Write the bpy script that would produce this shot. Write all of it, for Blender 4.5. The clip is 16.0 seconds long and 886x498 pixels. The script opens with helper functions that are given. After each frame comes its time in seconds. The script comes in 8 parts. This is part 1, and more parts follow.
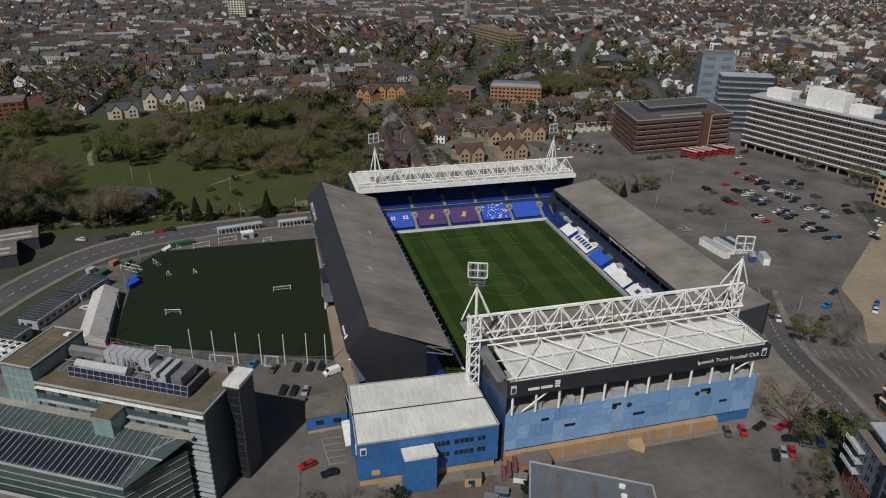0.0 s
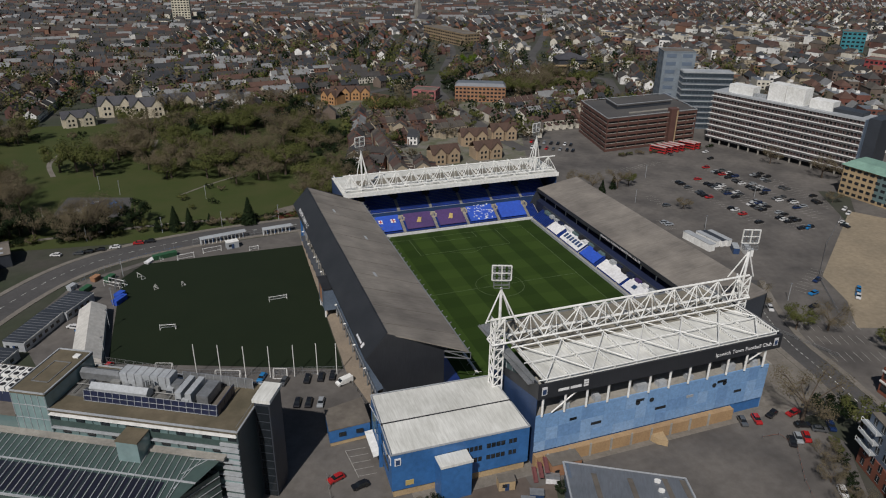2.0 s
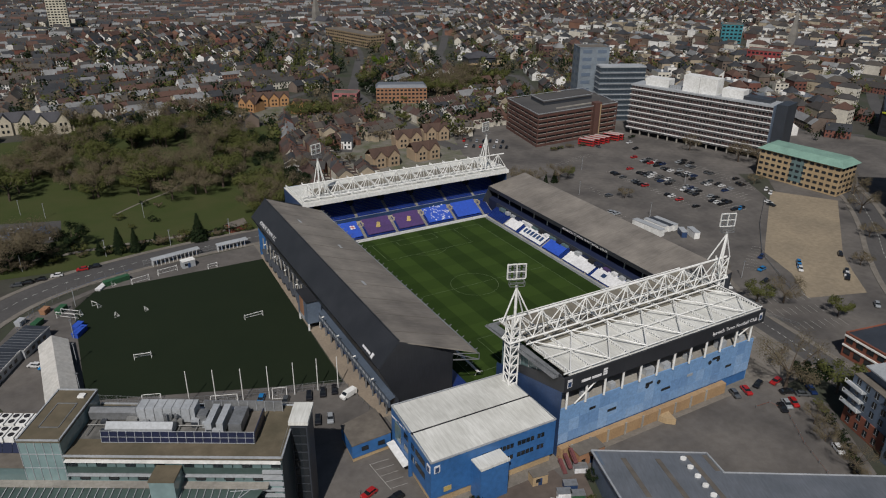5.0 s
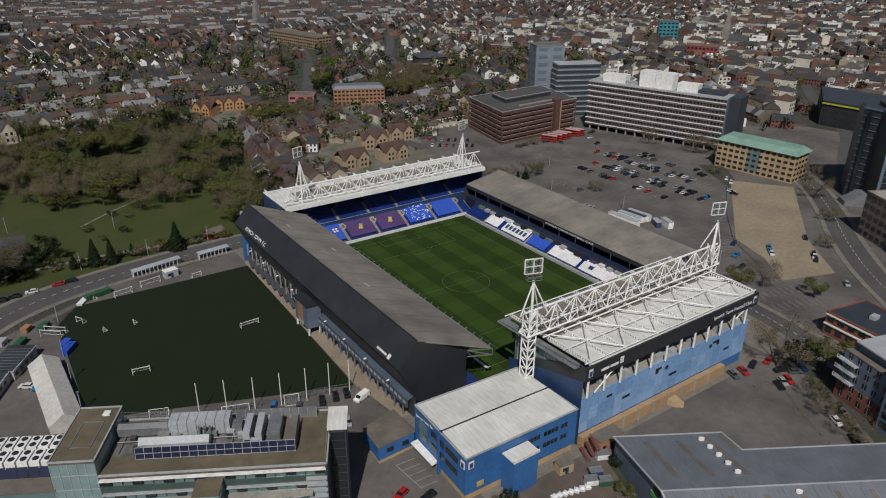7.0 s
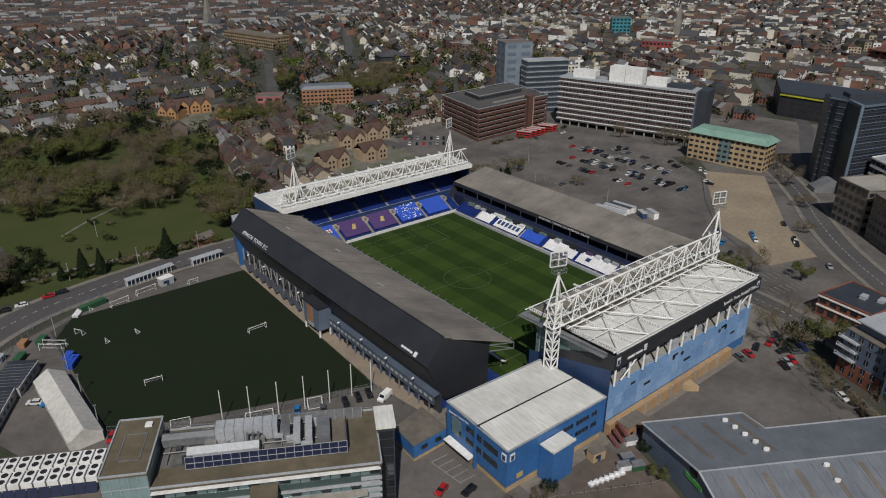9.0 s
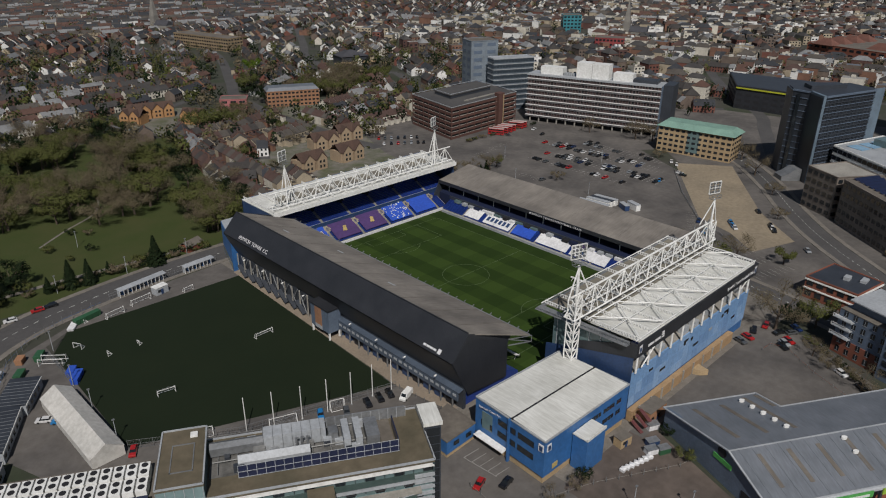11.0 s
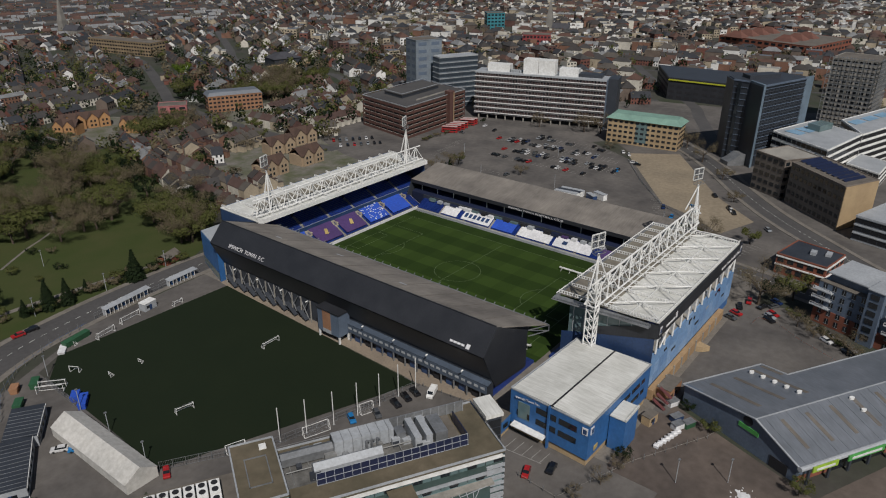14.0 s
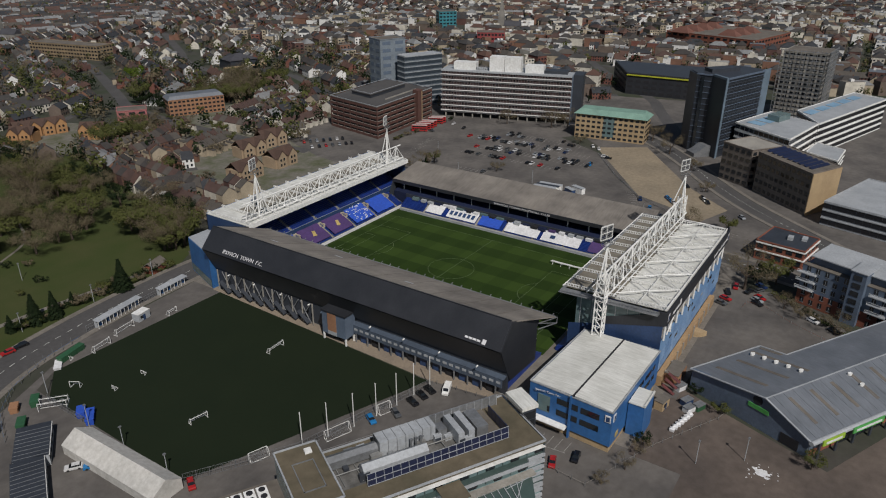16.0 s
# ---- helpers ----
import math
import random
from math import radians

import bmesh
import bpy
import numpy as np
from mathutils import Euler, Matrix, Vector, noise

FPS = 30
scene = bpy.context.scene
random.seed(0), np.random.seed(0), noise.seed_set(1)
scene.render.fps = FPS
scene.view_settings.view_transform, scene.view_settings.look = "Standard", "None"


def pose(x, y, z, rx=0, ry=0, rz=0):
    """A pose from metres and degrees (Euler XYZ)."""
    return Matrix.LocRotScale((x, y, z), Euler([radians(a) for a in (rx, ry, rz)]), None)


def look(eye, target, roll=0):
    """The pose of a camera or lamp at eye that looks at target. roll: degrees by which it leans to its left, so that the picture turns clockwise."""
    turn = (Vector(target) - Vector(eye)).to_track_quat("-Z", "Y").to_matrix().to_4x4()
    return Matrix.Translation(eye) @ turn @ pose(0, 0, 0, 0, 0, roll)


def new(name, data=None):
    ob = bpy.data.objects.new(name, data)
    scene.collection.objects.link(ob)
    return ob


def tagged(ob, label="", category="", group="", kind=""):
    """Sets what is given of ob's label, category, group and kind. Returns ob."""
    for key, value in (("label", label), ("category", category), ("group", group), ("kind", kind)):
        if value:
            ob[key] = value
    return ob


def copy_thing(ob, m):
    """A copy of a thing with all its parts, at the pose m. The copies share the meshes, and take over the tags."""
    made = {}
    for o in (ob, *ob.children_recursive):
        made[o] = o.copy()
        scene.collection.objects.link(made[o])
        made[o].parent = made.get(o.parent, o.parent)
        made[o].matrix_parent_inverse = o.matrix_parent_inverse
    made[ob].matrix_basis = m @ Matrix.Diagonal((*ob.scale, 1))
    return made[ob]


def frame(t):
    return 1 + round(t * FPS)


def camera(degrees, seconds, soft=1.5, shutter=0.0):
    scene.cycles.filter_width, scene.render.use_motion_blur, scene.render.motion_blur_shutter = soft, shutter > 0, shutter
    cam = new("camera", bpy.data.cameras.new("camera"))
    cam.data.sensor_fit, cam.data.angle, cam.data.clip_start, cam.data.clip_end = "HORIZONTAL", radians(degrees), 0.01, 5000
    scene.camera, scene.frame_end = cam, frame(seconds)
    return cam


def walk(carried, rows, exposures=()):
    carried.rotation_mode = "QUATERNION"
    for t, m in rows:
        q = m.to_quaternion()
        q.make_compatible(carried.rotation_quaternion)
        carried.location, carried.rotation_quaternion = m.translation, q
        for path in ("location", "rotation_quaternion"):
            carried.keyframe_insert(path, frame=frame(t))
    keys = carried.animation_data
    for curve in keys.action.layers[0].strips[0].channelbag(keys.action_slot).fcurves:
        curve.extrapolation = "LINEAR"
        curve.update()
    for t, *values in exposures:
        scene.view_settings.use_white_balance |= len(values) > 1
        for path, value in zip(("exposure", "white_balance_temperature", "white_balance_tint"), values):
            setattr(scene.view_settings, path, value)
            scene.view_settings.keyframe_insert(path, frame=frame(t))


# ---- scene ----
cam = camera(64.6, 16.0, soft=1.1)
PATH = [
    (0, (-84.095, -221.631, 121.422), (-83.615, -219.874, 120.595), 0.8),
    (0.5, (-88.568, -219.843, 121.423), (-88.053, -218.097, 120.596), 0.8),
    (1, (-93.043, -218.05, 121.429), (-92.485, -216.316, 120.602), 0.8),
    (1.5, (-97.386, -216.187, 121.473), (-96.791, -214.465, 120.646), 0.8),
    (2, (-101.706, -214.206, 121.531), (-101.079, -212.496, 120.706), 0.8),
    (2.5, (-106.052, -212.172, 121.593), (-105.391, -210.474, 120.768), 0.7),
    (3, (-110.439, -210.109, 121.655), (-109.729, -208.43, 120.83), 0.7),
    (3.5, (-114.895, -208.001, 121.704), (-114.124, -206.349, 120.881), 0.7),
    (4, (-119.355, -205.802, 121.752), (-118.533, -204.175, 120.929), 0.7),
    (6.5, (-141.518, -194.478, 121.842), (-140.511, -192.956, 121.023), 0.6),
    (7, (-145.798, -191.988, 121.822), (-144.75, -190.495, 121.002), 0.6),
    (7.5, (-149.947, -189.368, 121.768), (-148.864, -187.9, 120.948), 0.5),
    (8, (-154.04, -186.678, 121.709), (-152.93, -185.23, 120.888), 0.5),
    (8.5, (-158.105, -183.94, 121.654), (-156.97, -182.512, 120.833), 0.4),
    (9, (-162.192, -181.127, 121.605), (-161.03, -179.722, 120.783), 0.5),
    (9.5, (-166.203, -178.171, 121.567), (-165.009, -176.794, 120.744), 0.5),
    (12, (-185.235, -162.519, 121.528), (-183.903, -161.274, 120.705), 0.4),
    (12.5, (-188.772, -159.189, 121.536), (-187.407, -157.981, 120.713), 0.4),
    (13, (-192.225, -155.805, 121.528), (-190.832, -154.629, 120.706), 0.4),
    (13.5, (-195.569, -152.389, 121.54), (-194.155, -151.238, 120.717), 0.4),
    (14, (-198.83, -148.91, 121.569), (-197.397, -147.784, 120.746), 0.3),
    (14.5, (-201.965, -145.419, 121.618), (-200.513, -144.316, 120.795), 0.3),
    (15, (-204.934, -141.931, 121.676), (-203.461, -140.858, 120.851), 0.3),
    (15.5, (-207.751, -138.419, 121.715), (-206.252, -137.384, 120.889), 0.2),
    (16, (-210.529, -134.975, 121.727), (-209.008, -133.972, 120.901), 0.2),
]
walk(cam, [(t, look(eye, target, roll)) for t, eye, target, roll in PATH], [(0, 0.0), (9, -0.03), (16, -0.08)])

# ---- light ----
world = bpy.data.worlds.new("sky")
scene.world = world
world.use_nodes = True
wn = world.node_tree.nodes
sky = wn.new("ShaderNodeTexSky")
sky.sky_type, sky.sun_disc = 'NISHITA', False
SUN_DIR = Vector((-0.50, -0.62, 0.86)).normalized()
sky.sun_elevation = math.asin(SUN_DIR.z)
sky.sun_rotation = math.atan2(SUN_DIR.x, SUN_DIR.y)
world.node_tree.links.new(sky.outputs[0], wn["Background"].inputs[0])
wn["Background"].inputs[1].default_value = 0.038
sun = new("sun", bpy.data.lights.new("sun", "SUN"))
sun.data.energy, sun.data.angle, sun.data.color = 3.6, radians(0.6), (1.0, 0.96, 0.925)
sun.matrix_world = look(SUN_DIR * 300, (0, 0, 0))


# ---- materials ----
def nmat(name):
    m = bpy.data.materials.new(name)
    m.use_nodes = True
    return m, m.node_tree.nodes, m.node_tree.links, m.node_tree.nodes["Principled BSDF"]


def ramp(nodes, stops, mode="LINEAR"):
    r = nodes.new("ShaderNodeValToRGB")
    r.color_ramp.interpolation = mode
    while len(r.color_ramp.elements) < len(stops):
        r.color_ramp.elements.new(1.0)
    for e, (p, c) in zip(r.color_ramp.elements, stops):
        e.position, e.color = p, (*c, 1)
    return r


def mix(nodes, links, fac, a, b, mode="MIX"):
    n = nodes.new("ShaderNodeMix")
    n.data_type, n.blend_type = "RGBA", mode
    for sock, val in ((n.inputs[0], fac), (n.inputs[6], a), (n.inputs[7], b)):
        if isinstance(val, (int, float)):
            sock.default_value = val
        elif isinstance(val, tuple):
            sock.default_value = (*val, 1)
        else:
            links.new(val, sock)
    return n.outputs[2]


def noise_at(nodes, links, scale, detail=4, rough=0.6, stretch=None):
    co = nodes.new("ShaderNodeTexCoord").outputs["Object"]
    if stretch:
        mp = nodes.new("ShaderNodeMapping")
        mp.inputs["Scale"].default_value = stretch
        links.new(co, mp.inputs[0])
        co = mp.outputs[0]
    n = nodes.new("ShaderNodeTexNoise")
    n.inputs["Scale"].default_value, n.inputs["Detail"].default_value, n.inputs["Roughness"].default_value = scale, detail, rough
    links.new(co, n.inputs[0])
    return n.outputs[0]


def mat(name, a, b=None, big=0.12, fine=1.5, rough=0.7, metal=0.0, bump=0.15, stretch=None, island=None, rnd=None, alpha=None):
    """a and b: the two colours between which stains at two scales run. island / rnd: colours picked per island or per object."""
    b = b or tuple(c * 0.72 for c in a)
    m, nodes, links, sh = nmat(name)
    n1, n2 = noise_at(nodes, links, big, 3), noise_at(nodes, links, fine, 5, 0.65, stretch)
    f1, f2 = ramp(nodes, ((0.35, (0, 0, 0)), (0.68, (1, 1, 1)))), ramp(nodes, ((0.3, (0, 0, 0)), (0.75, (1, 1, 1))))
    links.new(n1, f1.inputs[0]), links.new(n2, f2.inputs[0])
    col = mix(nodes, links, f1.outputs[0], a, b)
    if island or rnd:
        src = nodes.new("ShaderNodeNewGeometry").outputs["Random Per Island"] if island else nodes.new("ShaderNodeObjectInfo").outputs["Random"]
        stops = island or rnd
        r = ramp(nodes, [(i / len(stops), c) for i, c in enumerate(stops)], "CONSTANT")
        links.new(src, r.inputs[0])
        col = mix(nodes, links, 0.22, r.outputs[0], col)
    col = mix(nodes, links, f2.outputs[0], col, mix(nodes, links, 1.0, col, (0.68, 0.67, 0.65), "MULTIPLY"))
    links.new(col, sh.inputs["Base Color"])
    sh.inputs["Roughness"].default_value, sh.inputs["Metallic"].default_value = rough, metal
    if bump:
        bp = nodes.new("ShaderNodeBump")
        bp.inputs["Strength"].default_value, bp.inputs["Distance"].default_value = bump, 0.08
        links.new(n2, bp.inputs["Height"]), links.new(bp.outputs[0], sh.inputs["Normal"])
    return m


def turf_mat(name, a, b, band=0.0, rough=0.9):
    m, nodes, links, sh = nmat(name)
    n1, n2 = noise_at(nodes, links, 0.06, 4), noise_at(nodes, links, 2.2, 6, 0.7)
    col = mix(nodes, links, n1, a, b)
    if band:
        co = nodes.new("ShaderNodeTexCoord").outputs["Object"]
        sep = nodes.new("ShaderNodeSeparateXYZ")
        links.new(co, sep.inputs[0])
        for axis, strength in ((0, 0.62), (1, 0.26)):
            mu, fr, gt = (nodes.new("ShaderNodeMath") for _ in range(3))
            mu.operation, fr.operation, gt.operation = "MULTIPLY_ADD", "FRACT", "GREATER_THAN"
            mu.inputs[1].default_value, mu.inputs[2].default_value, gt.inputs[1].default_value = 1 / (2 * band), 50.25, 0.5
            links.new(sep.outputs[axis], mu.inputs[0]), links.new(mu.outputs[0], fr.inputs[0]), links.new(fr.outputs[0], gt.inputs[0])
            k = nodes.new("ShaderNodeMath")
            k.operation = "MULTIPLY"
            k.inputs[1].default_value = strength
            links.new(gt.outputs[0], k.inputs[0])
            col = mix(nodes, links, k.outputs[0], col, mix(nodes, links, 1.0, col, (0.42, 0.5, 0.4), "MULTIPLY"))
    col = mix(nodes, links, n2, col, mix(nodes, links, 1.0, col, (0.6, 0.62, 0.55), "MULTIPLY"))
    links.new(col, sh.inputs["Base Color"])
    sh.inputs["Roughness"].default_value = rough
    sh.inputs["Specular IOR Level"].default_value = 0.15
    return m


def glass_mat(name, tint, rough=0.08):
    m, nodes, links, sh = nmat(name)
    n = noise_at(nodes, links, 0.35, 2)
    links.new(mix(nodes, links, n, tint, tuple(c * 0.5 for c in tint)), sh.inputs["Base Color"])
    sh.inputs["Roughness"].default_value = rough
    sh.inputs["Specular IOR Level"].default_value = 0.8
    return m


GRASS = turf_mat("mown_grass", (0.034, 0.066, 0.011), (0.047, 0.079, 0.015), band=7.33)
TURF = turf_mat("artificial_turf", (0.011, 0.0185, 0.009), (0.0172, 0.025, 0.0118))
PARKGRASS = turf_mat("park_grass", (0.036, 0.064, 0.014), (0.085, 0.083, 0.036))
PITCHLINE = mat("pitch_line_on_grass", (0.13, 0.175, 0.085), fine=3)
LINE = mat("line_paint", (0.75, 0.77, 0.72), fine=3)
GROUND = mat("town_ground", (0.058, 0.054, 0.045), (0.03, 0.042, 0.018), big=0.03, fine=0.25, rough=0.95)
ASPHALT = mat("asphalt", (0.088, 0.084, 0.082), (0.062, 0.06, 0.06), big=0.05, fine=0.8, rough=0.9)
TARMAC = mat("worn_tarmac", (0.145, 0.132, 0.12), (0.075, 0.069, 0.065), big=0.045, fine=0.35, rough=0.92)
PAVING = mat("concrete_paving", (0.21, 0.19, 0.165), (0.15, 0.135, 0.115), big=0.2, fine=1.2, rough=0.9)
SAND = mat("bare_sand", (0.30, 0.245, 0.17), (0.23, 0.19, 0.135), big=0.05, fine=0.5, rough=0.95)
DIRT = mat("brown_yard_dirt", (0.132, 0.104, 0.086), (0.085, 0.068, 0.058), big=0.05, fine=0.4, rough=0.95)
CONC = mat("concrete", (0.36, 0.34, 0.30), (0.25, 0.235, 0.21), rough=0.88)
WHITE = mat("white_painted_steel", (0.86, 0.86, 0.84), (0.76, 0.76, 0.73), fine=0.9, rough=0.45, bump=0.03)
WHITEROOF = mat("white_sheet_roof", (0.74, 0.74, 0.70), (0.58, 0.58, 0.54), big=0.10, fine=0.5, rough=0.55, stretch=(6, 0.5, 1), bump=0.1)
GREYROOF = mat("weathered_cement_sheet_roof", (0.26, 0.235, 0.205), (0.15, 0.135, 0.12), big=0.07, fine=0.35, rough=0.9, stretch=(0.6, 5, 1), bump=0.2)
TRANSL = mat("dirty_translucent_sheet", (0.25, 0.23, 0.18), (0.17, 0.15, 0.12), fine=0.6, rough=0.5, stretch=(5, 0.5, 1))
BLACKCLAD = mat("black_ribbed_cladding", (0.022, 0.024, 0.029), (0.032, 0.034, 0.04), fine=1.0, rough=0.5, stretch=(3, 3, 0.3), bump=0.1)
# near-black for dark fittings, and for shade painted into openings
DARK = mat("dark_parts_and_painted_shade", (0.018, 0.018, 0.022), rough=0.8)
STEEL = mat("galvanised_steel", (0.34, 0.35, 0.36), (0.22, 0.23, 0.24), rough=0.5, metal=0.5)
BLUE = mat("royal_blue_cladding", (0.04, 0.15, 0.38), (0.032, 0.12, 0.31), rough=0.5, fine=0.8, bump=0.05)
BLUE_L = mat("light_blue_panel", (0.17, 0.33, 0.60), (0.14, 0.27, 0.50), rough=0.5, bump=0.04, rnd=[(0.19, 0.34, 0.57), (0.21, 0.36, 0.59), (0.18, 0.325, 0.56), (0.20, 0.35, 0.58), (0.155, 0.285, 0.50), (0.27, 0.42, 0.64)])
BLUE_D = mat("navy_panel", (0.03, 0.065, 0.16), rough=0.5, bump=0.04)
# seat blue darkened to navy: the shade under the roof is in the colour
SHADE_NAVY = mat("seat_blue_with_painted_shade", (0.012, 0.02, 0.06), fine=3, rough=0.6)
SEAT = mat("blue_plastic_seats", (0.016, 0.05, 0.27), (0.012, 0.035, 0.19), fine=3, rough=0.5)
TARP_B = mat("blue_tarpaulin", (0.03, 0.10, 0.55), (0.03, 0.08, 0.42), fine=1, rough=0.55)
TARP_P = mat("purple_tarpaulin", (0.085, 0.045, 0.16), (0.07, 0.04, 0.13), fine=1, rough=0.6)
TARP_W = mat("white_banner_cloth", (0.78, 0.78, 0.78), (0.66, 0.66, 0.68), fine=1, rough=0.6)
GOLD = mat("gold_print", (0.55, 0.42, 0.16), rough=0.6)
RED = mat("red_paint", (0.45, 0.03, 0.03), (0.35, 0.02, 0.02), rough=0.35, bump=0)
BRICK = mat("orange_brick", (0.36, 0.19, 0.10), (0.28, 0.14, 0.08), fine=2.5, rough=0.9)
REDBRICK = mat("red_brick", (0.26, 0.085, 0.05), (0.19, 0.065, 0.04), fine=2.5, rough=0.9)
BUFF = mat("buff_brick", (0.45, 0.33, 0.19), (0.36, 0.26, 0.15), fine=2.5, rough=0.9)
GLASS = glass_mat("dark_window_glass", (0.02, 0.025, 0.03))
GLASSG = glass_mat("green_tinted_glass", (0.15, 0.22, 0.22), 0.12)
ATRIUM = glass_mat("atrium_roof_glass", (0.07, 0.105, 0.095), 0.15)
TOWERGLASS = glass_mat("pale_teal_glass", (0.24, 0.34, 0.34), 0.15)
CELLS = glass_mat("dark_glass_cells", (0.014, 0.015, 0.026), 0.3)
MOSSY = mat("mossy_brown_felt", (0.145, 0.118, 0.078), (0.095, 0.082, 0.052), fine=0.5, rough=0.95)
MARQUEE = mat("weathered_marquee_fabric", (0.62, 0.60, 0.56), (0.5, 0.49, 0.46), fine=0.8, rough=0.7)
SOLAR = glass_mat("solar_cells", (0.016, 0.022, 0.06), 0.3)
FELT = mat("grey_roof_felt", (0.17, 0.15, 0.125), (0.115, 0.10, 0.085), fine=0.6, rough=0.92)
METALROOF = mat("grey_standing_seam_roof", (0.17, 0.185, 0.21), (0.13, 0.145, 0.165), fine=0.6, rough=0.5, stretch=(4, 0.5, 1))
CLAD = mat("pale_grey_cladding", (0.42, 0.44, 0.46), (0.33, 0.35, 0.37), rough=0.5)
SLATEBLUE = mat("blue_grey_cladding", (0.13, 0.17, 0.23), (0.10, 0.13, 0.18), rough=0.45)
DARKCLAD = mat("charcoal_cladding", (0.045, 0.052, 0.065), (0.035, 0.04, 0.05), rough=0.5)
WALLS = [(0.19, 0.075, 0.055), (0.23, 0.12, 0.08), (0.12, 0.06, 0.05), (0.44, 0.37, 0.27), (0.68, 0.64, 0.55), (0.17, 0.13, 0.105), (0.84, 0.83, 0.80)]
ROOFS = [(0.088, 0.052, 0.043), (0.062, 0.058, 0.056), (0.112, 0.060, 0.045), (0.038, 0.041, 0.048), (0.096, 0.084, 0.072), (0.052, 0.046, 0.043), (0.235, 0.24, 0.245)]
HWALL = mat("house_walls", (0.3, 0.2, 0.15), fine=1.5, rough=0.9, island=WALLS)
HROOF = mat("house_roofs", (0.14, 0.10, 0.08), fine=0.8, rough=0.85, island=ROOFS, bump=0.25)
CHIM = mat("chimney_brick", (0.15, 0.085, 0.062), rough=0.9)
BARK = mat("bark", (0.10, 0.075, 0.055), fine=4, rough=0.95)
TYRE = mat("tyre_rubber", (0.02, 0.02, 0.02), rough=0.8)


# ---- building tools ----
class Geo:
    """Collects boxes, bars and panels of one mesh."""

    def __init__(self):
        self.v, self.f, self.m, self.slot = [], [], [], 0

    def add(self, verts, faces):
        k = len(self.v)
        self.v += [tuple(p) for p in verts]
        self.f += [tuple(i + k for i in f) for f in faces]
        self.m += [self.slot] * len(faces)
        return self

    def box(self, x0, y0, z0, x1, y1, z1):
        return self.prism([(x0, y0), (x1, y0), (x1, y1), (x0, y1)], z0, z1)

    def prism(self, poly, z0, z1, top=None):
        n, top = len(poly), top or poly
        v = [(x, y, z0) for x, y in poly] + [(x, y, z1) for x, y in top]
        return self.add(v, [tuple(range(n))[::-1], tuple(range(n, 2 * n))] + [(i, (i + 1) % n, n + (i + 1) % n, n + i) for i in range(n)])

    def section(self, prof, y0, y1, axis="y"):
        """A profile of (across, height) drawn from y0 to y1."""
        n = len(prof)
        at = (lambda a, z, l: (a, l, z)) if axis == "y" else (lambda a, z, l: (l, a, z))
        v = [at(a, z, y0) for a, z in prof] + [at(a, z, y1) for a, z in prof]
        return self.add(v, [tuple(range(n)), tuple(range(n, 2 * n))[::-1]] + [(i, n + i, n + (i + 1) % n, (i + 1) % n) for i in range(n)])

    def quad(self, *p):
        return self.add(p, [tuple(range(len(p)))])

    def slab(self, a, b, c, d, thick):
        """A four-cornered sheet with thickness, its top at the given corners."""
        lo = [(p[0], p[1], p[2] - thick) for p in (a, b, c, d)]
        return self.add([a, b, c, d] + lo, [(0, 1, 2, 3), (7, 6, 5, 4), (0, 4, 5, 1), (1, 5, 6, 2), (2, 6, 7, 3), (3, 7, 4, 0)])

    def bar(self, p, q, w, n=4):
        p, q = Vector(p), Vector(q)
        d = (q - p).normalized()
        u = d.cross(Vector((0, 0, 1)) if abs(d.z) < 0.95 else Vector((1, 0, 0))).normalized()
        w2, t = d.cross(u), 0.5 * math.pi / 2
        ring = [(u * math.cos(2 * math.pi * i / n + t) + w2 * math.sin(2 * math.pi * i / n + t)) * w * 0.5 * (1.41 if n == 4 else 1) for i in range(n)]
        return self.add([p + r for r in ring] + [q + r for r in ring],
                        [tuple(range(n))[::-1], tuple(range(n, 2 * n))] + [(i, (i + 1) % n, n + (i + 1) % n, n + i) for i in range(n)])

    def gable(self, x0, y0, x1, y1, z0, z1, over=0.3, thick=0.18):
        """A ridged roof, its ridge along x."""
        ym = (y0 + y1) / 2
        k = (z1 - z0) / (ym - y0)
        a, b = y0 - over, y1 + over
        za = z0 - over * k
        X0, X1 = x0 - over, x1 + over
        self.slab((X0, a, za), (X1, a, za), (X1, ym, z1), (X0, ym, z1), thick)
        return self.slab((X0, ym, z1), (X1, ym, z1), (X1, b, za), (X0, b, za), thick)

    def hip(self, x0, y0, x1, y1, z0, z1):
        ym, h = (y0 + y1) / 2, (y1 - y0) / 2
        v = [(x0, y0, z0), (x1, y0, z0), (x1, y1, z0), (x0, y1, z0), (x0 + h, ym, z1), (x1 - h, ym, z1)]
        return self.add(v, [(0, 1, 5, 4), (1, 2, 5), (2, 3, 4, 5), (3, 0, 4), (3, 2, 1, 0)])

    def mesh(self, name):
        me = bpy.data.meshes.new(name)
        me.from_pydata(self.v, [], self.f)
        me.polygons.foreach_set("material_index", self.m)
        me.update()
        bm = bmesh.new()
        bm.from_mesh(me)
        bmesh.ops.recalc_face_normals(bm, faces=bm.faces)
        bm.to_mesh(me)
        bm.free()
        return me


def part(name, geo, material, parent=None, label=""):
    me = geo if isinstance(geo, bpy.types.Mesh) else geo.mesh(name)
    if not me.materials:
        for m in material if isinstance(material, (list, tuple)) else [material]:
            me.materials.append(m)
    ob = new(name, me)
    if parent:
        ob.parent = parent
    return tagged(ob, label)


def thing(name, label, category, m=None, group="", kind=""):
    ob = new(name)
    if m is not None:
        ob.matrix_basis = m
    return tagged(ob, label, category, group, kind)


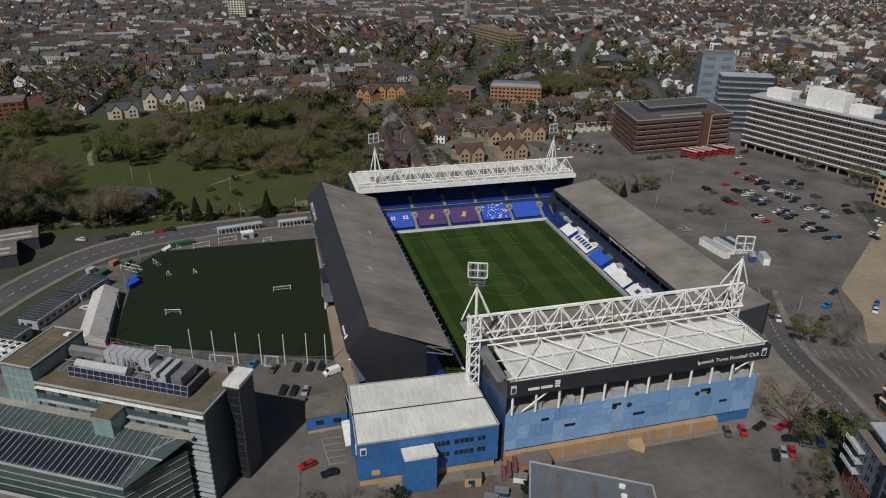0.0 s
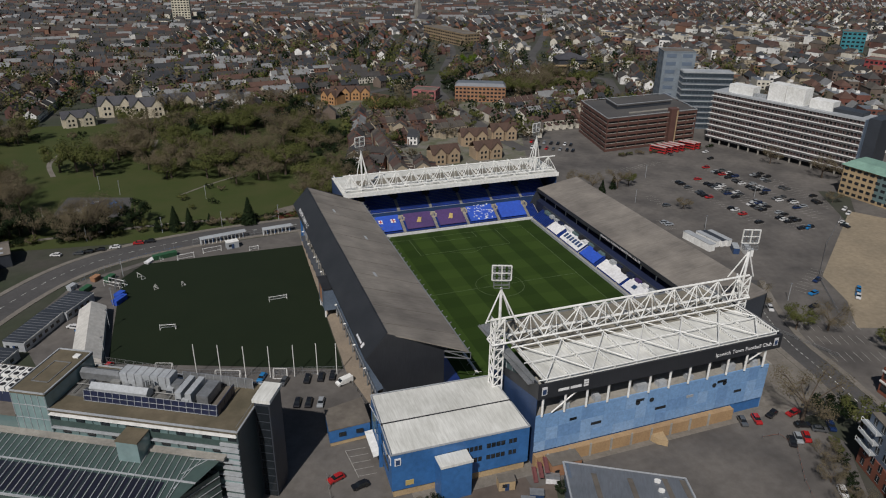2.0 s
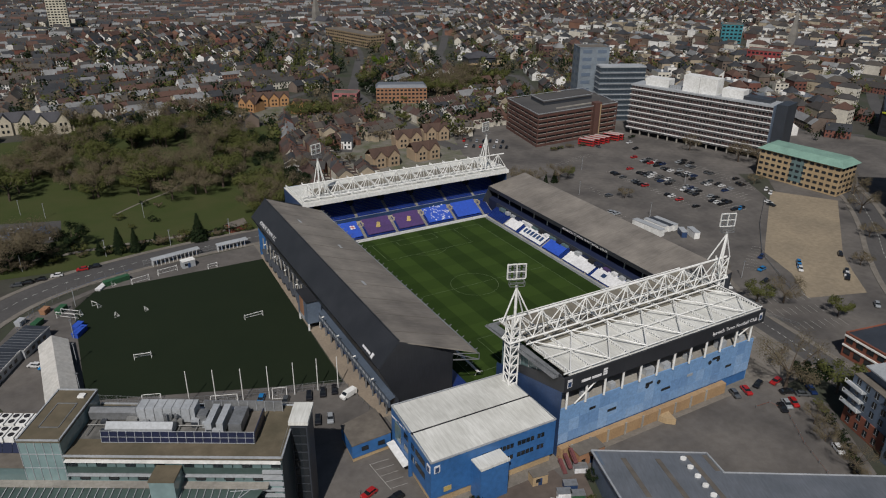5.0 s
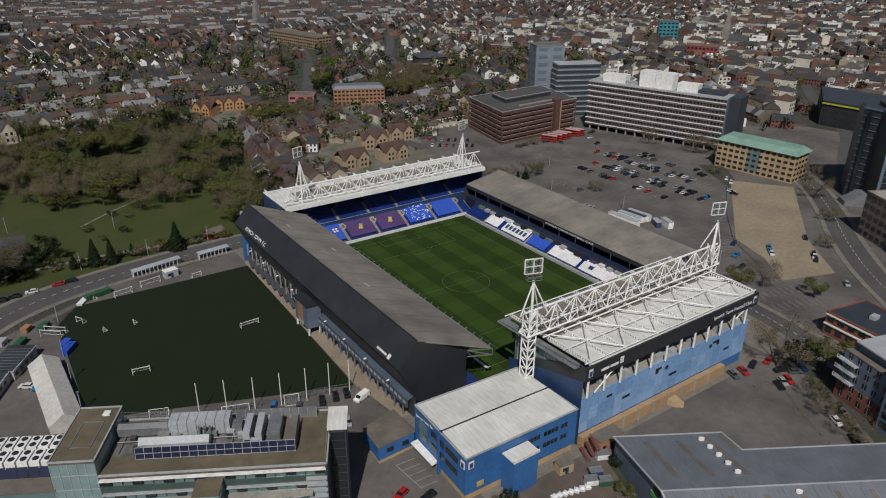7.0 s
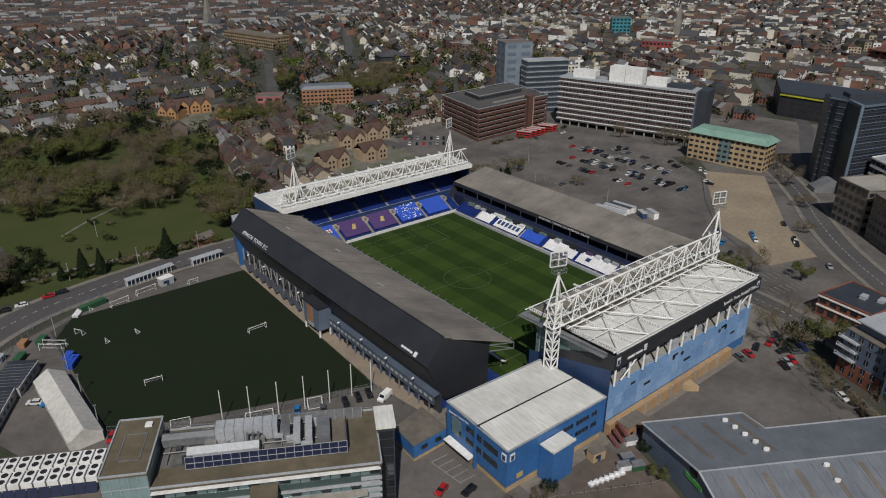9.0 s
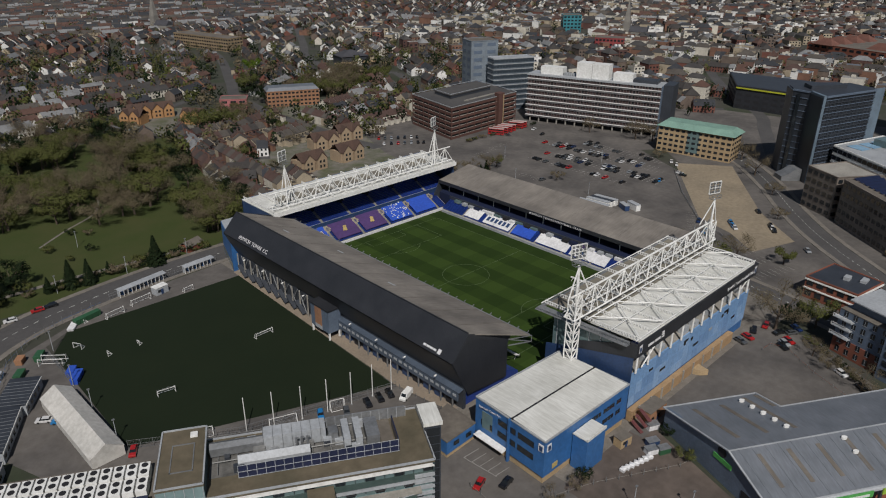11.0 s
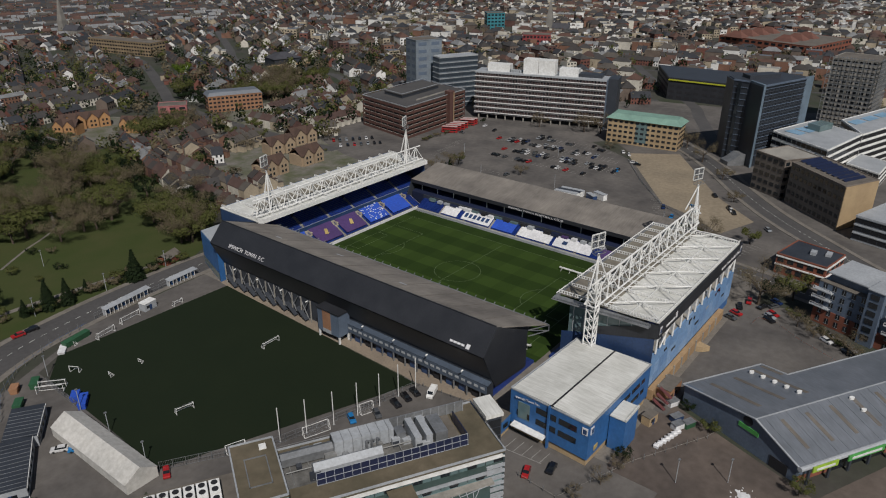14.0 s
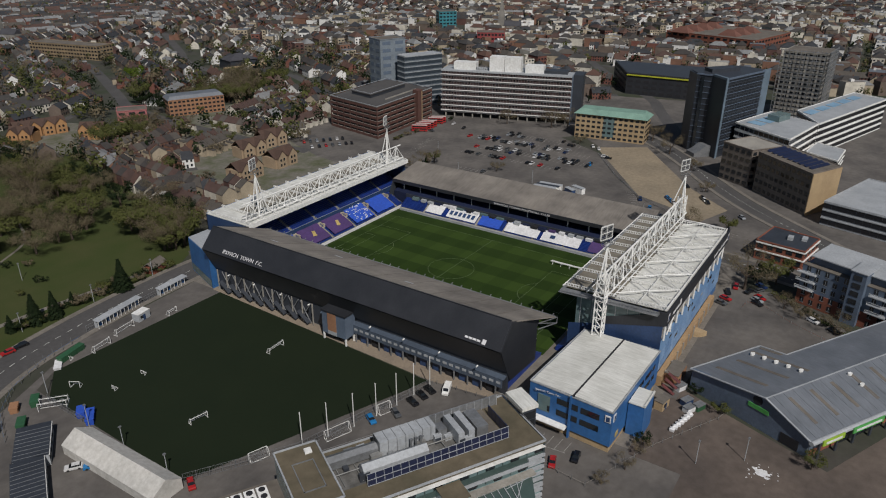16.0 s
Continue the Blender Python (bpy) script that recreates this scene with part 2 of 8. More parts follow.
def words(text, size, m, material, parent, name="lettering", depth=0.04, stretch=1.0):
    cu = bpy.data.curves.new(name, "FONT")
    cu.body, cu.size, cu.extrude, cu.align_x, cu.resolution_u = text, size, depth, "CENTER", 2
    tmp = bpy.data.objects.new(name, cu)
    me = bpy.data.meshes.new_from_object(tmp)
    bpy.data.objects.remove(tmp)
    me.transform(m @ Matrix.Diagonal((stretch, 1, 1, 1)))
    me.materials.clear()
    me.materials.append(material)
    ob = new(name, me)
    ob.parent = parent
    return ob


def setting(name, geo, material, label, category):
    return tagged(part(name, geo, material), label, category, kind="structure")


def flat(name, poly, z, material, label, category):
    g = Geo()
    g.add([(x, y, z) for x, y in poly], [tuple(range(len(poly)))])
    return setting(name, g, material, label, category)


def strip(pts, width, z):
    """A ribbon of road along points."""
    g, L = Geo(), []
    for i, p in enumerate(pts):
        a, b = Vector(pts[max(i - 1, 0)]), Vector(pts[min(i + 1, len(pts) - 1)])
        d = (b - a).normalized()
        n = Vector((-d.y, d.x)) * width / 2
        L.append(((p[0] + n.x, p[1] + n.y, z), (p[0] - n.x, p[1] - n.y, z)))
    for (a, b), (c, d) in zip(L, L[1:]):
        g.quad(a, b, d, c)
    return g


def smooth_line(pts, steps=6):
    out = []
    for i in range(len(pts) - 1):
        p = [Vector(pts[min(max(j, 0), len(pts) - 1)]) for j in (i - 1, i, i + 1, i + 2)]
        for s in range(steps):
            t = s / steps
            out.append(tuple(0.5 * (2 * p[1] + (p[2] - p[0]) * t + (2 * p[0] - 5 * p[1] + 4 * p[2] - p[3]) * t * t + (3 * p[1] - p[0] - 3 * p[2] + p[3]) * t ** 3)))
    return out + [tuple(pts[-1])]


def inside(x, y, poly):
    c = False
    for (ax, ay), (bx, by) in zip(poly, poly[1:] + poly[:1]):
        if (ay > y) != (by > y) and x < (bx - ax) * (y - ay) / (by - ay) + ax:
            c = not c
    return c

# ---- ground ----
flat("ground", [(-2600, -900), (2600, -900), (2600, 3600), (-2600, 3600)], -0.06, GROUND, "town ground of gardens, yards and paving", "ground")
flat("pavement", [(-64, -100), (74, -100), (74, 92), (-64, 92)], -0.03, PAVING, "worn concrete apron round the stadium", "pavement")
flat("service_apron", [(-150, -60), (-140, -6), (-60, -34), (-58, -112), (-105, -128)], -0.05, TARMAC, "patched tarmac service apron", "yard")
flat("office_apron", [(120, -200), (66, -160), (62, -60), (110, -40), (190, 10), (236, 60), (300, 140), (345, 60), (360, 0), (425, -140), (300, -210)], -0.05, TARMAC, "grey tarmac round the offices", "yard")
flat("pitch_grass", [(-36.5, -58), (40, -58), (40.4, 56.4), (-36.5, 56.4)], 0.0, GRASS, "striped mown football pitch grass", "grass")
flat("turf", [(-64.5, 60), (-127, 61), (-134.5, 50), (-135.5, -10), (-68, -36)], 0.0, TURF, "dark green artificial training turf", "turf")
flat("car_park", [(74, -60), (104, -62), (122, -36), (180, 6), (205, 50), (192, 132), (130, 128), (120, 168), (100, 160), (86, 120), (74, 92)], -0.02, TARMAC, "worn grey tarmac car park", "car park")
flat("sand_lot", [(194, 18), (212, -8), (182, -29), (152, -50), (140, -62), (127, -76), (103, -68), (116, -52), (124, -33)], -0.012, SAND, "bare sandy lot", "ground")
flat("brown_yard", [(-36, -96), (44, -96), (50, -112), (34, -136), (10, -142), (-16, -100), (-36, -100)], -0.02, TARMAC, "empty grey service yard", "yard")
flat("dirt_yard", [(-64, -96), (-36, -96), (-30, -100), (-45, -140), (-20, -152), (30, -140), (60, -220), (-140, -220), (-100, -110)], -0.025, DIRT, "brown bare yard", "yard")
flat("staff_car_park", [(-68, -37), (-64, -58), (-79, -60), (-79, -94), (-66, -94), (-66, -110), (-100, -110), (-135, -12)], -0.015, TARMAC, "small tarmac staff car park", "car park")
flat("club_yard", [(-135, 56), (-127, 61), (-64, 60), (-64, 75), (-110, 72), (-150, 52), (-165, 20), (-150, -20), (-135, -10)], -0.015, TARMAC, "tarmac yard beside the training turf", "yard")
flat("park", [(-58, 92), (-44, 100), (-20, 130), (-5, 180), (20, 262), (-40, 290), (-420, 330), (-460, 150), (-190, 92), (-160, 88), (-128, 84), (-75, 87)], -0.01, PARKGRASS, "rough spring park grass", "grass")

ESTATE = mat("estate_paving_and_verge", (0.19, 0.175, 0.155), (0.085, 0.095, 0.045), big=0.09, fine=0.5, rough=0.92)
flat("estate_ground", [(-14, 100), (74, 100), (100, 190), (140, 206), (200, 212), (190, 296), (60, 300), (46, 345), (-6, 345), (4, 262), (-6, 180)], -0.045, ESTATE, "paved yards and verges of the housing estate", "ground")
flat("forecourt", [(74, 92), (84, 150), (100, 190), (140, 206), (215, 212), (262, 180), (264, 50), (236, 20), (205, 45), (150, 60)], -0.04, TARMAC, "worn tarmac forecourt of the offices", "yard")

PATHWAY = mat("warm_block_paving", (0.29, 0.235, 0.175), (0.22, 0.18, 0.14), fine=1.5, rough=0.92)
flat("walkway", [(-67.6, -37), (-64.6, -57), (-62, -57), (-62, 64), (-64.4, 64), (-64.6, 60)], -0.006, PATHWAY, "warm block paved walkway beside the stand", "pavement")
lines = Geo()


def line(x0, y0, x1, y1):
    w = 0.07
    lines.quad((min(x0, x1) - w, min(y0, y1) - w, 0.006), (max(x0, x1) + w, min(y0, y1) - w, 0.006), (max(x0, x1) + w, max(y0, y1) + w, 0.006), (min(x0, x1) - w, max(y0, y1) + w, 0.006))


def arc(cx, cy, r, a0, a1, n=48):
    for i in range(n):
        a, b = (a0 + (a1 - a0) * k / n for k in (i, i + 1))
        lines.quad(*[(cx + R * math.cos(t), cy + R * math.sin(t), 0.006) for R, t in ((r - 0.07, a), (r + 0.07, a), (r + 0.07, b), (r - 0.07, b))])


for s in (-1, 1):
    line(33 * s, -51, 33 * s, 51)
    line(-33, 51 * s, 33, 51 * s)
    for w, d in ((20.15, 16.5), (9.16, 5.5)):
        line(-w, s * (51 - d), w, s * (51 - d))
        line(-w, s * (51 - d), -w, s * 51)
        line(w, s * (51 - d), w, s * 51)
    a = math.acos(5.5 / 9.15)
    arc(0, s * 40, 9.15, -s * math.pi / 2 - a, -s * math.pi / 2 + a, 20)
line(-33, 0, 33, 0)
arc(0, 0, 9.15, 0, 2 * math.pi)
setting("pitch_markings", lines, PITCHLINE, "white football pitch markings", "marking")

ROADS = {
    "road_west": ([(-40, 83), (-59, 84), (-85, 83), (-110, 80), (-135, 74), (-155, 62), (-172, 40), (-190, 5), (-215, -50)], 13),
    "road_east": ([(60, -190), (84, -150), (104, -124), (121, -104), (134, -89), (148, -75), (168, -58), (188, -43), (208, -26), (226, -8), (250, 24), (285, 62)], 11),
    "road_stadium": ([(93, -26), (84, -42), (77.5, -56), (73.3, -69), (71, -84), (67.7, -101), (56, -96), (50, -97)][:6] + [(64, -118)], 9),
}
for name, (pts, w) in ROADS.items():
    setting(name, strip(smooth_line(pts), w, -0.004), ASPHALT, "grey asphalt road", "road")
    dash, fine = Geo(), smooth_line(pts, 24)
    for i in range(0, len(fine) - 2, 4):
        dash.add(*(lambda s: (s.v, s.f))(strip(fine[i:i + 3], 0.18, 0.006)))
    setting(name + "_markings", dash, LINE, "white broken centre line", "marking")
    for side in (-1, 1):
        off, k = [], smooth_line(pts)
        for i, p in enumerate(k):
            d = (Vector(k[min(i + 1, len(k) - 1)]) - Vector(k[max(i - 1, 0)])).normalized()
            off.append((p[0] - side * d.y * (w / 2 + 1.1), p[1] + side * d.x * (w / 2 + 1.1)))
        kerb = strip(off, 2.2, 0.12)
        low = strip(off, 2.2, -0.05)
        for i in range(len(off) - 1):
            a, b = 4 * i, 4 * i
            kerb.quad(kerb.v[a], low.v[b], low.v[b + 3], kerb.v[a + 3])
            kerb.quad(kerb.v[a + 1], low.v[b + 1], low.v[b + 2], kerb.v[a + 2])
        setting(name + "_kerb", kerb, PAVING, "concrete kerbed footway", "pavement")


# ---- truss-roofed stands ----
def castellated(g, p, q, depth=0.75):
    """A pale beam with a row of holes: two flanges and webs between."""
    p, q = Vector(p), Vector(q)
    n = max(4, int((q - p).length / 0.85))
    g.bar(p, q, 0.16), g.bar(p + Vector((0, 0, depth)), q + Vector((0, 0, depth)), 0.2)
    for i in range(n + 1):
        c = p.lerp(q, i / n)
        g.bar(c, c + Vector((0, 0, depth)), 0.26)


def lattice(parent, x0, x1, y, z0, z1, bays, wide=3.4):
    """The main roof truss: two bottom chords, one top chord, W bracing on both faces."""
    g = Geo()
    yb = (y - wide / 2, y + wide / 2)
    g.bar((x0, y, z1), (x1, y, z1), 0.62, 8)
    part("top_chord", g, WHITE, parent)
    for yy in yb:
        part("bottom_chord", Geo().bar((x0, yy, z0), (x1, yy, z0), 0.5, 8), WHITE, parent)
    step = (x1 - x0) / bays
    for i in range(bays):
        a, m, b = x0 + i * step, x0 + (i + 0.5) * step, x0 + (i + 1) * step
        for yy in yb:
            part("brace", Geo().bar((a, yy, z0), (m, y, z1), 0.34, 6), WHITE, parent)
            part("brace", Geo().bar((m, y, z1), (b, yy, z0), 0.34, 6), WHITE, parent)
            part("hanger", Geo().bar((m, yy, z0), (m, y, z1), 0.22, 6), WHITE, parent)
        part("tie", Geo().bar((a, yb[0], z0), (a, yb[1], z0), 0.25), WHITE, parent)
        part("tie", Geo().bar((a, yb[0], z0), (b, yb[1], z0), 0.2), WHITE, parent)


def floodlight(x, y, z, h, turn, label, legs, zleg):
    """A lamp mast over the roof: four raking legs, a pole, a cage and the lamp panel."""
    t = thing("floodlight_mast", label, "floodlight")
    top = Vector((x, y, z + h))
    part("pole", Geo().bar((x, y, z), top, 0.75, 8), WHITE, t)
    for lx, ly in legs:
        part("leg", Geo().bar((lx, ly, zleg), top - Vector((0, 0, 0.5)), 0.42, 6), WHITE, t)
    cage = Geo()
    u, v = Vector((math.cos(turn), math.sin(turn), 0)), Vector((-math.sin(turn), math.cos(turn), 0))
    for k in (0.2, 1.3):
        for s in (-1, 1):
            cage.bar(top + u * -1.9 + v * s * 0.7 + Vector((0, 0, k)), top + u * 1.9 + v * s * 0.7 + Vector((0, 0, k)), 0.13)
            cage.bar(top + u * s * 1.9 + v * -0.7 + Vector((0, 0, k)), top + u * s * 1.9 + v * 0.7 + Vector((0, 0, k)), 0.13)
    for s in (-1, 0, 1):
        for r in (-1, 1):
            cage.bar(top + u * s * 1.9 + v * r * 0.7 + Vector((0, 0, 0.2)), top + u * s * 1.9 + v * r * 0.7 + Vector((0, 0, 1.3)), 0.1)
    part("cage", cage, STEEL, t, "grey steel service cage")
    W, z0, z1 = 2.35, 1.7, 5.7
    fr = Geo()
    c = lambda a, b: top + u * a * W + Vector((0, 0, b)) + v * 0.7
    for a, b, e, f in ((-1, z0, 1, z0), (-1, z1, 1, z1), (-1, z0, -1, z1), (1, z0, 1, z1), (0, z0, 0, z1), (-1, (z0 + z1) / 2, 1, (z0 + z1) / 2)):
        fr.bar(c(a, b), c(e, f), 0.28)
    part("panel_frame", fr, WHITE, t)
    for r in range(4):
        for k in range(4):
            p = c(-0.76 + 0.505 * k, z0 + 0.55 + r * 0.97)
            part("lamp", Geo().bar(p - v * 0.25, p + v * 0.2, 0.66, 8), STEEL, t)
            if k == 0 and r % 2 == 0:
                part("lamp_rail", Geo().bar(c(-1, z0 + 0.2 + r * 0.97), c(1, z0 + 0.2 + r * 0.97), 0.1), STEEL, t)
    return t


def seats(parent, x0, x1, y0, y1, z0, z1, rows, aisles, material=SEAT):
    """Stepped tiers facing -y, with seat backs between the aisles."""
    d, h = (y1 - y0) / rows, (z1 - z0) / rows
    tier, st, ais = Geo(), Geo(), Geo()
    prof = [(y0, z0 - 0.6)]
    for r in range(rows):
        prof += [(y0 + r * d, z0 + r * h), (y0 + (r + 1) * d, z0 + r * h)]
    prof += [(y1, z0 - 0.6)]
    tier.section(prof, x0, x1, "x")
    cuts = [x0] + list(aisles) + [x1]
    for r in range(rows):
        y, z = y0 + (r + 0.55) * d, z0 + r * h
        for a, b in zip(cuts, cuts[1:]):
            k = max(1, int((b - a - 1.4) / 0.5))
            st.box(a + 0.7, y - 0.18, z + 0.4, b - 0.7, y + 0.22, z + 0.48)
            st.box(a + 0.7, y + 0.2, z + 0.4, b - 0.7, y + 0.26, z + 0.85)
        for a in aisles:
            ais.box(a - 0.7, y0 + r * d, z + 0.01, a + 0.55, y0 + (r + 0.5) * d, z + h * 0.5)
    part("terrace", tier, CONC, parent)
    tagged(part("seat_rows", st, material, parent, "rows of royal blue plastic seats"), kind="stuff")
    tagged(part("aisle_steps", ais, CONC, parent), kind="stuff")


BUFFBASE = mat("tan_base_brick", (0.40, 0.26, 0.135), (0.32, 0.205, 0.11), fine=2.2, rough=0.9)


def near_stand():
    t = thing("south_stand", "blue and black two-tier football stand under a white trussed roof", "stand")
    X0, X1, Y0, Y1, ZR, ZF = -32.5, 39.8, -92.9, -61.5, 24.0, 23.0
    part("rear_roof", Geo().slab((X0 + 2, Y0 + 0.4, ZR), (X1 - 1, Y0 + 0.4, ZR), (X1 - 1, -77, 23.4), (X0 + 2, -77, 23.4), 0.3), WHITEROOF, t, "white ribbed metal roof sheet")
    part("front_roof", Geo().slab((X0 + 2, -77, 23.35), (X1 - 1, -77, 23.35), (X1 - 1, Y1, ZF), (X0 + 2, Y1, ZF), 0.2), TRANSL, t, "dirty translucent roof sheet")
    part("front_gutter", Geo().box(X0 - 1.5, Y1 - 0.2, ZF - 0.5, X1, Y1 + 0.5, ZF + 0.2), STEEL, t)
    n = 11
    for i in range(n + 1):
        x = X0 + 2.2 + (X1 - X0 - 3.4) * i / n
        g = Geo()
        castellated(g, (x, Y0 + 0.5, 24.1), (x, Y1 + 0.4, 23.2), 0.85)
        part("roof_beam", g, WHITE, t)
    for i in range(0, n, 2):
        a, m, b = (X0 + 2.2 + (X1 - X0 - 3.4) * k / n for k in (i, i + 1, min(i + 2, n)))
        g = Geo().bar((a, -77, 25.1), (m, -84.5, 25.3), 0.32, 6).bar((m, -84.5, 25.3), (b, -77, 25.1), 0.32, 6).bar((a, Y0 + 0.8, 25.0), (m, -84.5, 25.3), 0.32, 6).bar((m, -84.5, 25.3), (b, Y0 + 0.8, 25.0), 0.32, 6)
        part("stay", g, WHITE, t)
    for y, w in ((-77, 0.4), (-84.5, 0.25), (-69, 0.28), (Y1 + 0.2, 0.35), (Y0 + 0.5, 0.35)):
        part("purlin", Geo().bar((X0, y, 25.0 if y < -76 else 24.0), (X1 - 0.5, y, 25.0 if y < -76 else 24.0), w, 6), WHITE, t)
    truss_x0, truss_x1 = -37.5, 43.5
    lattice(t, truss_x0, truss_x1, -74.6, 26.2, 32.6, 11)
    # black fascia and the crest boards
    part("fascia", Geo().section([(Y0, 20.2), (Y0 - 0.5, 20.2), (Y0 - 0.5, 24.4), (Y0, 24.4)], X0, X1, "x"), BLACKCLAD, t, "black fascia board")
    part("side_fascia", Geo().add([(X0 - 0.1, Y0, 24.2), (X0 - 0.1, Y0, 19.9), (X0 - 0.1, -73, 14.6), (X0 - 0.1, -73, 17.0), (X0 - 0.1, Y0 + 1.5, 23.6)], [(0, 1, 2, 3, 4)]).box(X0 - 0.35, Y0 - 0.4, 20.2, X0 - 0.02, Y0 + 2, 24.3), BLACKCLAD, t)
    part("side_fascia", Geo().box(X1, Y0 - 0.4, 20.2, X1 + 0.35, -72, 24.2), BLACKCLAD, t)
    for x in (X0 + 1.3, X1 - 1.6):
        part("crest", Geo().prism([(x - 0.7, Y0 - 0.56), (x + 0.7, Y0 - 0.56), (x + 0.7, Y0 - 0.5), (x - 0.7, Y0 - 0.5)], 21.3, 23.6), TARP_W, t, "white crest board")
        part("crest_shield", Geo().box(x - 0.5, Y0 - 0.6, 21.5, x + 0.5, Y0 - 0.56, 22.9), BLUE_D, t)
    words("Ipswich Town Football Club", 1.6, pose(27.6, Y0 - 0.56, 21.6, 90), TARP_W, t)
    bars = Geo()
    for a, b in ((-27.5, -24.6), (-24.2, -21.2)):
        bars.box(a, Y0 - 0.6, 21.6, b, Y0 - 0.52, 22.3)
    for k in range(3):
        bars.box(-20.6, Y0 - 0.6, 21.5 + k * 0.7, -19.3, Y0 - 0.52, 22.0 + k * 0.7)
    part("sign_lettering", bars, TARP_W, t, "small white sponsor sign")
    # concourse gap with posts
    for i in range(12):
        x = X0 + 1.5 + i * 6.1
        part("post", Geo().bar((x, Y0 + 0.2, 14.5), (x, Y0 + 0.2, 20.4), 0.62, 8), WHITE, t)
    part("stay", Geo().bar((X0 + 4, Y0 + 0.1, 15.2), (X0 + 11, Y0 + 0.1, 20.3), 0.4, 6), WHITE, t)
    part("stay", Geo().bar((X1 - 4, Y0 + 0.1, 20.2), (X1 - 9, Y0 + 0.1, 17.8), 0.4, 6), WHITE, t)
    part("concourse_deck", Geo().box(X0, Y0 + 0.6, 13.9, X1, -74, 14.4), CONC, t)
    part("back_of_tier", Geo().section([(-86, 14.4), (-84, 19.6), (-83.6, 19.6), (-83.6, 14.4)], X0 + 1, X1 - 1, "x"), CONC, t)
    rs = random.Random(4)
    for i in range(7):
        x = X0 + 9 + i * 9.3 + rs.uniform(-2, 2)
        part("plant_unit", Geo().box(x, Y0 + 1.2, 14.4, x + rs.uniform(1.5, 3.4), Y0 + 3.2, 15.6 + rs.random()), CLAD, t)
    # blue panelled wall
    n = 22
    for r, (z0, z1) in enumerate(((3.6, 6.6), (6.6, 10.3), (10.3, 14.5))):
        for i in range(n):
            a, b = X0 + (X1 - X0 - 1) * i / n, X0 + (X1 - X0 - 1) * (i + 1) / n
            part("wall_panel", Geo().box(a + 0.02, -92.4 - 0.015 * ((i + r) % 3), z0 + 0.02, b - 0.02, -92.0, z1 - 0.02), BLUE_L, t)
    for i, z, w in ((3, 11, 2), (5, 8, 3), (9, 12, 2.5), (11, 8, 3.3), (14, 9.5, 2.2), (17, 12, 3), (19, 7.5, 2.4)):
        x = X0 + i * 3.2
        part("panel_window", Geo().box(x, -92.5, z, x + w, -92.35, z + 0.8), GLASS if i % 2 else CLAD, t)
    for x in (-3, 1.2, 21, 24.4):
        part("porthole", Geo().bar((x, -92.5, 11.6), (x, -92.36, 11.6), 1.35, 16), GLASS, t, "round dark window")
    part("core", Geo().box(X0, -92.0, 0, X1 - 1, -84, 14.0), BLUE, t)
    part("west_wall", Geo().add([(X0 - 0.06, -92.4, 0), (X0 - 0.06, -92.4, 20), (X0 - 0.06, -73, 14.6), (X0 - 0.06, -64, 12), (X0 - 0.06, -64, 0), (X0 + 0.1, -92.4, 0), (X0 + 0.1, -92.4, 20), (X0 + 0.1, -73, 14.6), (X0 + 0.1, -64, 12), (X0 + 0.1, -64, 0)], [(0, 1, 2, 3, 4), (9, 8, 7, 6, 5), (0, 5, 6, 1), (1, 6, 7, 2), (2, 7, 8, 3), (3, 8, 9, 4)]), BLUE_D, t, "navy side wall")
    part("east_wall", Geo().box(X1 - 1, -92, 0, X1 - 0.7, -64, 14.4), BLUE_L, t)
    part("wind_screen", Geo().add([(X0 + 0.2, -91.5, 14.4), (X0 + 0.2, -91.5, 23.6), (X0 + 0.2, -66, 22.6), (X0 + 0.2, -66, 8)], [(0, 1, 2, 3)]), GLASSG, t, "greenish glass side screen")
    for k in range(7):
        y = -89 + k * 3.6
        part("screen_post", Geo().bar((X0 + 0.12, y, 12), (X0 + 0.12, y, 23), 0.16), CLAD, t)
    part("base_wall", Geo().box(X0, -94.2, 0, X1 - 12, -92.5, 3.4), BUFFBASE, t, "tan brick base")
    for i in range(9):
        part("base_pier", Geo().box(X0 + 3 + i * 6.1, -94.5, 0, X0 + 3.5 + i * 6.1, -94.2, 3.9), CONC, t)
    part("stair_block", Geo().prism([(2, -96.4), (4, -98), (5, -94.2), (1, -94.2)], 0, 1.8), BUFF, t)
        # tiers facing the pitch
    tier = Geo()
    tier.section([(-60, 0), (-60, 1.2), (-72, 7.0), (-72, 9.5), (-86, 18.0), (-86, 0)], X0 + 1, X1 - 1, "x")
    part("terrace", tier, SEAT, t, "blue seats of the stand")
    # mast towers
    for s, x in ((-1, -35.4), (1, 41.6)):
        g = Geo()
        for dx in (-1.3, 1.3):
            for dy in (-1.3, 1.3):
                g.bar((x + dx, -74.6 + dy, 0), (x + dx, -74.6 + dy, 33), 0.42, 6)
        part("tower_leg", g, WHITE, t)
        br = Geo()
        for k in range(11):
            z = 2 + k * 2.8
            br.bar((x - 1.3, -75.9, z), (x + 1.3, -75.9, z + 2.8), 0.24), br.bar((x - 1.3, -73.3, z + 2.8), (x + 1.3, -73.3, z), 0.24)
            br.bar((x - 1.3, -75.9, z), (x - 1.3, -73.3, z + 2.8), 0.24), br.bar((x + 1.3, -75.9, z + 2.8), (x + 1.3, -73.3, z), 0.24)
            br.bar((x - 1.3, -75.9, z), (x + 1.3, -75.9, z), 0.2), br.bar((x - 1.3, -75.9, z), (x - 1.3, -73.3, z), 0.2)
        part("tower_brace", br, WHITE, t)
        w = Geo()
        castellated(w, (X0 - 2.3 if s < 0 else X1 + 1, -61.5, 22.8), (X0 - 0.8 if s < 0 else X1 + 1, -91, 23.6), 0.7)
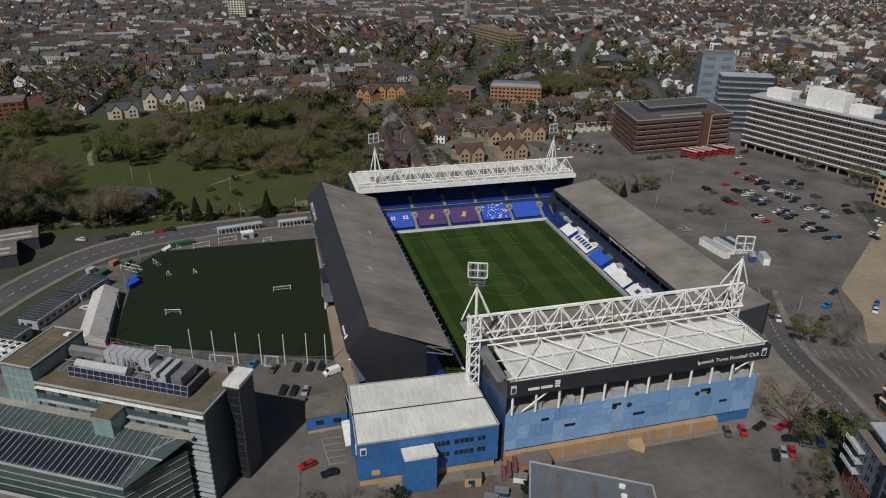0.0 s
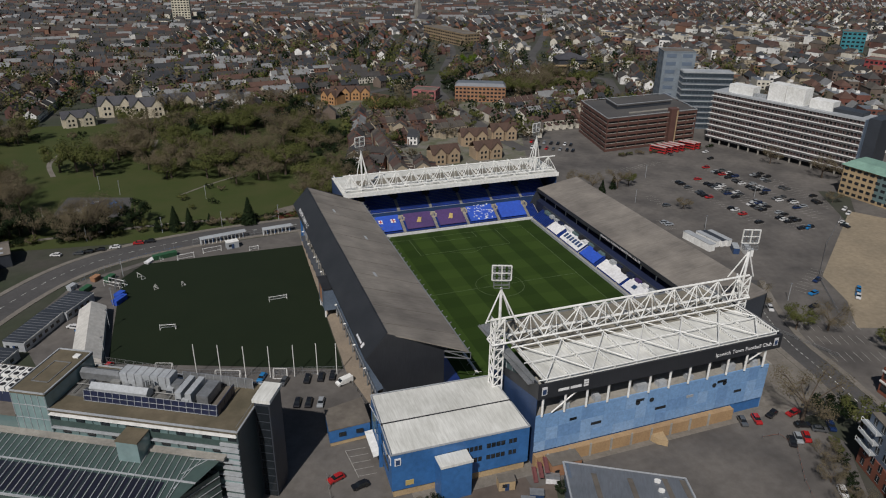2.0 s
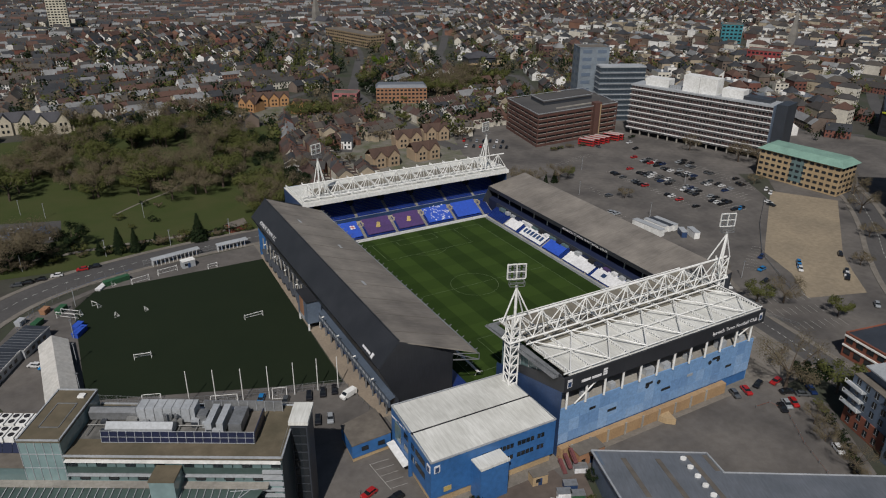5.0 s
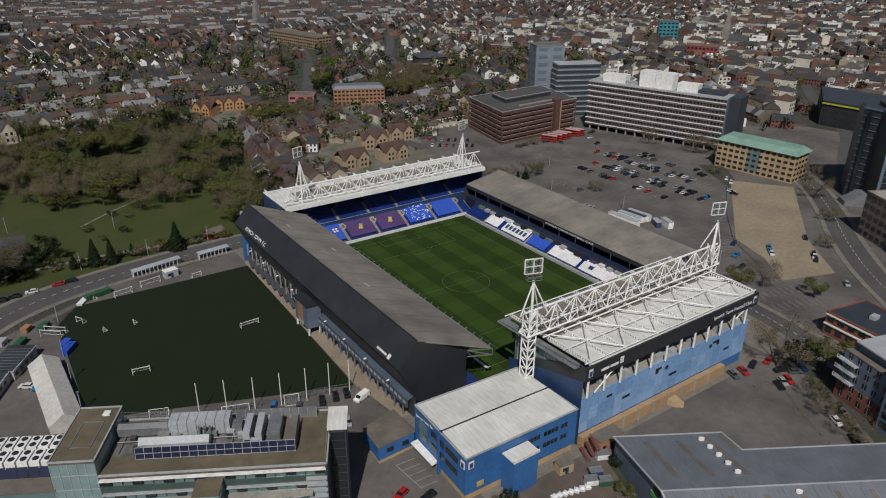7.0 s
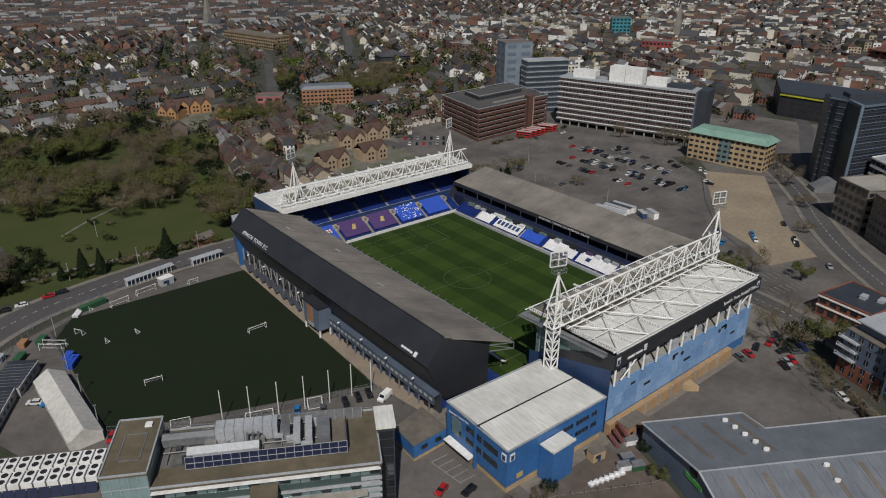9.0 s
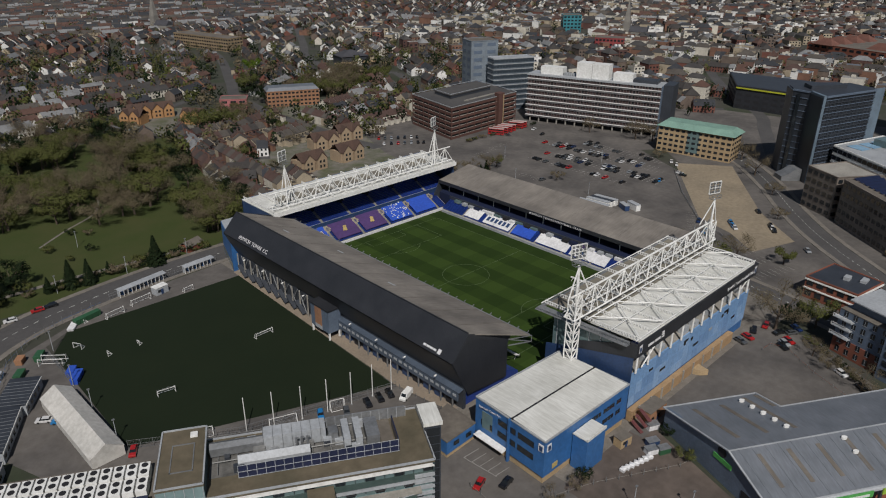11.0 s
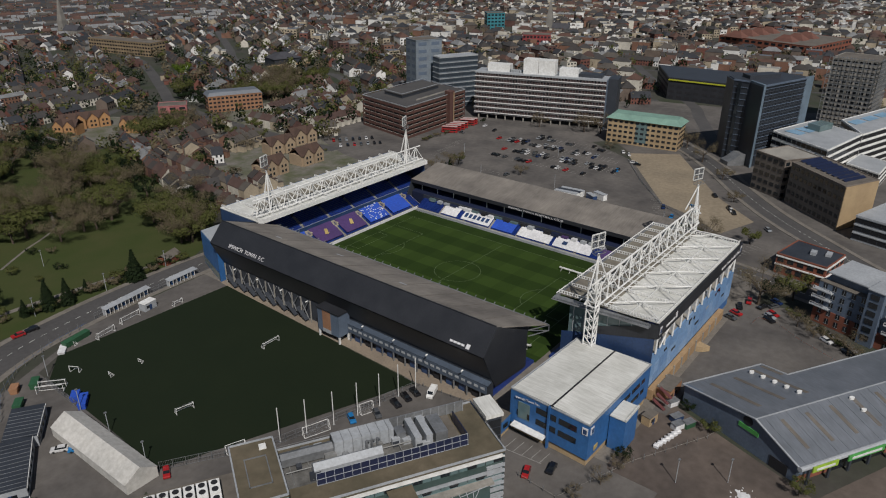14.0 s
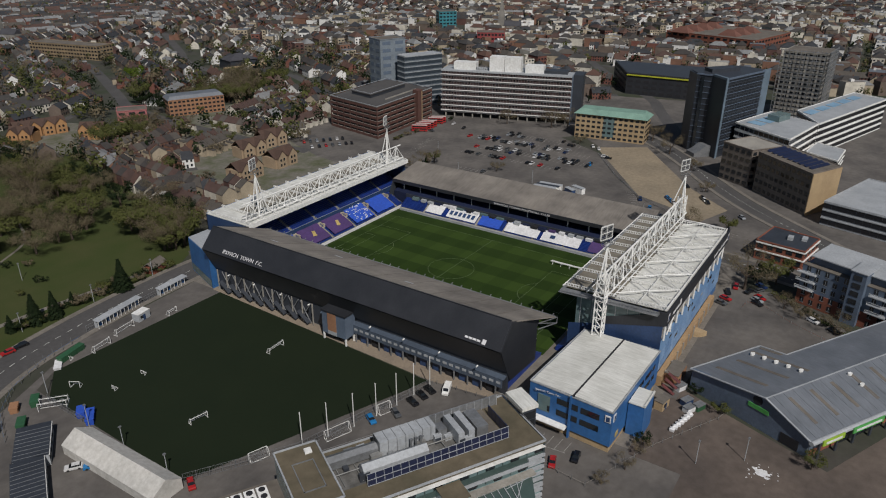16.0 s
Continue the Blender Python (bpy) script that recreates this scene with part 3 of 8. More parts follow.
        w.slab((X0 - 2 if s < 0 else X1 - 0.6, -91, 23.6), (X0 + 0.8 if s < 0 else X1 + 1.4, -91, 23.6), (X0 + 0.8 if s < 0 else X1 + 1.4, -61, 23.0), (X0 - 2.6 if s < 0 else X1 - 0.6, -61, 23.0), 0.15)
        part("edge_walkway", w, STEEL, t, "grey steel roof-edge walkway")
    return t


near_stand()
floodlight(-35.0, -74.6, 26, 15.5, -0.35, "white steel floodlight mast over the south stand roof", [(-38.8, -74.6), (-31.2, -76.6), (-31.2, -72.6)], 32)
floodlight(41.6, -74.6, 26, 15.0, -0.35, "white steel floodlight mast over the south stand roof", [(37.6, -76.6), (37.6, -72.6), (45.0, -74.6)], 32)
board = thing("stand_sign", "black triangular stand name board with pale bars", "sign")
part("board", Geo().add([(44, -70, 12), (50, -63, 12), (50, -63, 20), (44, -70, 18)], [(0, 1, 2, 3)]).bar((44, -70, 0), (44, -70, 18), 0.4).bar((50, -63, 0), (50, -63, 20), 0.4), BLACKCLAD, board)


PALE = mat("pale_cream_concrete", (0.52, 0.46, 0.36), rough=0.85)


def far_stand():
    t = thing("north_stand", "two-tier blue-seated stand under a white truss roof", "stand")
    X0, X1, Y0, Y1, Z = -45.5, 57.0, 62.5, 87.0, 19.3
    part("roof", Geo().slab((X0, Y0, Z - 0.2), (X1, Y0, Z - 0.2), (X1, Y1, Z), (X0, Y1, Z), 0.35), WHITEROOF, t, "white ribbed metal roof")
    part("translucent_strip", Geo().slab((X0 + 8, 70.5, Z + 0.02), (X1 - 8, 70.5, Z + 0.02), (X1 - 8, 79, Z + 0.08), (X0 + 8, 79, Z + 0.08), 0.05), TRANSL, t)
    part("fascia", Geo().box(X0, Y0 - 0.3, Z - 1.5, X1, Y0, Z + 0.3), WHITE, t, "white front fascia")
    for i in range(15):
        x = X0 + 1 + (X1 - X0 - 2) * i / 14
        g = Geo()
        castellated(g, (x, Y0, Z + 0.1), (x, Y1, Z + 0.2), 0.7)
        part("roof_beam", g, WHITE, t)
    lattice(t, X0 + 1, X1 - 0.5, 66.5, Z + 1.0, Z + 7.0, 15)
    for x in (X0, X1 - 0.3):
        part("side_wall", Geo().box(x, 64, 0, x + 0.3, Y1, Z - 0.4), BLUE_D, t)
    part("rear_wall", Geo().box(X0, Y1 - 0.3, 0, X1, Y1, Z), BLUE, t)
    aisles = [-35, -19.8, -4.7, 10.2, 25.3, 40.4]
    seats(t, -38, 46, 57.2, 66.5, 0.9, 5.6, 13, aisles)
    seats(t, -44, 55, 66.6, 86.4, 7.2, 17.2, 24, aisles)
    part("balcony_front", Geo().box(-44, 66.0, 5.6, 55, 66.5, 7.6), BLUE_D, t)
    rail = Geo()
    rail.bar((-44, 65.9, 8.0), (55, 65.9, 8.0), 0.12)
    part("rail", rail, CLAD, t)
    for x in aisles:
        part("vomitory", Geo().box(x - 1.5, 63.2, 2.6, x - 1.0, 66.0, 5.7).box(x + 1.0, 63.2, 2.6, x + 1.5, 66.0, 5.7).box(x - 1.5, 65.6, 2.6, x + 1.5, 66.0, 5.9).box(x - 1.0, 63.2, 2.6, x + 1.0, 63.6, 4.6), PALE, t, "pale stairwell mouth")
        # solid dark box in place of the opening, its shade painted on
        part("upper_vomitory", Geo().box(x - 1.5, 74, 10.4, x + 1.5, 76.5, 12.6), DARK, t, "dark stairwell mouth")
    part("front_wall", Geo().box(-38, 56.6, 0, 45, 57.0, 1.1), TARP_W, t, "white pitch-side wall")
    return t


far_stand()
floodlight(-36.3, 66.5, 19.5, 17.4, 0.35, "white steel floodlight mast over the north stand roof", [(-39.5, 66.5), (-33, 64.8), (-33, 68.2)], 21)
floodlight(46.3, 66.5, 19.5, 17.2, 0.35, "white steel floodlight mast over the north stand roof", [(49.3, 66.5), (42.8, 64.8), (42.8, 68.2)], 21)


BANDGREY = mat("blue_grey_band_panel", (0.085, 0.11, 0.15), rough=0.5)


def side_stand_west():
    t = thing("west_stand", "black-clad stand with a grey weathered roof", "stand")
    Y0, Y1 = -58.6, 64.0
    part("roof", Geo().slab((-60.2, Y0, 24), (-60.2, Y1, 24), (-38, Y1 - 3, 16), (-38, -62, 16), 0.4), GREYROOF, t, "weathered grey-brown sheet roof")
    for i in range(9):
        y0, y1 = Y0 + (Y1 - Y0) * i / 9, Y0 + (Y1 - Y0) * (i + 1) / 9
        part("cladding_panel", Geo().slab((-60.2, y0, 24.1), (-60.2, y1, 24.1), (-66.4, y1, 17.2), (-66.4, y0, 17.2), 0.3), BLACKCLAD, t)
        part("cladding_panel", Geo().slab((-66.4, y0, 17.2), (-66.4, y1, 17.2), (-62.2, y1, 8.6), (-62.2, y0, 8.6), 0.3), BLACKCLAD, t)
    for y in (Y0, Y1):
        e = -0.35 if y == Y0 else 0.35
        prof = [(-60.2, 23.9), (-66.3, 17.2), (-62.2, 8.5), (-60, 4.4), (-44, 3.0), (-44, 14.5), (-42, 17.4)]
        part("gable_wall", Geo().section(prof, y, y + e), BLACKCLAD, t, "black end wall")
    part("ridge_flashing", Geo().bar((-60.2, Y0, 24.12), (-60.2, Y1, 24.12), 0.3), BLACKCLAD, t)
    for i in range(11):
        y = Y0 + 6 + i * 11
        part("roof_joint", Geo().slab((-59.9, y, 23.96), (-59.9, y + 0.12, 23.96), (-38.1, y + 0.12, 16.1), (-38.1, y, 16.1), 0.04), FELT, t)
    for y, a in ((-20, 0.3), (14, 0.55), (38, 0.25)):
        x, z = -60 + 22 * a, 24 - 8 * a
        part("roof_patch", Geo().slab((x, y, z + 0.05), (x, y + 3.2, z + 0.05), (x + 0.9, y + 3.2, z - 0.27), (x + 0.9, y, z - 0.27), 0.04), CLAD, t, "pale patched sheet")
    part("eave_gutter", Geo().bar((-38, -62, 15.9), (-38, Y1 - 3, 15.9), 0.4), STEEL, t)
    for i in range(34):
        y = -61 + i * 3.65
        part("eave_bracket", Geo().bar((-38, y, 16), (-37.2, y, 16.5), 0.22), STEEL, t)
    g = Geo()
    for z in (13.6, 15.6):
        g.bar((-44, Y0 - 0.6, z), (-37.4, -62.3, z), 0.25)
    g.bar((-37.4, -62.3, 13.6), (-37.4, -62.3, 15.6), 0.2).bar((-44, Y0 - 0.6, 15.6), (-37.4, -62.3, 13.6), 0.2)
    part("end_frame", g, STEEL, t)
    part("lower_wall", Geo().box(-61.6, Y0, 0, -60.6, Y1, 9), DARKCLAD, t, "dark lower wall")
    for i in range(30):
        y = Y0 + 0.6 + i * 2.28 if i < 30 else 0
        part("band_panel", Geo().box(-63.4, y, 3.3, -62.9, y + 2.22, 6.2), BANDGREY, t)
        part("band_window", Geo().box(-63.46, y + 0.4, 4.5, -63.38, y + 1.8, 5.3), CLAD, t)
    part("band_roof", Geo().slab((-63.4, Y0, 6.3), (-63.4, 11, 6.3), (-61.5, 11, 6.8), (-61.5, Y0, 6.8), 0.15), BANDGREY, t)
    for i in range(26):
        y = -56 + i * 4.7
        part("ground_post", Geo().bar((-63.2, y, 0), (-63.2, y, 3.3 if y < 11 else 8.4), 0.35), STEEL if y < 11 else CONC, t)
        if y < 8:
            part("doorway", Geo().box(-62.3, y + 0.8, 0, -61.55, y + 3.6, 2.5), BLUE_D if i % 3 else DARK, t)
    for i in range(8):
        y = 16 + i * 5.6
        part("frame_brace", Geo().bar((-62.8, y, 0.2), (-62.4, y + 4.8, 7.6), 0.28).bar((-62.8, y + 4.8, 0.2), (-62.4, y, 7.6), 0.28), STEEL, t)
        part("stair_flight", Geo().slab((-64.6, y, 1.0), (-64.6, y + 4.5, 4.4), (-63, y + 4.5, 4.4), (-63, y, 1.0), 0.3), DARKCLAD, t)
    for i in range(9):
        part("wall_lamp", Geo().bar((-65.2, Y0 + 8 + i * 13, 8.8), (-64.4, Y0 + 8 + i * 13, 8.9), 0.45, 6), WHITE, t)
    # seating bank under the roof
    part("terrace", Geo().section([(-36.8, 0), (-36.8, 1.0), (-48, 6), (-59.5, 15), (-59.5, 0)], Y0 + 1, Y1 - 4), SEAT, t, "blue seating bank")
    # projecting lift tower
    part("lift_tower", Geo().box(-67.2, -3.4, 2.6, -62.4, 6.4, 10.6), SLATEBLUE, t, "blue-grey projecting bay")
    part("lift_front", Geo().box(-67.35, 0.4, 4.0, -67.2, 4.0, 10.6), BRICK, t, "orange panel")
    part("lift_front", Geo().box(-67.36, 0.4, 2.6, -67.2, 4.0, 4.0), CLAD, t)
    for x, y in ((-66.9, -3.1), (-66.9, 6.1), (-63, -3.1)):
        part("lift_leg", Geo().bar((x, y, 0), (x, y, 2.7), 0.5), WHITE, t)
    part("lift_cap", Geo().box(-67.5, -3.7, 10.6, -62.2, 6.7, 11.1), BLACKCLAD, t)
    words("IPSWICH  TOWN  F.C.", 2.0, Matrix(((0, 0.668, -0.744, -65.9), (-1, 0, 0, 44.0), (0, 0.744, 0.668, 18.0), (0, 0, 0, 1))), TARP_W, t, stretch=1.0)
    b = Geo()
    for i in range(4):
        b.box(94.0 + i * 1.3, -0.1, 0.02, 95.1 + i * 1.3, 0.5, 0.06)
    b.box(99.6, -0.4, 0.02, 100.8, 1.0, 0.06)
    part("sign_lettering", b, TARP_W, t, "small white sponsor sign").matrix_basis = Matrix(((0, 0.668, -0.744, -65.9), (-1, 0, 0, 47.0), (0, 0.744, 0.668, 18.0), (0, 0, 0, 1)))
    return t


side_stand_west()
blue = thing("corner_block", "royal blue clad corner block with a grey roof", "building")
part("wall", Geo().prism([(-64, 64.4), (-47, 64.4), (-48, 84), (-57.5, 84)], 0, 13.6), BLUE, blue)
part("roof", Geo().prism([(-63.8, 64.6), (-47.2, 64.6), (-48.2, 83.8), (-57.4, 83.8)], 13.6, 13.9), CLAD, blue)
part("glazing", Geo().add([(-64.06, 64.6, 0.4), (-57.6, 83.8, 0.4), (-57.6, 83.8, 3.4), (-64.06, 64.6, 3.4)], [(0, 1, 2, 3)]), GLASSG, blue)


def side_stand_east():
    t = thing("east_stand", "long stand with a low weathered grey roof", "stand")
    Y0, Y1, XF, XB, ZF, ZB = -60.0, 64.5, 47.4, 68.0, 12.0, 15.6
    for i in range(10):
        a, b = Y0 + (Y1 - Y0) * i / 10, Y0 + (Y1 - Y0) * (i + 1) / 10
        part("roof_panel", Geo().slab((XF, a + 0.04, ZF), (XB, a + 0.04, ZB), (XB, b - 0.04, ZB), (XF, b - 0.04, ZF), 0.35), GREYROOF, t)
    part("fascia", Geo().box(XF - 0.25, Y0, ZF - 1.5, XF, Y1, ZF + 0.1), BLACKCLAD, t, "black roof fascia")
    part("rear_wall", Geo().box(XB - 0.6, Y0, 0, XB - 0.2, Y1, ZB - 0.3), DARKCLAD, t)
    for y in (Y0, Y1 - 0.3):
        part("end_wall", Geo().section([(44, 0), (44, 5), (XF, ZF - 0.4), (XB - 0.3, ZB - 0.4), (XB - 0.3, 0)], y, y + 0.3), DARKCLAD, t)
    part("lower_terrace", Geo().section([(40.8, 0), (40.8, 1.0), (46.4, 4.2), (46.4, 0)], Y0 + 2, 55), CONC, t)
    rows = Geo()
    for r in range(9):
        x, z = 41.1 + r * 0.6, 1.1 + r * 0.34
        for k in range(8):
            rows.box(x, Y0 + 3 + k * 14.2, z + 0.3, x + 0.4, Y0 + 16 + k * 14.2, z + 0.8)
    tagged(part("seat_rows", rows, SEAT, t, "rows of royal blue seats"), kind="stuff")
    part("box_front", Geo().box(46.4, Y0 + 2, 4.2, 47.0, 56, 6.2), DARKCLAD, t)
    # blue seats too; the roof's shade is painted in as navy
    part("upper_bank", Geo().section([(47.0, 0), (47.0, 6.2), (67, 13.0), (67, 0)], Y0 + 1, Y1 - 1), SHADE_NAVY, t, "navy upper seating bank")
    rs = random.Random(8)
    for i in range(26):
        y = Y0 + 3 + i * 4.2
        w = rs.uniform(2.2, 3.8)
        m = rs.choice([TARP_W, CLAD, GLASSG, DARK, DARK, DARK, CLAD, CLAD, GLASSG, SHADE_NAVY, TARP_P])
        part("pitch_box", Geo().box(44.6 + rs.random(), y, 4.4, 46.7, y + w, 5.3 + rs.random() * 0.5), m, t)
    part("front_wall", Geo().box(40.2, Y0 + 2, 0, 40.6, 55, 1.1), CLAD, t)
    for i in range(13):
        y = Y0 + 4 + i * 9.6
        part("roof_post", Geo().bar((49.4, y, 5), (49.4, y, ZF - 0.2), 0.3), WHITE, t)
    words("IPSWICH TOWN FOOTBALL CLUB", 1.15, Matrix.Translation((XF - 0.3, -6, ZF - 1.25)) @ Matrix(((0, 0, -1, 0), (-1, 0, 0, 0), (0, 1, 0, 0), (0, 0, 0, 1))), TARP_W, t, stretch=1.55)
    return t


side_stand_east()


# ---- banners lying over seats ----
def sheet(name, a, b, c, d, material, label, n=10, sag=0.035, seed=1):
    rs = random.Random(seed)
    g = Geo()
    a, b, c, d = map(Vector, (a, b, c, d))
    P = [[a.lerp(b, i / n).lerp(d.lerp(c, i / n), j / n) + Vector((0, 0, rs.uniform(-sag, sag) * 0.6)) for i in range(n + 1)] for j in range(n + 1)]
    for j in range(n):
        for i in range(n):
            g.quad(P[j][i], P[j][i + 1], P[j + 1][i + 1], P[j + 1][i])
    ob = part(name, g, material)
    return tagged(ob, label, "banner")


def tarp(x0, x1, material, label, seed):
    return sheet("seat_cover", (x0, 57.6, 2.3), (x1, 57.6, 2.3), (x1, 65.6, 6.5), (x0, 65.6, 6.5), material, label, seed=seed)


tarp(-33.8, -21, TARP_B, "bright blue cloth laid over seats", 2)
for i, (a, b) in enumerate(((-18.6, -5.9), (-3.5, 9.0))):
    s = tarp(a, b, TARP_P, "purple cloth with a gold emblem over seats", 3 + i)
    m = (a + b) / 2
    part("emblem", Geo().slab((m - 1.4, 60.5, 4.1), (m + 0.4, 60.2, 4.0), (m + 1.6, 62.6, 5.2), (m + 0.2, 62.8, 5.3), 0.1).slab((m - 0.2, 60.0, 3.9), (m + 0.9, 60.4, 4.1), (m + 0.5, 63.0, 5.4), (m - 0.2, 62.6, 5.2), 0.1), GOLD, s)
tarp(11.4, 24.1, TARP_B, "blue cloth with white markings over seats", 6)
tarp(26.5, 39.2, TARP_B, "plain blue cloth laid over seats", 7)
rs = random.Random(3)
g = Geo()
for i in range(60):
    x, k = rs.uniform(11.8, 23.4), rs.random()
    y, z = 57.8 + 7.6 * k, 2.5 + 4.1 * k
    g.slab((x, y, z), (x + 0.5, y, z), (x + 0.4, y + 0.4, z + 0.21), (x, y + 0.4, z + 0.21), 0.05)
tagged(part("white_shirts", g, TARP_W), "small white flags laid on blue cloth", "flags", kind="stuff")
for x, w in ((-30.5, 1.8), (-25.0, 2.2)):
    f = part("small_flag", Geo().slab((x, 61.5, 4.6), (x + w, 61.5, 4.6), (x + w, 63.3, 5.5), (x, 63.3, 5.5), 0.06), TARP_W)
    tagged(f, "white flag with a red cross on blue cloth", "flag")
    part("cross", Geo().slab((x, 62.25, 5.0), (x + w, 62.25, 5.0), (x + w, 62.6, 5.16), (x, 62.6, 5.16), 0.04).slab((x + w / 2 - 0.2, 61.5, 4.62), (x + w / 2 + 0.2, 61.5, 4.62), (x + w / 2 + 0.2, 63.3, 5.52), (x + w / 2 - 0.2, 63.3, 5.52), 0.03), RED, f)
for i, (y0, y1, m, lab) in enumerate(((32, 41, TARP_W, "white cloth over front seats"), (14, 29.5, TARP_W, "white banner with dark lettering bars over seats"), (1.5, 12.5, TARP_B, "blue cloth over front seats"), (-17, -1, TARP_W, "plain white cloth over front seats"), (-36, -18.5, TARP_W, "white cloth with a dark round emblem over seats"), (-52, -40, TARP_P, "purple and white cloth over seats"))):
    b = sheet("front_banner", (41.0, y0, 2.1), (41.0, y1, 2.1), (45.6, y1, 4.8), (45.6, y0, 4.8), m, lab, seed=20 + i)
    if i == 1:
        for k in range(6):
            y = 28.4 - k * 2.3
            part("letter_bar", Geo().slab((42.3, y - 1.5, 3.0), (42.3, y, 3.0), (44.3, y, 4.17), (44.3, y - 1.5, 4.17), 0.05), BLUE_D, b)
    if i == 4:
        part("emblem", Geo().slab((42.5, -24.5, 3.12), (42.5, -22.3, 3.12), (44.0, -22.3, 4.0), (44.0, -24.5, 4.0), 0.05), BLUE_D, b)


# ---- corner building ----
def blue_box():
    t = thing("club_offices", "royal blue clad club office block with a white roof", "building")
    P = [(-67.6, -68.8), (-68.9, -92.4), (-34.3, -93.2), (-35, -70.4)]
    part("wall", Geo().prism(P, 2.2, 12.6), BLUE, t)
    part("base", Geo().prism([(-67.2, -69.2), (-68.4, -92.0), (-35, -92.8), (-35.6, -71)], 0, 2.2), BUFF, t, "pale brick base")
    c = lambda u, v: tuple(Vector(P[0]).lerp(Vector(P[3]), u).lerp(Vector(P[1]).lerp(Vector(P[2]), u), v))
    for v0, v1 in ((0.015, 0.52), (0.545, 0.985)):
        q = [c(0.01, v0), c(0.99, v0), c(0.99, v1), c(0.01, v1)]
        za, zb = (12.9, 13.3) if v0 < 0.3 else (13.3, 12.9)
        part("roof_sheet", Geo().slab((*q[0], za), (*q[1], za), (*q[2], zb), (*q[3], zb), 0.3), WHITEROOF, t, "stained white roof sheet")
    part("valley_gutter", Geo().slab((*c(0, 0.515), 13.22), (*c(1, 0.515), 13.22), (*c(1, 0.55), 13.22), (*c(0, 0.55), 13.22), 0.2), DARK, t)
    trim = Geo()
    for a, b in ((0, 1), (1, 2), (2, 3), (3, 0)):
        trim.bar((*P[a], 12.85), (*P[b], 12.85), 0.3)
    part("roof_trim", trim, CLAD, t)
    d = (Vector(P[2]) - Vector(P[1])).normalized()
    for z, segs in ((9.0, ((13.5, 16), (17, 22.5), (23.5, 28.5), (29.3, 31.5))), (5.6, ((13.5, 16), (17, 22.5), (23.5, 28.5), (29.3, 31.5)))):
        for a, b in segs:
            k = int((b - a) / 1.05)
            for i in range(k):
                x = -68.9 + a + i * (b - a) / k
                y = -92.4 - (a + i) * 0.023
                win = part("window", Geo().box(x, y - 0.12, z, x + (b - a) / k - 0.22, y + 0.1, z + 1.25), GLASS, t)
    for z, segs in ((9.0, ((8, 14), (14.8, 20))), (5.4, ((2, 6), (8, 14), (14.8, 20)))):
        for a, b in segs:
            wx = lambda d: -67.6 - (d + 0.2) * 0.055
            part("window", Geo().prism([(wx(a) - 0.1, -69 - a), (wx(a) + 0.2, -69 - a), (wx(b) + 0.2, -69 - b), (wx(b) - 0.1, -69 - b)], z, z + 1.7), GLASS, t)
    part("atrium_window", Geo().box(-68.0, -75, 5.0, -67.7, -71.5, 10), GLASSG, t)
    part("fin", Geo().box(-68.9, -81.2, 0, -68.0, -80.7, 13), BLUE, t)
    part("entrance_canopy", Geo().slab((-70.2, -80.5, 3.2), (-70.0, -70.5, 3.2), (-67.9, -70.5, 3.4), (-68.3, -80.5, 3.4), 0.25), WHITE, t, "white entrance canopy")
    part("stair_wing", Geo().box(-58.4, -97.2, 0, -50.8, -92.9, 9.9), BLUE, t)
    part("stair_roof", Geo().box(-58.6, -97.4, 9.9, -50.6, -92.9, 10.2).box(-58.6, -97.4, 10.2, -50.6, -97.0, 10.6), WHITEROOF, t)
    words("Ipswich Town Football Club", 0.95, Matrix.Translation((-68.15, -76.2, 11.2)) @ Matrix(((0, 0, -1, 0), (-1, 0, 0, 0), (0, 1, 0, 0), (0, 0, 0, 1))) @ pose(0, 0, 0, 0, 3.2, 0), TARP_W, t)
    for x, y, r in ((-67.4, -92.5, 0), (-68.98, -91.3, 1)):
        g = Geo().box(-0.75, -0.1, 0, 0.75, 0.1, 2.0)
        part("crest", g, TARP_W, t, "white crest board").matrix_basis = pose(x, y, 9.6, 0, 0, -90 * r)
        part("crest_shield", Geo().box(-0.5, -0.14, 0.2, 0.5, -0.1, 1.6), BLUE_D, t).matrix_basis = pose(x, y, 9.6, 0, 0, -90 * r)
    part("gold_window", Geo().box(-65.6, -92.62, 3.2, -63.6, -92.45, 4.6), GOLD, t)


blue_box()
ann = thing("annexe", "low blue annexe with a stained felt roof", "building")
part("wall", Geo().prism([(-78.4, -61), (-79, -69.8), (-68.2, -69.4), (-67.8, -58.6)], 1.2, 5.0), BLUE, ann)
part("base", Geo().prism([(-78.2, -61.2), (-78.8, -69.6), (-68.4, -69.2), (-68, -58.8)], 0, 1.2), BUFF, ann)
part("roof", Geo().prism([(-78.5, -60.9), (-79.1, -69.9), (-68.1, -69.5), (-67.7, -58.5)], 5.0, 5.3), FELT, ann)
for x in (-76.5, -72):
    part("window", Geo().box(x, -69.95, 2.8, x + 1.8, -69.7, 3.9), GLASS, ann)


# ---- large buildings round the stadium ----
def share(name, me, material, parent, m):
    ob = part(name, me, material, parent)
    ob.matrix_basis = m
    return ob


def frame_at(a, b):
    """A pose at a, its x along the way to b."""
    return pose(a[0], a[1], 0, 0, 0, math.degrees(math.atan2(b[1] - a[1], b[0] - a[0])))


GALV = mat("weathered_galvanised_sheet", (0.30, 0.30, 0.29), (0.19, 0.19, 0.185), rough=0.6, metal=0.2)
PLANTDECK = mat("grey_plant_deck_felt", (0.17, 0.165, 0.155), (0.09, 0.088, 0.082), big=0.3, fine=1.2, rough=0.9)


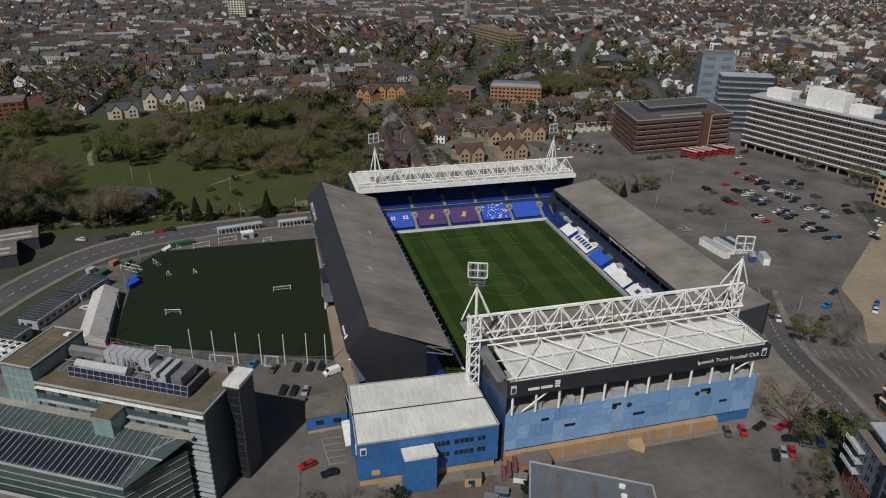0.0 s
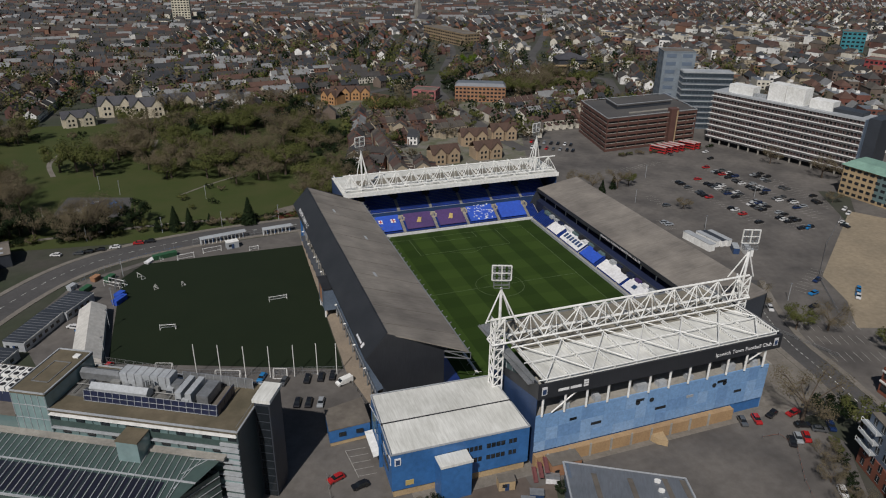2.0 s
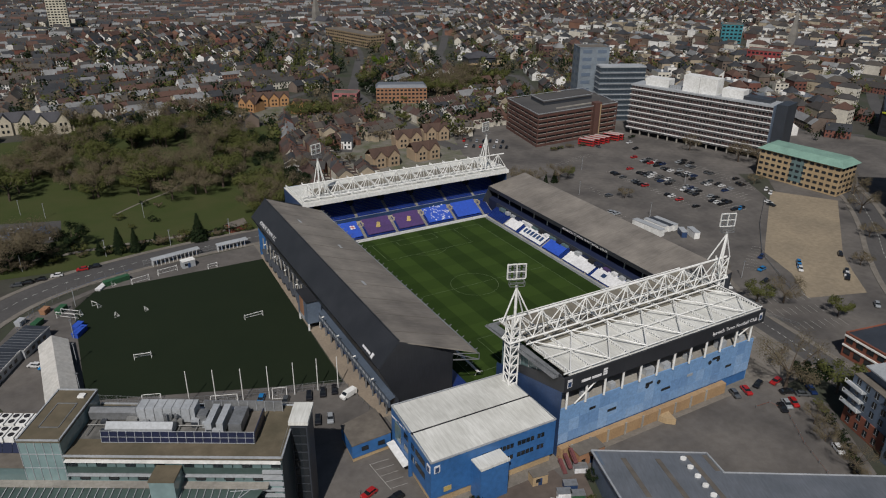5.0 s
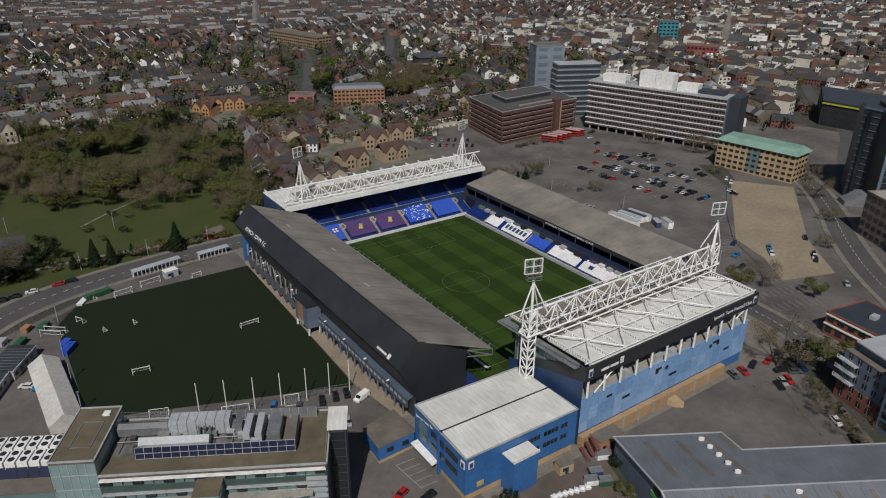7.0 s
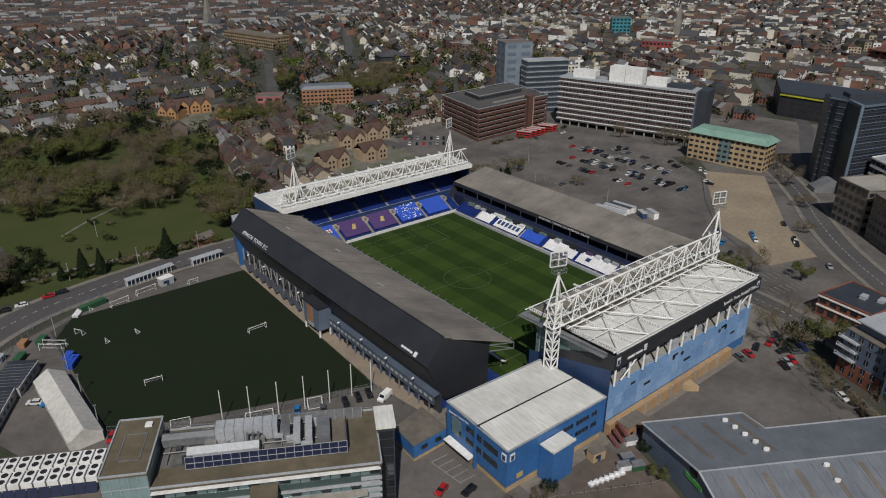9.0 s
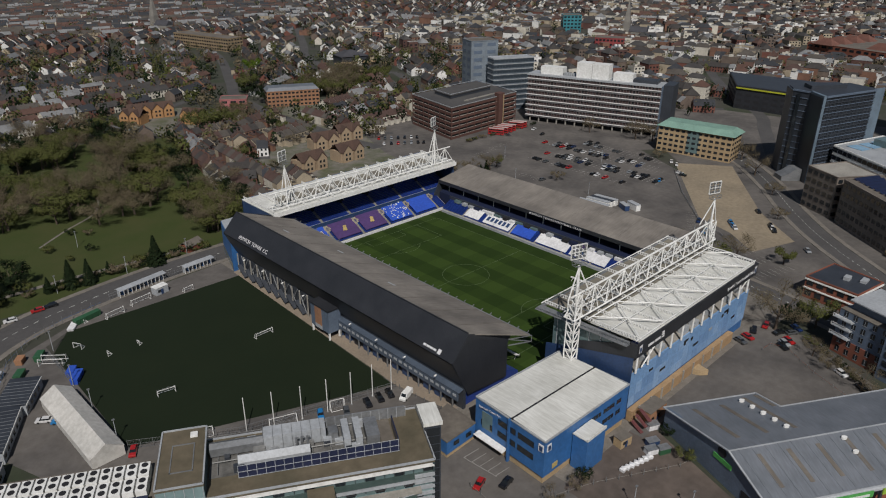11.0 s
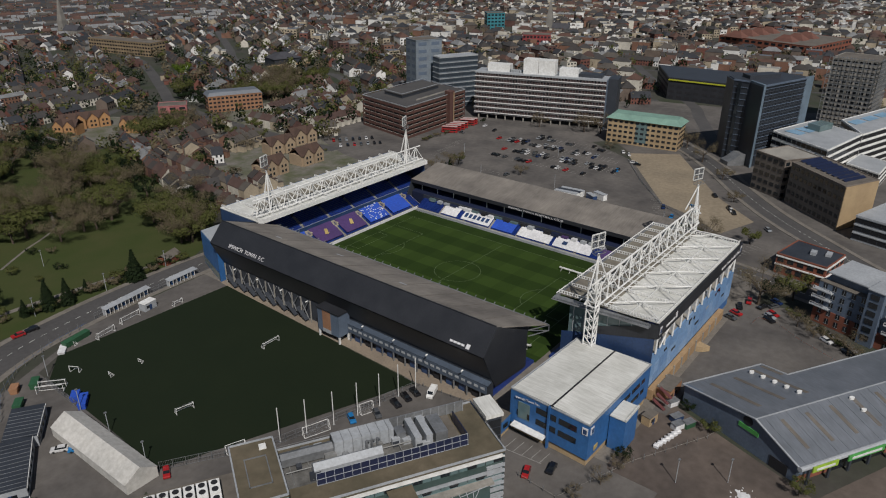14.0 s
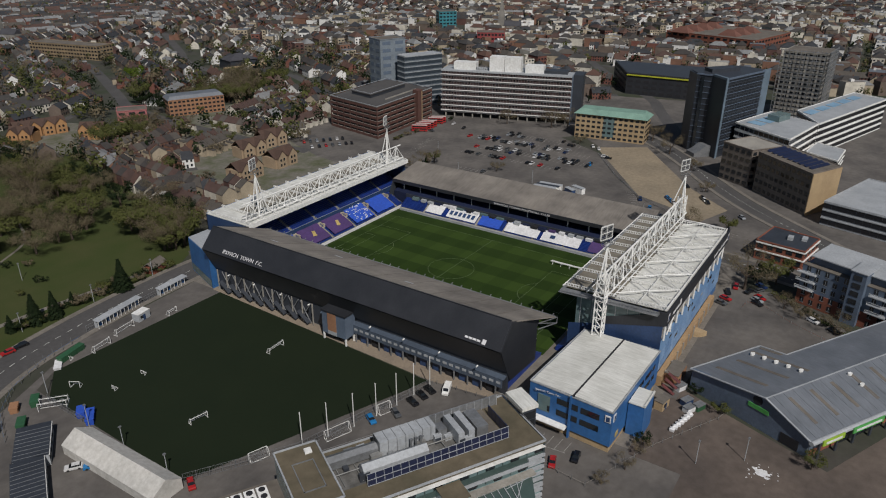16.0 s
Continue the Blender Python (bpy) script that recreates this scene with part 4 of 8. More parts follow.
def glass_offices():
    m = pose(-101.2, -88.7, -2.0, 0, 0, -29.3)
    t = thing("glass_offices", "long glazed council office with rooftop plant and solar screen", "building", m)
    part("body", Geo().box(-44, 0.6, 0, -0.4, 17, 26.4), DARKCLAD, t)
    part("roof", Geo().box(-44, 0, 26.4, 0, 17.3, 27.0), MOSSY, t, "stained brown felt roof")
    for a, b in (((-44, 0), (0, 0)), ((0, 0), (0, 17.3)), ((0, 17.3), (-44, 17.3))):
        part("parapet", Geo().bar((*a, 27.1), (*b, 27.1), 0.35), CLAD, t)
    TEAL = mat("dark_teal_cladding", (0.05, 0.072, 0.078), (0.04, 0.058, 0.064), rough=0.4)
    part("end_wall", Geo().box(-0.4, 0, 0, 0, 17.3, 26.4), TEAL, t, "dark teal end wall")
    for k in range(15):
        part("corner_louvre", Geo().box(-4.2, -0.35, 1.5 + k * 1.55, -0.05, 0.2, 2.15 + k * 1.55), CLAD, t)
    part("plant_deck", Geo().box(-43.6, 5.4, 27.0, -10, 16, 27.05), PLANTDECK, t, "grey plant deck")
    rs = random.Random(17)
    for k in range(26):
        x, y, w, d = rs.uniform(-42.5, -10), rs.choice((6.0, 9.3, 13.9)) + rs.uniform(-0.4, 0.6), rs.uniform(0.8, 2.4), rs.uniform(0.6, 1.3)
        part("plant_box", Geo().box(x, y, 27.05, x + w, y + d, 27.6 + rs.random() * 1.3), rs.choice((STEEL, CLAD, DARKCLAD, GALV)), t)
    for k in range(9):
        x = -42 + k * 3.7
        part("pipe_run", Geo().bar((x, 5.8, 27.5), (x, 15.4, 27.5), 0.22, 6), GALV, t)
    for y in (9.0, 14.4):
        part("pipe_run", Geo().bar((-43, y, 27.8), (-11, y, 27.8), 0.28, 6), GALV, t)
    part("parapet_rail", Geo().bar((-43.8, 16.9, 28.1), (-0.3, 16.9, 28.1), 0.09).bar((-0.3, 0.3, 28.1), (-0.3, 16.9, 28.1), 0.09), GALV, t)
    for k in range(7):
        z = 2 + k * 3.5
        part("sun_shelf", Geo().box(-44, -0.45, z + 2.75, -0.2, 0.5, z + 2.9), WHITE if k == 6 else CLAD, t)
        part("spandrel", Geo().box(-44, 0.1, z - 0.3, -0.2, 0.6, z + 1.2), TOWERGLASS if k % 2 else ATRIUM, t)
        for i in range(22):
            x = -43.6 + i * 1.97
            if k > 3:
                part("window", Geo().box(x, 0.25, z + 1.2, x + 1.75, 0.6, z + 2.6), GLASSG if (i * 7 + k) % 3 else GLASS, t)
    part("stair_core", Geo().box(0, 8.8, 0, 3.6, 15.2, 28.4), DARKCLAD, t)
    part("core_cap", Geo().box(-0.3, 8.5, 28.4, 3.9, 15.5, 29.3), WHITEROOF, t, "white core roof")
    for k in range(12):
        part("core_glazing", Geo().box(0.4, 8.7, 1.5 + k * 2.2, 3.3, 8.85, 3.4 + k * 2.2), GLASS, t)
    # taller glazed tower
    tower = Geo().box(-52.4, 0, 0, -44, 17, 30.4)
    part("tower", tower, TOWERGLASS, t, "pale green glazed tower")
    part("tower_roof", Geo().box(-52.5, -0.1, 30.4, -43.9, 17.1, 30.9), MOSSY, t)
    part("tower_grating", Geo().box(-50.3, 4, 30.9, -46, 4.2, 31.05).box(-50.3, 12, 30.9, -46, 12.2, 31.05).box(-50.3, 4, 30.9, -50.1, 12, 31.05).box(-46.2, 4, 30.9, -46, 12, 31.05), STEEL, t)
    for a, b in (((-52.5, 0), (-44, 0)), ((-44, 0), (-44, 17)), ((-52.5, 17), (-44, 17)), ((-52.5, 0), (-52.5, 17))):
        part("tower_edge", Geo().bar((*a, 31.0), (*b, 31.0), 0.3), CLAD, t)
    part("tower_hatch", Geo().box(-47, 14, 30.9, -45.6, 15.4, 31.3), WHITE, t)
    for k in range(6):
        part("tower_mullion", Geo().box(-52.5 + k * 1.65, -0.1, 0, -52.4 + k * 1.65, 0, 30.4), CLAD, t)
    for k in range(8):
        part("tower_transom", Geo().box(-52.5, -0.12, 3 + k * 3.5, -44, 0, 3.1 + k * 3.5), CLAD, t)
    # west wing with the fan units
    part("west_wing", Geo().box(-92, 0, 0, -52.4, 17, 24), GLASSG, t)
    part("west_roof", Geo().box(-92, -0.2, 24, -52.4, 17.2, 24.5), FELT, t)
    for k in range(12):
        for r in range(2):
            u = part("fan_unit", Geo().box(-83 + k * 2.35, 6 + r * 4.4, 24.5, -81 + k * 2.35, 9.8 + r * 4.4, 26.6), WHITE, t, "white cooling unit with fans")
            for j in range(2):
                part("fan", Geo().bar((-82 + k * 2.35, 7 + j * 1.9 + r * 4.4, 26.6), (-82 + k * 2.35, 7 + j * 1.9 + r * 4.4, 26.72), 1.3, 10), DARK, u)
    for k in range(14):
        part("solar_panel", Geo().slab((-84 + k * 2.1, 3.6, 24.7), (-82 + k * 2.1, 3.6, 24.7), (-82 + k * 2.1, 4.4, 26.7), (-84 + k * 2.1, 4.4, 26.7), 0.1), SOLAR, t)
    # rooftop plant
    for i in range(18):
        x = -38 + i * 1.75
        for r in range(2):
            part("solar_panel", Geo().slab((x, 4.2 + r * 0.2, 27.3 + r * 1.25), (x + 1.7, 4.2 + r * 0.2, 27.3 + r * 1.25), (x + 1.7, 4.4 + r * 0.2, 28.5 + r * 1.25), (x, 4.4 + r * 0.2, 28.5 + r * 1.25), 0.08), SOLAR, t, "dark blue solar panel")
    for i in range(19):
        part("panel_frame", Geo().bar((-38.02 + i * 1.75, 4.1, 27.2), (-38.02 + i * 1.75, 4.5, 29.9), 0.09), CLAD, t)
    for z, y in ((27.25, 4.1), (28.5, 4.25), (29.8, 4.5)):
        part("panel_rail", Geo().bar((-38, y, z), (-6.4, y, z), 0.09), CLAD, t)
    for i in range(5):
        part("solar_panel", Geo().box(-6.5, 4.4 + i * 1.7, 27.1, -6.3, 6.0 + i * 1.7, 29.6), SOLAR, t)
    part("air_handler", Geo().box(-33, 10.4, 27.6, -20.5, 13.8, 31.0), CLAD, t, "pale ribbed air-handling unit")
    for i in range(7):
        part("unit_seam", Geo().box(-33 + i * 1.9, 10.3, 27.6, -32.9 + i * 1.9, 13.9, 31.08), STEEL, t)
    part("duct", Geo().section([(6.2, 27.6), (6.2, 29), (7.4, 30), (8.8, 29), (8.8, 27.6)], -38, -24, "x"), CLAD, t)
    part("duct", Geo().section([(11, 27.6), (11, 29.4), (12.2, 30), (13.4, 29.4), (13.4, 27.6)], -43.5, -33, "x"), STEEL, t)
    for i in range(2):
        part("cooler", Geo().box(-17.2 + i * 2.4, 6.4, 27.5, -15.8 + i * 2.4, 13.2, 30.4), CLAD, t)
    for i in range(3):
        part("flue", Geo().bar((-26.5 + i * 1.1, 9.5, 27.2), (-26.5 + i * 1.1, 9.5, 30.4), 0.5, 8).bar((-26.5 + i * 1.1, 9.5, 30.2), (-26.1 + i * 1.1, 9.0, 30.5), 0.4, 8), STEEL, t)
    part("plant_box", Geo().box(-20, 10, 27.4, -18, 12.5, 29.6).box(-12.5, 7, 27.4, -9.8, 13.2, 29.8), STEEL, t)
    part("plant_screen", Geo().box(-20, 15.2, 27, -3, 15.5, 29.6), STEEL, t)
    part("plant_pit", Geo().box(-9.4, 6, 27.05, -6.8, 14.8, 27.2), FELT, t)
    for i in range(10):
        part("screen_post", Geo().bar((-20 + i * 1.9, 15.1, 27), (-20 + i * 1.9, 15.1, 29.7), 0.12), CLAD, t)
    # projecting glass box and the sloped glazed roof in front
    part("bay", Geo().box(-25.5, -4.6, 14, -20.5, 0, 24.6), TOWERGLASS, t)
    part("bay_roof", Geo().box(-25.6, -4.7, 24.6, -20.4, 0.1, 24.9), MOSSY, t)
    part("ledge", Geo().box(-60, -1.6, 20.3, -3, 0, 20.8), CONC, t)
    part("atrium_roof", Geo().slab((-60, -1.6, 20.2), (-4, -1.6, 20.2), (-10.5, -15.5, 17.2), (-60, -15.5, 17.2), 0.12), ATRIUM, t, "sloping green-tinted glass roof")
    for i in range(36):
        x = -59 + i * 1.55
        xe = x if x < -10.5 else x - (x + 10.5) * 1.0
        part("glazing_bar", Geo().bar((x, -1.6, 20.42), (min(x, -10.6), -15.5 if x < -10.5 else -15.5 * (-4.0 - x) / 6.5 - 0.3, 17.42 if x < -10.5 else 20.42 - 3.0 * (-4.0 - x) / 6.5), 0.13), CLAD, t)
    for y, z in ((-7.5, 19.05), (-15.5, 17.3)):
        part("glazing_rail", Geo().bar((-60, y, z), (-6.6 if y > -10 else -10.5, y, z), 0.28), CLAD, t)
    for i in range(24):
        x = -58.6 + i * 1.9
        part("atrium_solar", Geo().slab((x, -8.2, 18.86), (x + 1.7, -8.2, 18.86), (x + 1.7, -14.8, 17.44), (x, -14.8, 17.44), 0.04), CELLS, t)
    part("atrium_wall", Geo().box(-60, -14.6, 0, -11.5, -14.3, 16.8), ATRIUM, t)
    part("atrium_wall", Geo().prism([(-11.5, -14.5), (-4.6, -1.6), (-4.9, -1.5), (-11.8, -14.3)], 0, 17.2), ATRIUM, t)
    for i in range(8):
        part("wall_rail", Geo().bar((-60, -14.7, 2 + i * 2), (-11.5, -14.7, 2 + i * 2), 0.12).bar((-11.5, -14.7, 2 + i * 2), (-4.5, -1.7, 2 + i * 2), 0.12), CLAD, t)
    part("lower_wing", Geo().box(-70, -40, 0, -22, -17, 9.5), SLATEBLUE, t)
    part("lower_roof", Geo().box(-70.2, -40.2, 9.5, -21.8, -16.8, 10), FELT, t)
    part("lower_parapet", Geo().box(-22.2, -40.2, 10, -21.8, -16.8, 10.6).box(-70.2, -17.2, 10, -21.8, -16.8, 10.6), CLAD, t)
    part("roof_unit", Geo().box(-46, -27, 10, -43, -24, 11.4), STEEL, t)


glass_offices()


def retail_shed():
    t = thing("retail_shed", "grey metal-clad retail shed with rooflights and green signs", "building", pose(-28.6, -101.6, 0, 0, 0, -30.5))
    part("gable_wall", Geo().section([(-39, 0), (-39, 6.0), (-25, 11.6), (0, 7.6), (0, 0)], 0, 0.5, "x"), SLATEBLUE, t)
    part("wall", Geo().box(0.5, -0.6, 0, 20, 0, 7.5).box(19.5, -9, 0, 20, 0, 7.6).box(20, -9.6, 0, 78, -9, 9.0), DARKCLAD, t)
    part("front_wall", Geo().box(0.3, -39, 0, 78, -38.4, 2.2), REDBRICK, t)
    part("front_cladding", Geo().box(0.3, -39.1, 2.2, 78, -38.4, 6.0), SLATEBLUE, t)
    part("roof_slope", Geo().slab((-0.4, 0.4, 7.5), (20.2, 0.4, 7.5), (20.2, -25, 11.7), (-0.4, -25, 11.7), 0.3), METALROOF, t)
    part("roof_slope", Geo().slab((20.2, -8.8, 9.02), (78, -8.8, 9.02), (78, -25, 11.7), (20.2, -25, 11.7), 0.3), METALROOF, t)
    part("roof_slope", Geo().slab((-0.4, -25, 11.7), (78, -25, 11.7), (78, -39.6, 6.0), (-0.4, -39.6, 6.0), 0.3), METALROOF, t, "grey ribbed roof slope")
    part("ridge_cap", Geo().bar((-0.4, -25, 11.75), (78, -25, 11.75), 0.3), CLAD, t)
    part("eave_roll", Geo().bar((-0.4, -40.0, 5.5), (78, -40.0, 5.5), 1.5, 10), CLAD, t, "rounded pale eave")
    for a, b in (((-0.4, 0.4, 7.6), (20.2, 0.4, 7.6)), ((-0.4, 0.4, 7.6), (-0.4, -25, 11.8)), ((-0.4, -25, 11.8), (-0.4, -39.6, 6.1)), ((20.2, -8.8, 9.1), (78, -8.8, 9.1)), ((20.2, 0.4, 7.6), (20.2, -8.8, 9.1))):
        part("roof_trim", Geo().bar(a, b, 0.32), CLAD, t)
    zn = lambda y: 7.56 + (0.4 - y) * 4.2 / 25.4
    zs = lambda y: 11.76 - (-25 - y) * 5.7 / 14.6
    for i, (x, a, b) in enumerate(((4, -3, -20), (10, -3, -20), (16, -1, -20), (19, -0.6, -8))):
        part("rooflight", Geo().slab((x, a, zn(a)), (x + 0.9, a, zn(a)), (x + 0.9, b, zn(b)), (x, b, zn(b)), 0.08), FELT, t)
    for i in range(12):
        x = 4 + i * 6
        part("rooflight", Geo().slab((x, -27, zs(-27)), (x + 0.9, -27, zs(-27)), (x + 0.9, -36, zs(-36)), (x, -36, zs(-36)), 0.08), FELT, t)
    for x, y in ((15, -3), (15, -7), (15, -11), (15, -15), (15, -19)):
        part("vent", Geo().bar((x, y, zn(y)), (x, y, zn(y) + 0.7), 1.1, 10), WHITE, t)
    for x, y in ((22, -27), (22, -31), (46, -30), (60, -28)):
        part("vent", Geo().bar((x, y, zs(y)), (x, y, zs(y) + 0.7), 1.1, 10), WHITE, t)
    for i in range(30):
        x = 1.5 + i * 2.6
        part("seam", Geo().bar((x, -25, 11.75), (x, -39.4, 6.12), 0.07), METALROOF, t)
    GREEN = mat("green_sign_board", (0.10, 0.42, 0.10), rough=0.5)
    LIME = mat("lime_sign_board", (0.36, 0.55, 0.06), rough=0.5)
    for x, w, mm in ((2, 6, LIME), (10.5, 9, GREEN), (21.5, 7.5, LIME)):
        s = part("sign", Geo().box(x, -41.1, 4.0, x + w, -40.8, 5.9), mm, t, "green shop sign board")
        part("sign_bars", Geo().box(x + 0.8, -41.2, 4.5, x + w - 0.8, -41.1, 5.2), TARP_W, s)
    part("sign", Geo().box(-0.15, -26.5, 6.2, 0.0, -20, 7.6), GREEN, t)
    part("round_louvre", Geo().bar((-0.12, -22.6, 9.3), (0.05, -22.6, 9.3), 3.0, 20), DARK, t)
    for i in range(14):
        part("pier", Geo().bar((1.5 + i * 5, -40.6, 0), (1.5 + i * 5, -40.6, 5.2), 0.5), DARKCLAD, t)
    part("shopfront", Geo().box(8, -39.2, 0.2, 22, -39.05, 3.6), GLASS, t)
    part("shutter", Geo().box(-0.1, -36.5, 0.2, 0.02, -31, 3.6), DARK, t)
    askew = Matrix(((1.36, -0.131, 0, 0), (0, 0.905, 0, 0), (0, 0, 0.9, 0), (0, 0, 0, 1)))
    for ob in t.children_recursive:
        ob.data.transform(ob.matrix_basis.inverted() @ askew @ ob.matrix_basis)


retail_shed()


def block(name, label, corners, h, wall, roof, floors, bay, window=GLASS, band=None, parapet=0.8, base=None, fill=0.62):
    """A flat-roofed block on a four-cornered plan, with storeys, bays of windows and a parapet."""
    t = thing(name, label, "building")
    part("wall", Geo().prism(corners, 0, h), wall, t)
    c = Vector((sum(p[0] for p in corners) / 4, sum(p[1] for p in corners) / 4))
    inn = [tuple(Vector(p).lerp(c, 0.02)) for p in corners]
    part("roof", Geo().prism(inn, h - 0.1, h + 0.12), roof, t)
    fh = h / floors
    n = len(corners)
    unit = Geo().box(-0.5, -0.09, 0, 0.5, 0.05, 1).mesh("window")
    unit.materials.append(window)
    for i in range(n):
        a, b = Vector(corners[i]), Vector(corners[(i + 1) % n])
        L, d = (b - a).length, (b - a).normalized()
        out = Vector((d.y, -d.x))
        if out.dot((a + b) / 2 - c) < 0:
            out = -out
        if parapet:
            part("parapet", Geo().bar((*a, h + 0.2), (*b, h + 0.2), 0.45), band or wall, t)
        if out.dot(Vector((-190, -180)) - (a + b) / 2) < 0:
            continue
        k = max(1, int(L / bay))
        rot = math.degrees(math.atan2(out.y, out.x)) + 90
        for f in range(floors):
            if band:
                p, q = a + out * 0.12, b + out * 0.12
                part("floor_band", Geo().bar((*p, f * fh + fh * 0.95), (*q, f * fh + fh * 0.95), 0.5), band, t)
            for j in range(k):
                p = a.lerp(b, (j + 0.5) / k) + out * 0.03
                ob = part("window", unit, window, t)
                ob.matrix_basis = pose(p.x, p.y, f * fh + fh * (0.3 if fill < 0.8 else 0.24), 0, 0, rot) @ Matrix.Diagonal((L / k * fill, 1, fh * (0.45 if fill < 0.8 else 0.56), 1))
    return t


def concrete_offices():
    a, b = Vector((208.5, 143.5)), Vector((236, 55.5))
    m = frame_at(b, a)
    L, H, D = (a - b).length, 33.0, 16.0
    t = thing("slab_offices", "long white-banded concrete office slab with rooftop plant", "building", m)
    part("body", Geo().box(0.3, -D, 3, L - 0.3, -0.9, H - 1), GLASS, t, "dark glazed body")
    part("roof", Geo().box(0, -D, H - 1, L, 0, H), CLAD, t)
    LILAC = mat("pale_spandrel", (0.50, 0.475, 0.475), (0.42, 0.40, 0.40), rough=0.7)
    win = Geo().box(0, 0, 0, 1.35, 0.1, 2.0).mesh("window")
    WINF = mat("reddish_blind_windows", (0.085, 0.05, 0.048), rough=0.3)
    win.materials.append(WINF)
    col = Geo().box(-0.18, -0.9, 0, 0.18, 0.0, 3.5).mesh("mullion")
    col.materials.append(CLAD)
    fh = 3.62
    for f in range(8):
        z = 4.0 + f * fh
        part("floor_band", Geo().box(0, -D, z - 0.55, L, 0.1, z + 0.85), LILAC, t, "pale concrete floor band")
        part("sill_shelf", Geo().box(0, -0.3, z + 0.55, L, 0.9, z + 0.75), WHITE, t)
        if f < 8:
            for i in range(37):
                x = 0.9 + i * (L - 1.5) / 37
                share("window", win, WINF, t, pose(x, -0.75, z + 1.0))
    tagged(part("mullions", (lambda g: [g.box(0.2 + i * (L - 1.5) / 45, -0.9, 4, 0.5 + i * (L - 1.5) / 45, -0.2, H - 1) for i in range(46)] and g)(Geo()), mat("brown_grey_mullion", (0.17, 0.14, 0.14), rough=0.6), t), kind="stuff")
    for i in range(14):
        part("ground_column", Geo().bar((3 + i * 6.6, -1, 0), (3 + i * 6.6, -1, 3.4), 0.8), CONC, t)
    # dark filling behind the columns, painted as the undercroft's shade
    part("undercroft", Geo().box(1, -D, 0, L - 1, -4, 3.2), DARK, t)
    part("end_wall", Geo().box(-0.6, -D, 0, 0, 0.2, H), SLATEBLUE, t, "dark end wall")
    part("stair_block", Geo().box(-7, -D - 2, 0, -0.6, -2.5, H + 0.6), DARKCLAD, t, "dark stair block at the end")
    part("plant_room", Geo().box(36, -12, H, 47.2, -3, H + 9.6).box(47.5, -12, H, 58, -3, H + 9.8), WHITE, t, "white rooftop plant room")
    part("plant_room", Geo().box(20, -12, H, 33, -4, H + 5), WHITE, t)
    part("plant_room", Geo().box(68, -12, H, 84, -4, H + 5), WHITE, t)
    part("plant_room", Geo().box(4, -14, H, 20, -5, H + 2), DARKCLAD, t)
    for i in range(6):
        part("roof_unit", Geo().box(60 + i * 1.6, -9, H, 61 + i * 1.6, -5, H + 1.6), CLAD, t)


concrete_offices()


def parking_block():
    t = thing("parking_block", "brown brick multi-storey car park with open decks", "building", pose(133, 142, 0, 0, 0, 4.0))
    W, D = 71, 54
    # added dark box: paints the shade inside the open decks, no real core
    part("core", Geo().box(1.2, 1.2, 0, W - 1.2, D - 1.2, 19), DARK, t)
    PB = mat("dark_brown_brick", (0.12, 0.055, 0.042), (0.09, 0.043, 0.035), fine=2, rough=0.9)
    for k in range(7):
        z = k * 3.1
        g = Geo().box(0, 0, z, W, 0.4, z + 1.55).box(0, D - 0.4, z, W, D, z + 1.55).box(0, 0, z, 0.4, D, z + 1.55).box(W - 0.4, 0, z, W, D, z + 1.55)
        part("deck_wall", g, PB, t)
        part("deck_slab", Geo().box(0.2, 0.2, z + 1.3, W - 0.2, D - 0.2, z + 1.5), CONC, t)
        part("deck_rail", Geo().bar((0, -0.05, z + 1.95), (W, -0.05, z + 1.95), 0.14).bar((-0.05, 0, z + 1.95), (-0.05, D, z + 1.95), 0.14), CONC, t)
    for i in range(10):
        part("pier", Geo().box(i * (W - 0.8) / 9, -0.1, 0, i * (W - 0.8) / 9 + 0.8, 0.3, 20.1), PB, t)
    for i in range(8):
        part("pier", Geo().box(-0.1, i * (D - 0.8) / 7, 0, 0.3, i * (D - 0.8) / 7 + 0.8, 20.1), PB, t)
    part("roof_deck", Geo().box(0.4, 0.4, 20.12, W - 0.4, D - 0.4, 20.2), ASPHALT, t, "dark asphalt roof deck")
    part("roof_building", Geo().box(16, 22, 20.2, 60, 44, 22.2), DARKCLAD, t)
    part("roof_cover", Geo().box(15.6, 21.6, 22.2, 60.4, 44.4, 22.6), ASPHALT, t)
    for p, q in (((0, 0), (W, 0)), ((0, 0), (0, D)), ((W, 0), (W, D)), ((0, D), (W, D)), ((15.6, 21.6), (60.4, 21.6)), ((15.6, 21.6), (15.6, 44.4))):
        zr = 20.9 if p[0] != 15.6 else 23.4
        part("roof_rail", Geo().bar((*p, zr), (*q, zr), 0.3), CLAD, t)
    part("ramp_edge", Geo().box(20, 9, 20.2, 60, 9.3, 21.1), CONC, t)
    part("lift_shaft", Geo().box(48, -3, 0, 54, 3, 23), PB, t, "brown brick lift shaft")
    part("downpipe_strip", Geo().box(52.6, -3.2, 0, 53.5, -3, 22), BUFF, t)
    askew = Matrix(((0.97, 0.24, 0, 0), (0, 0.87, 0, 0), (0, 0, 1, 0), (0, 0, 0, 1)))
    for ob in t.children_recursive:
        ob.data.transform(askew)


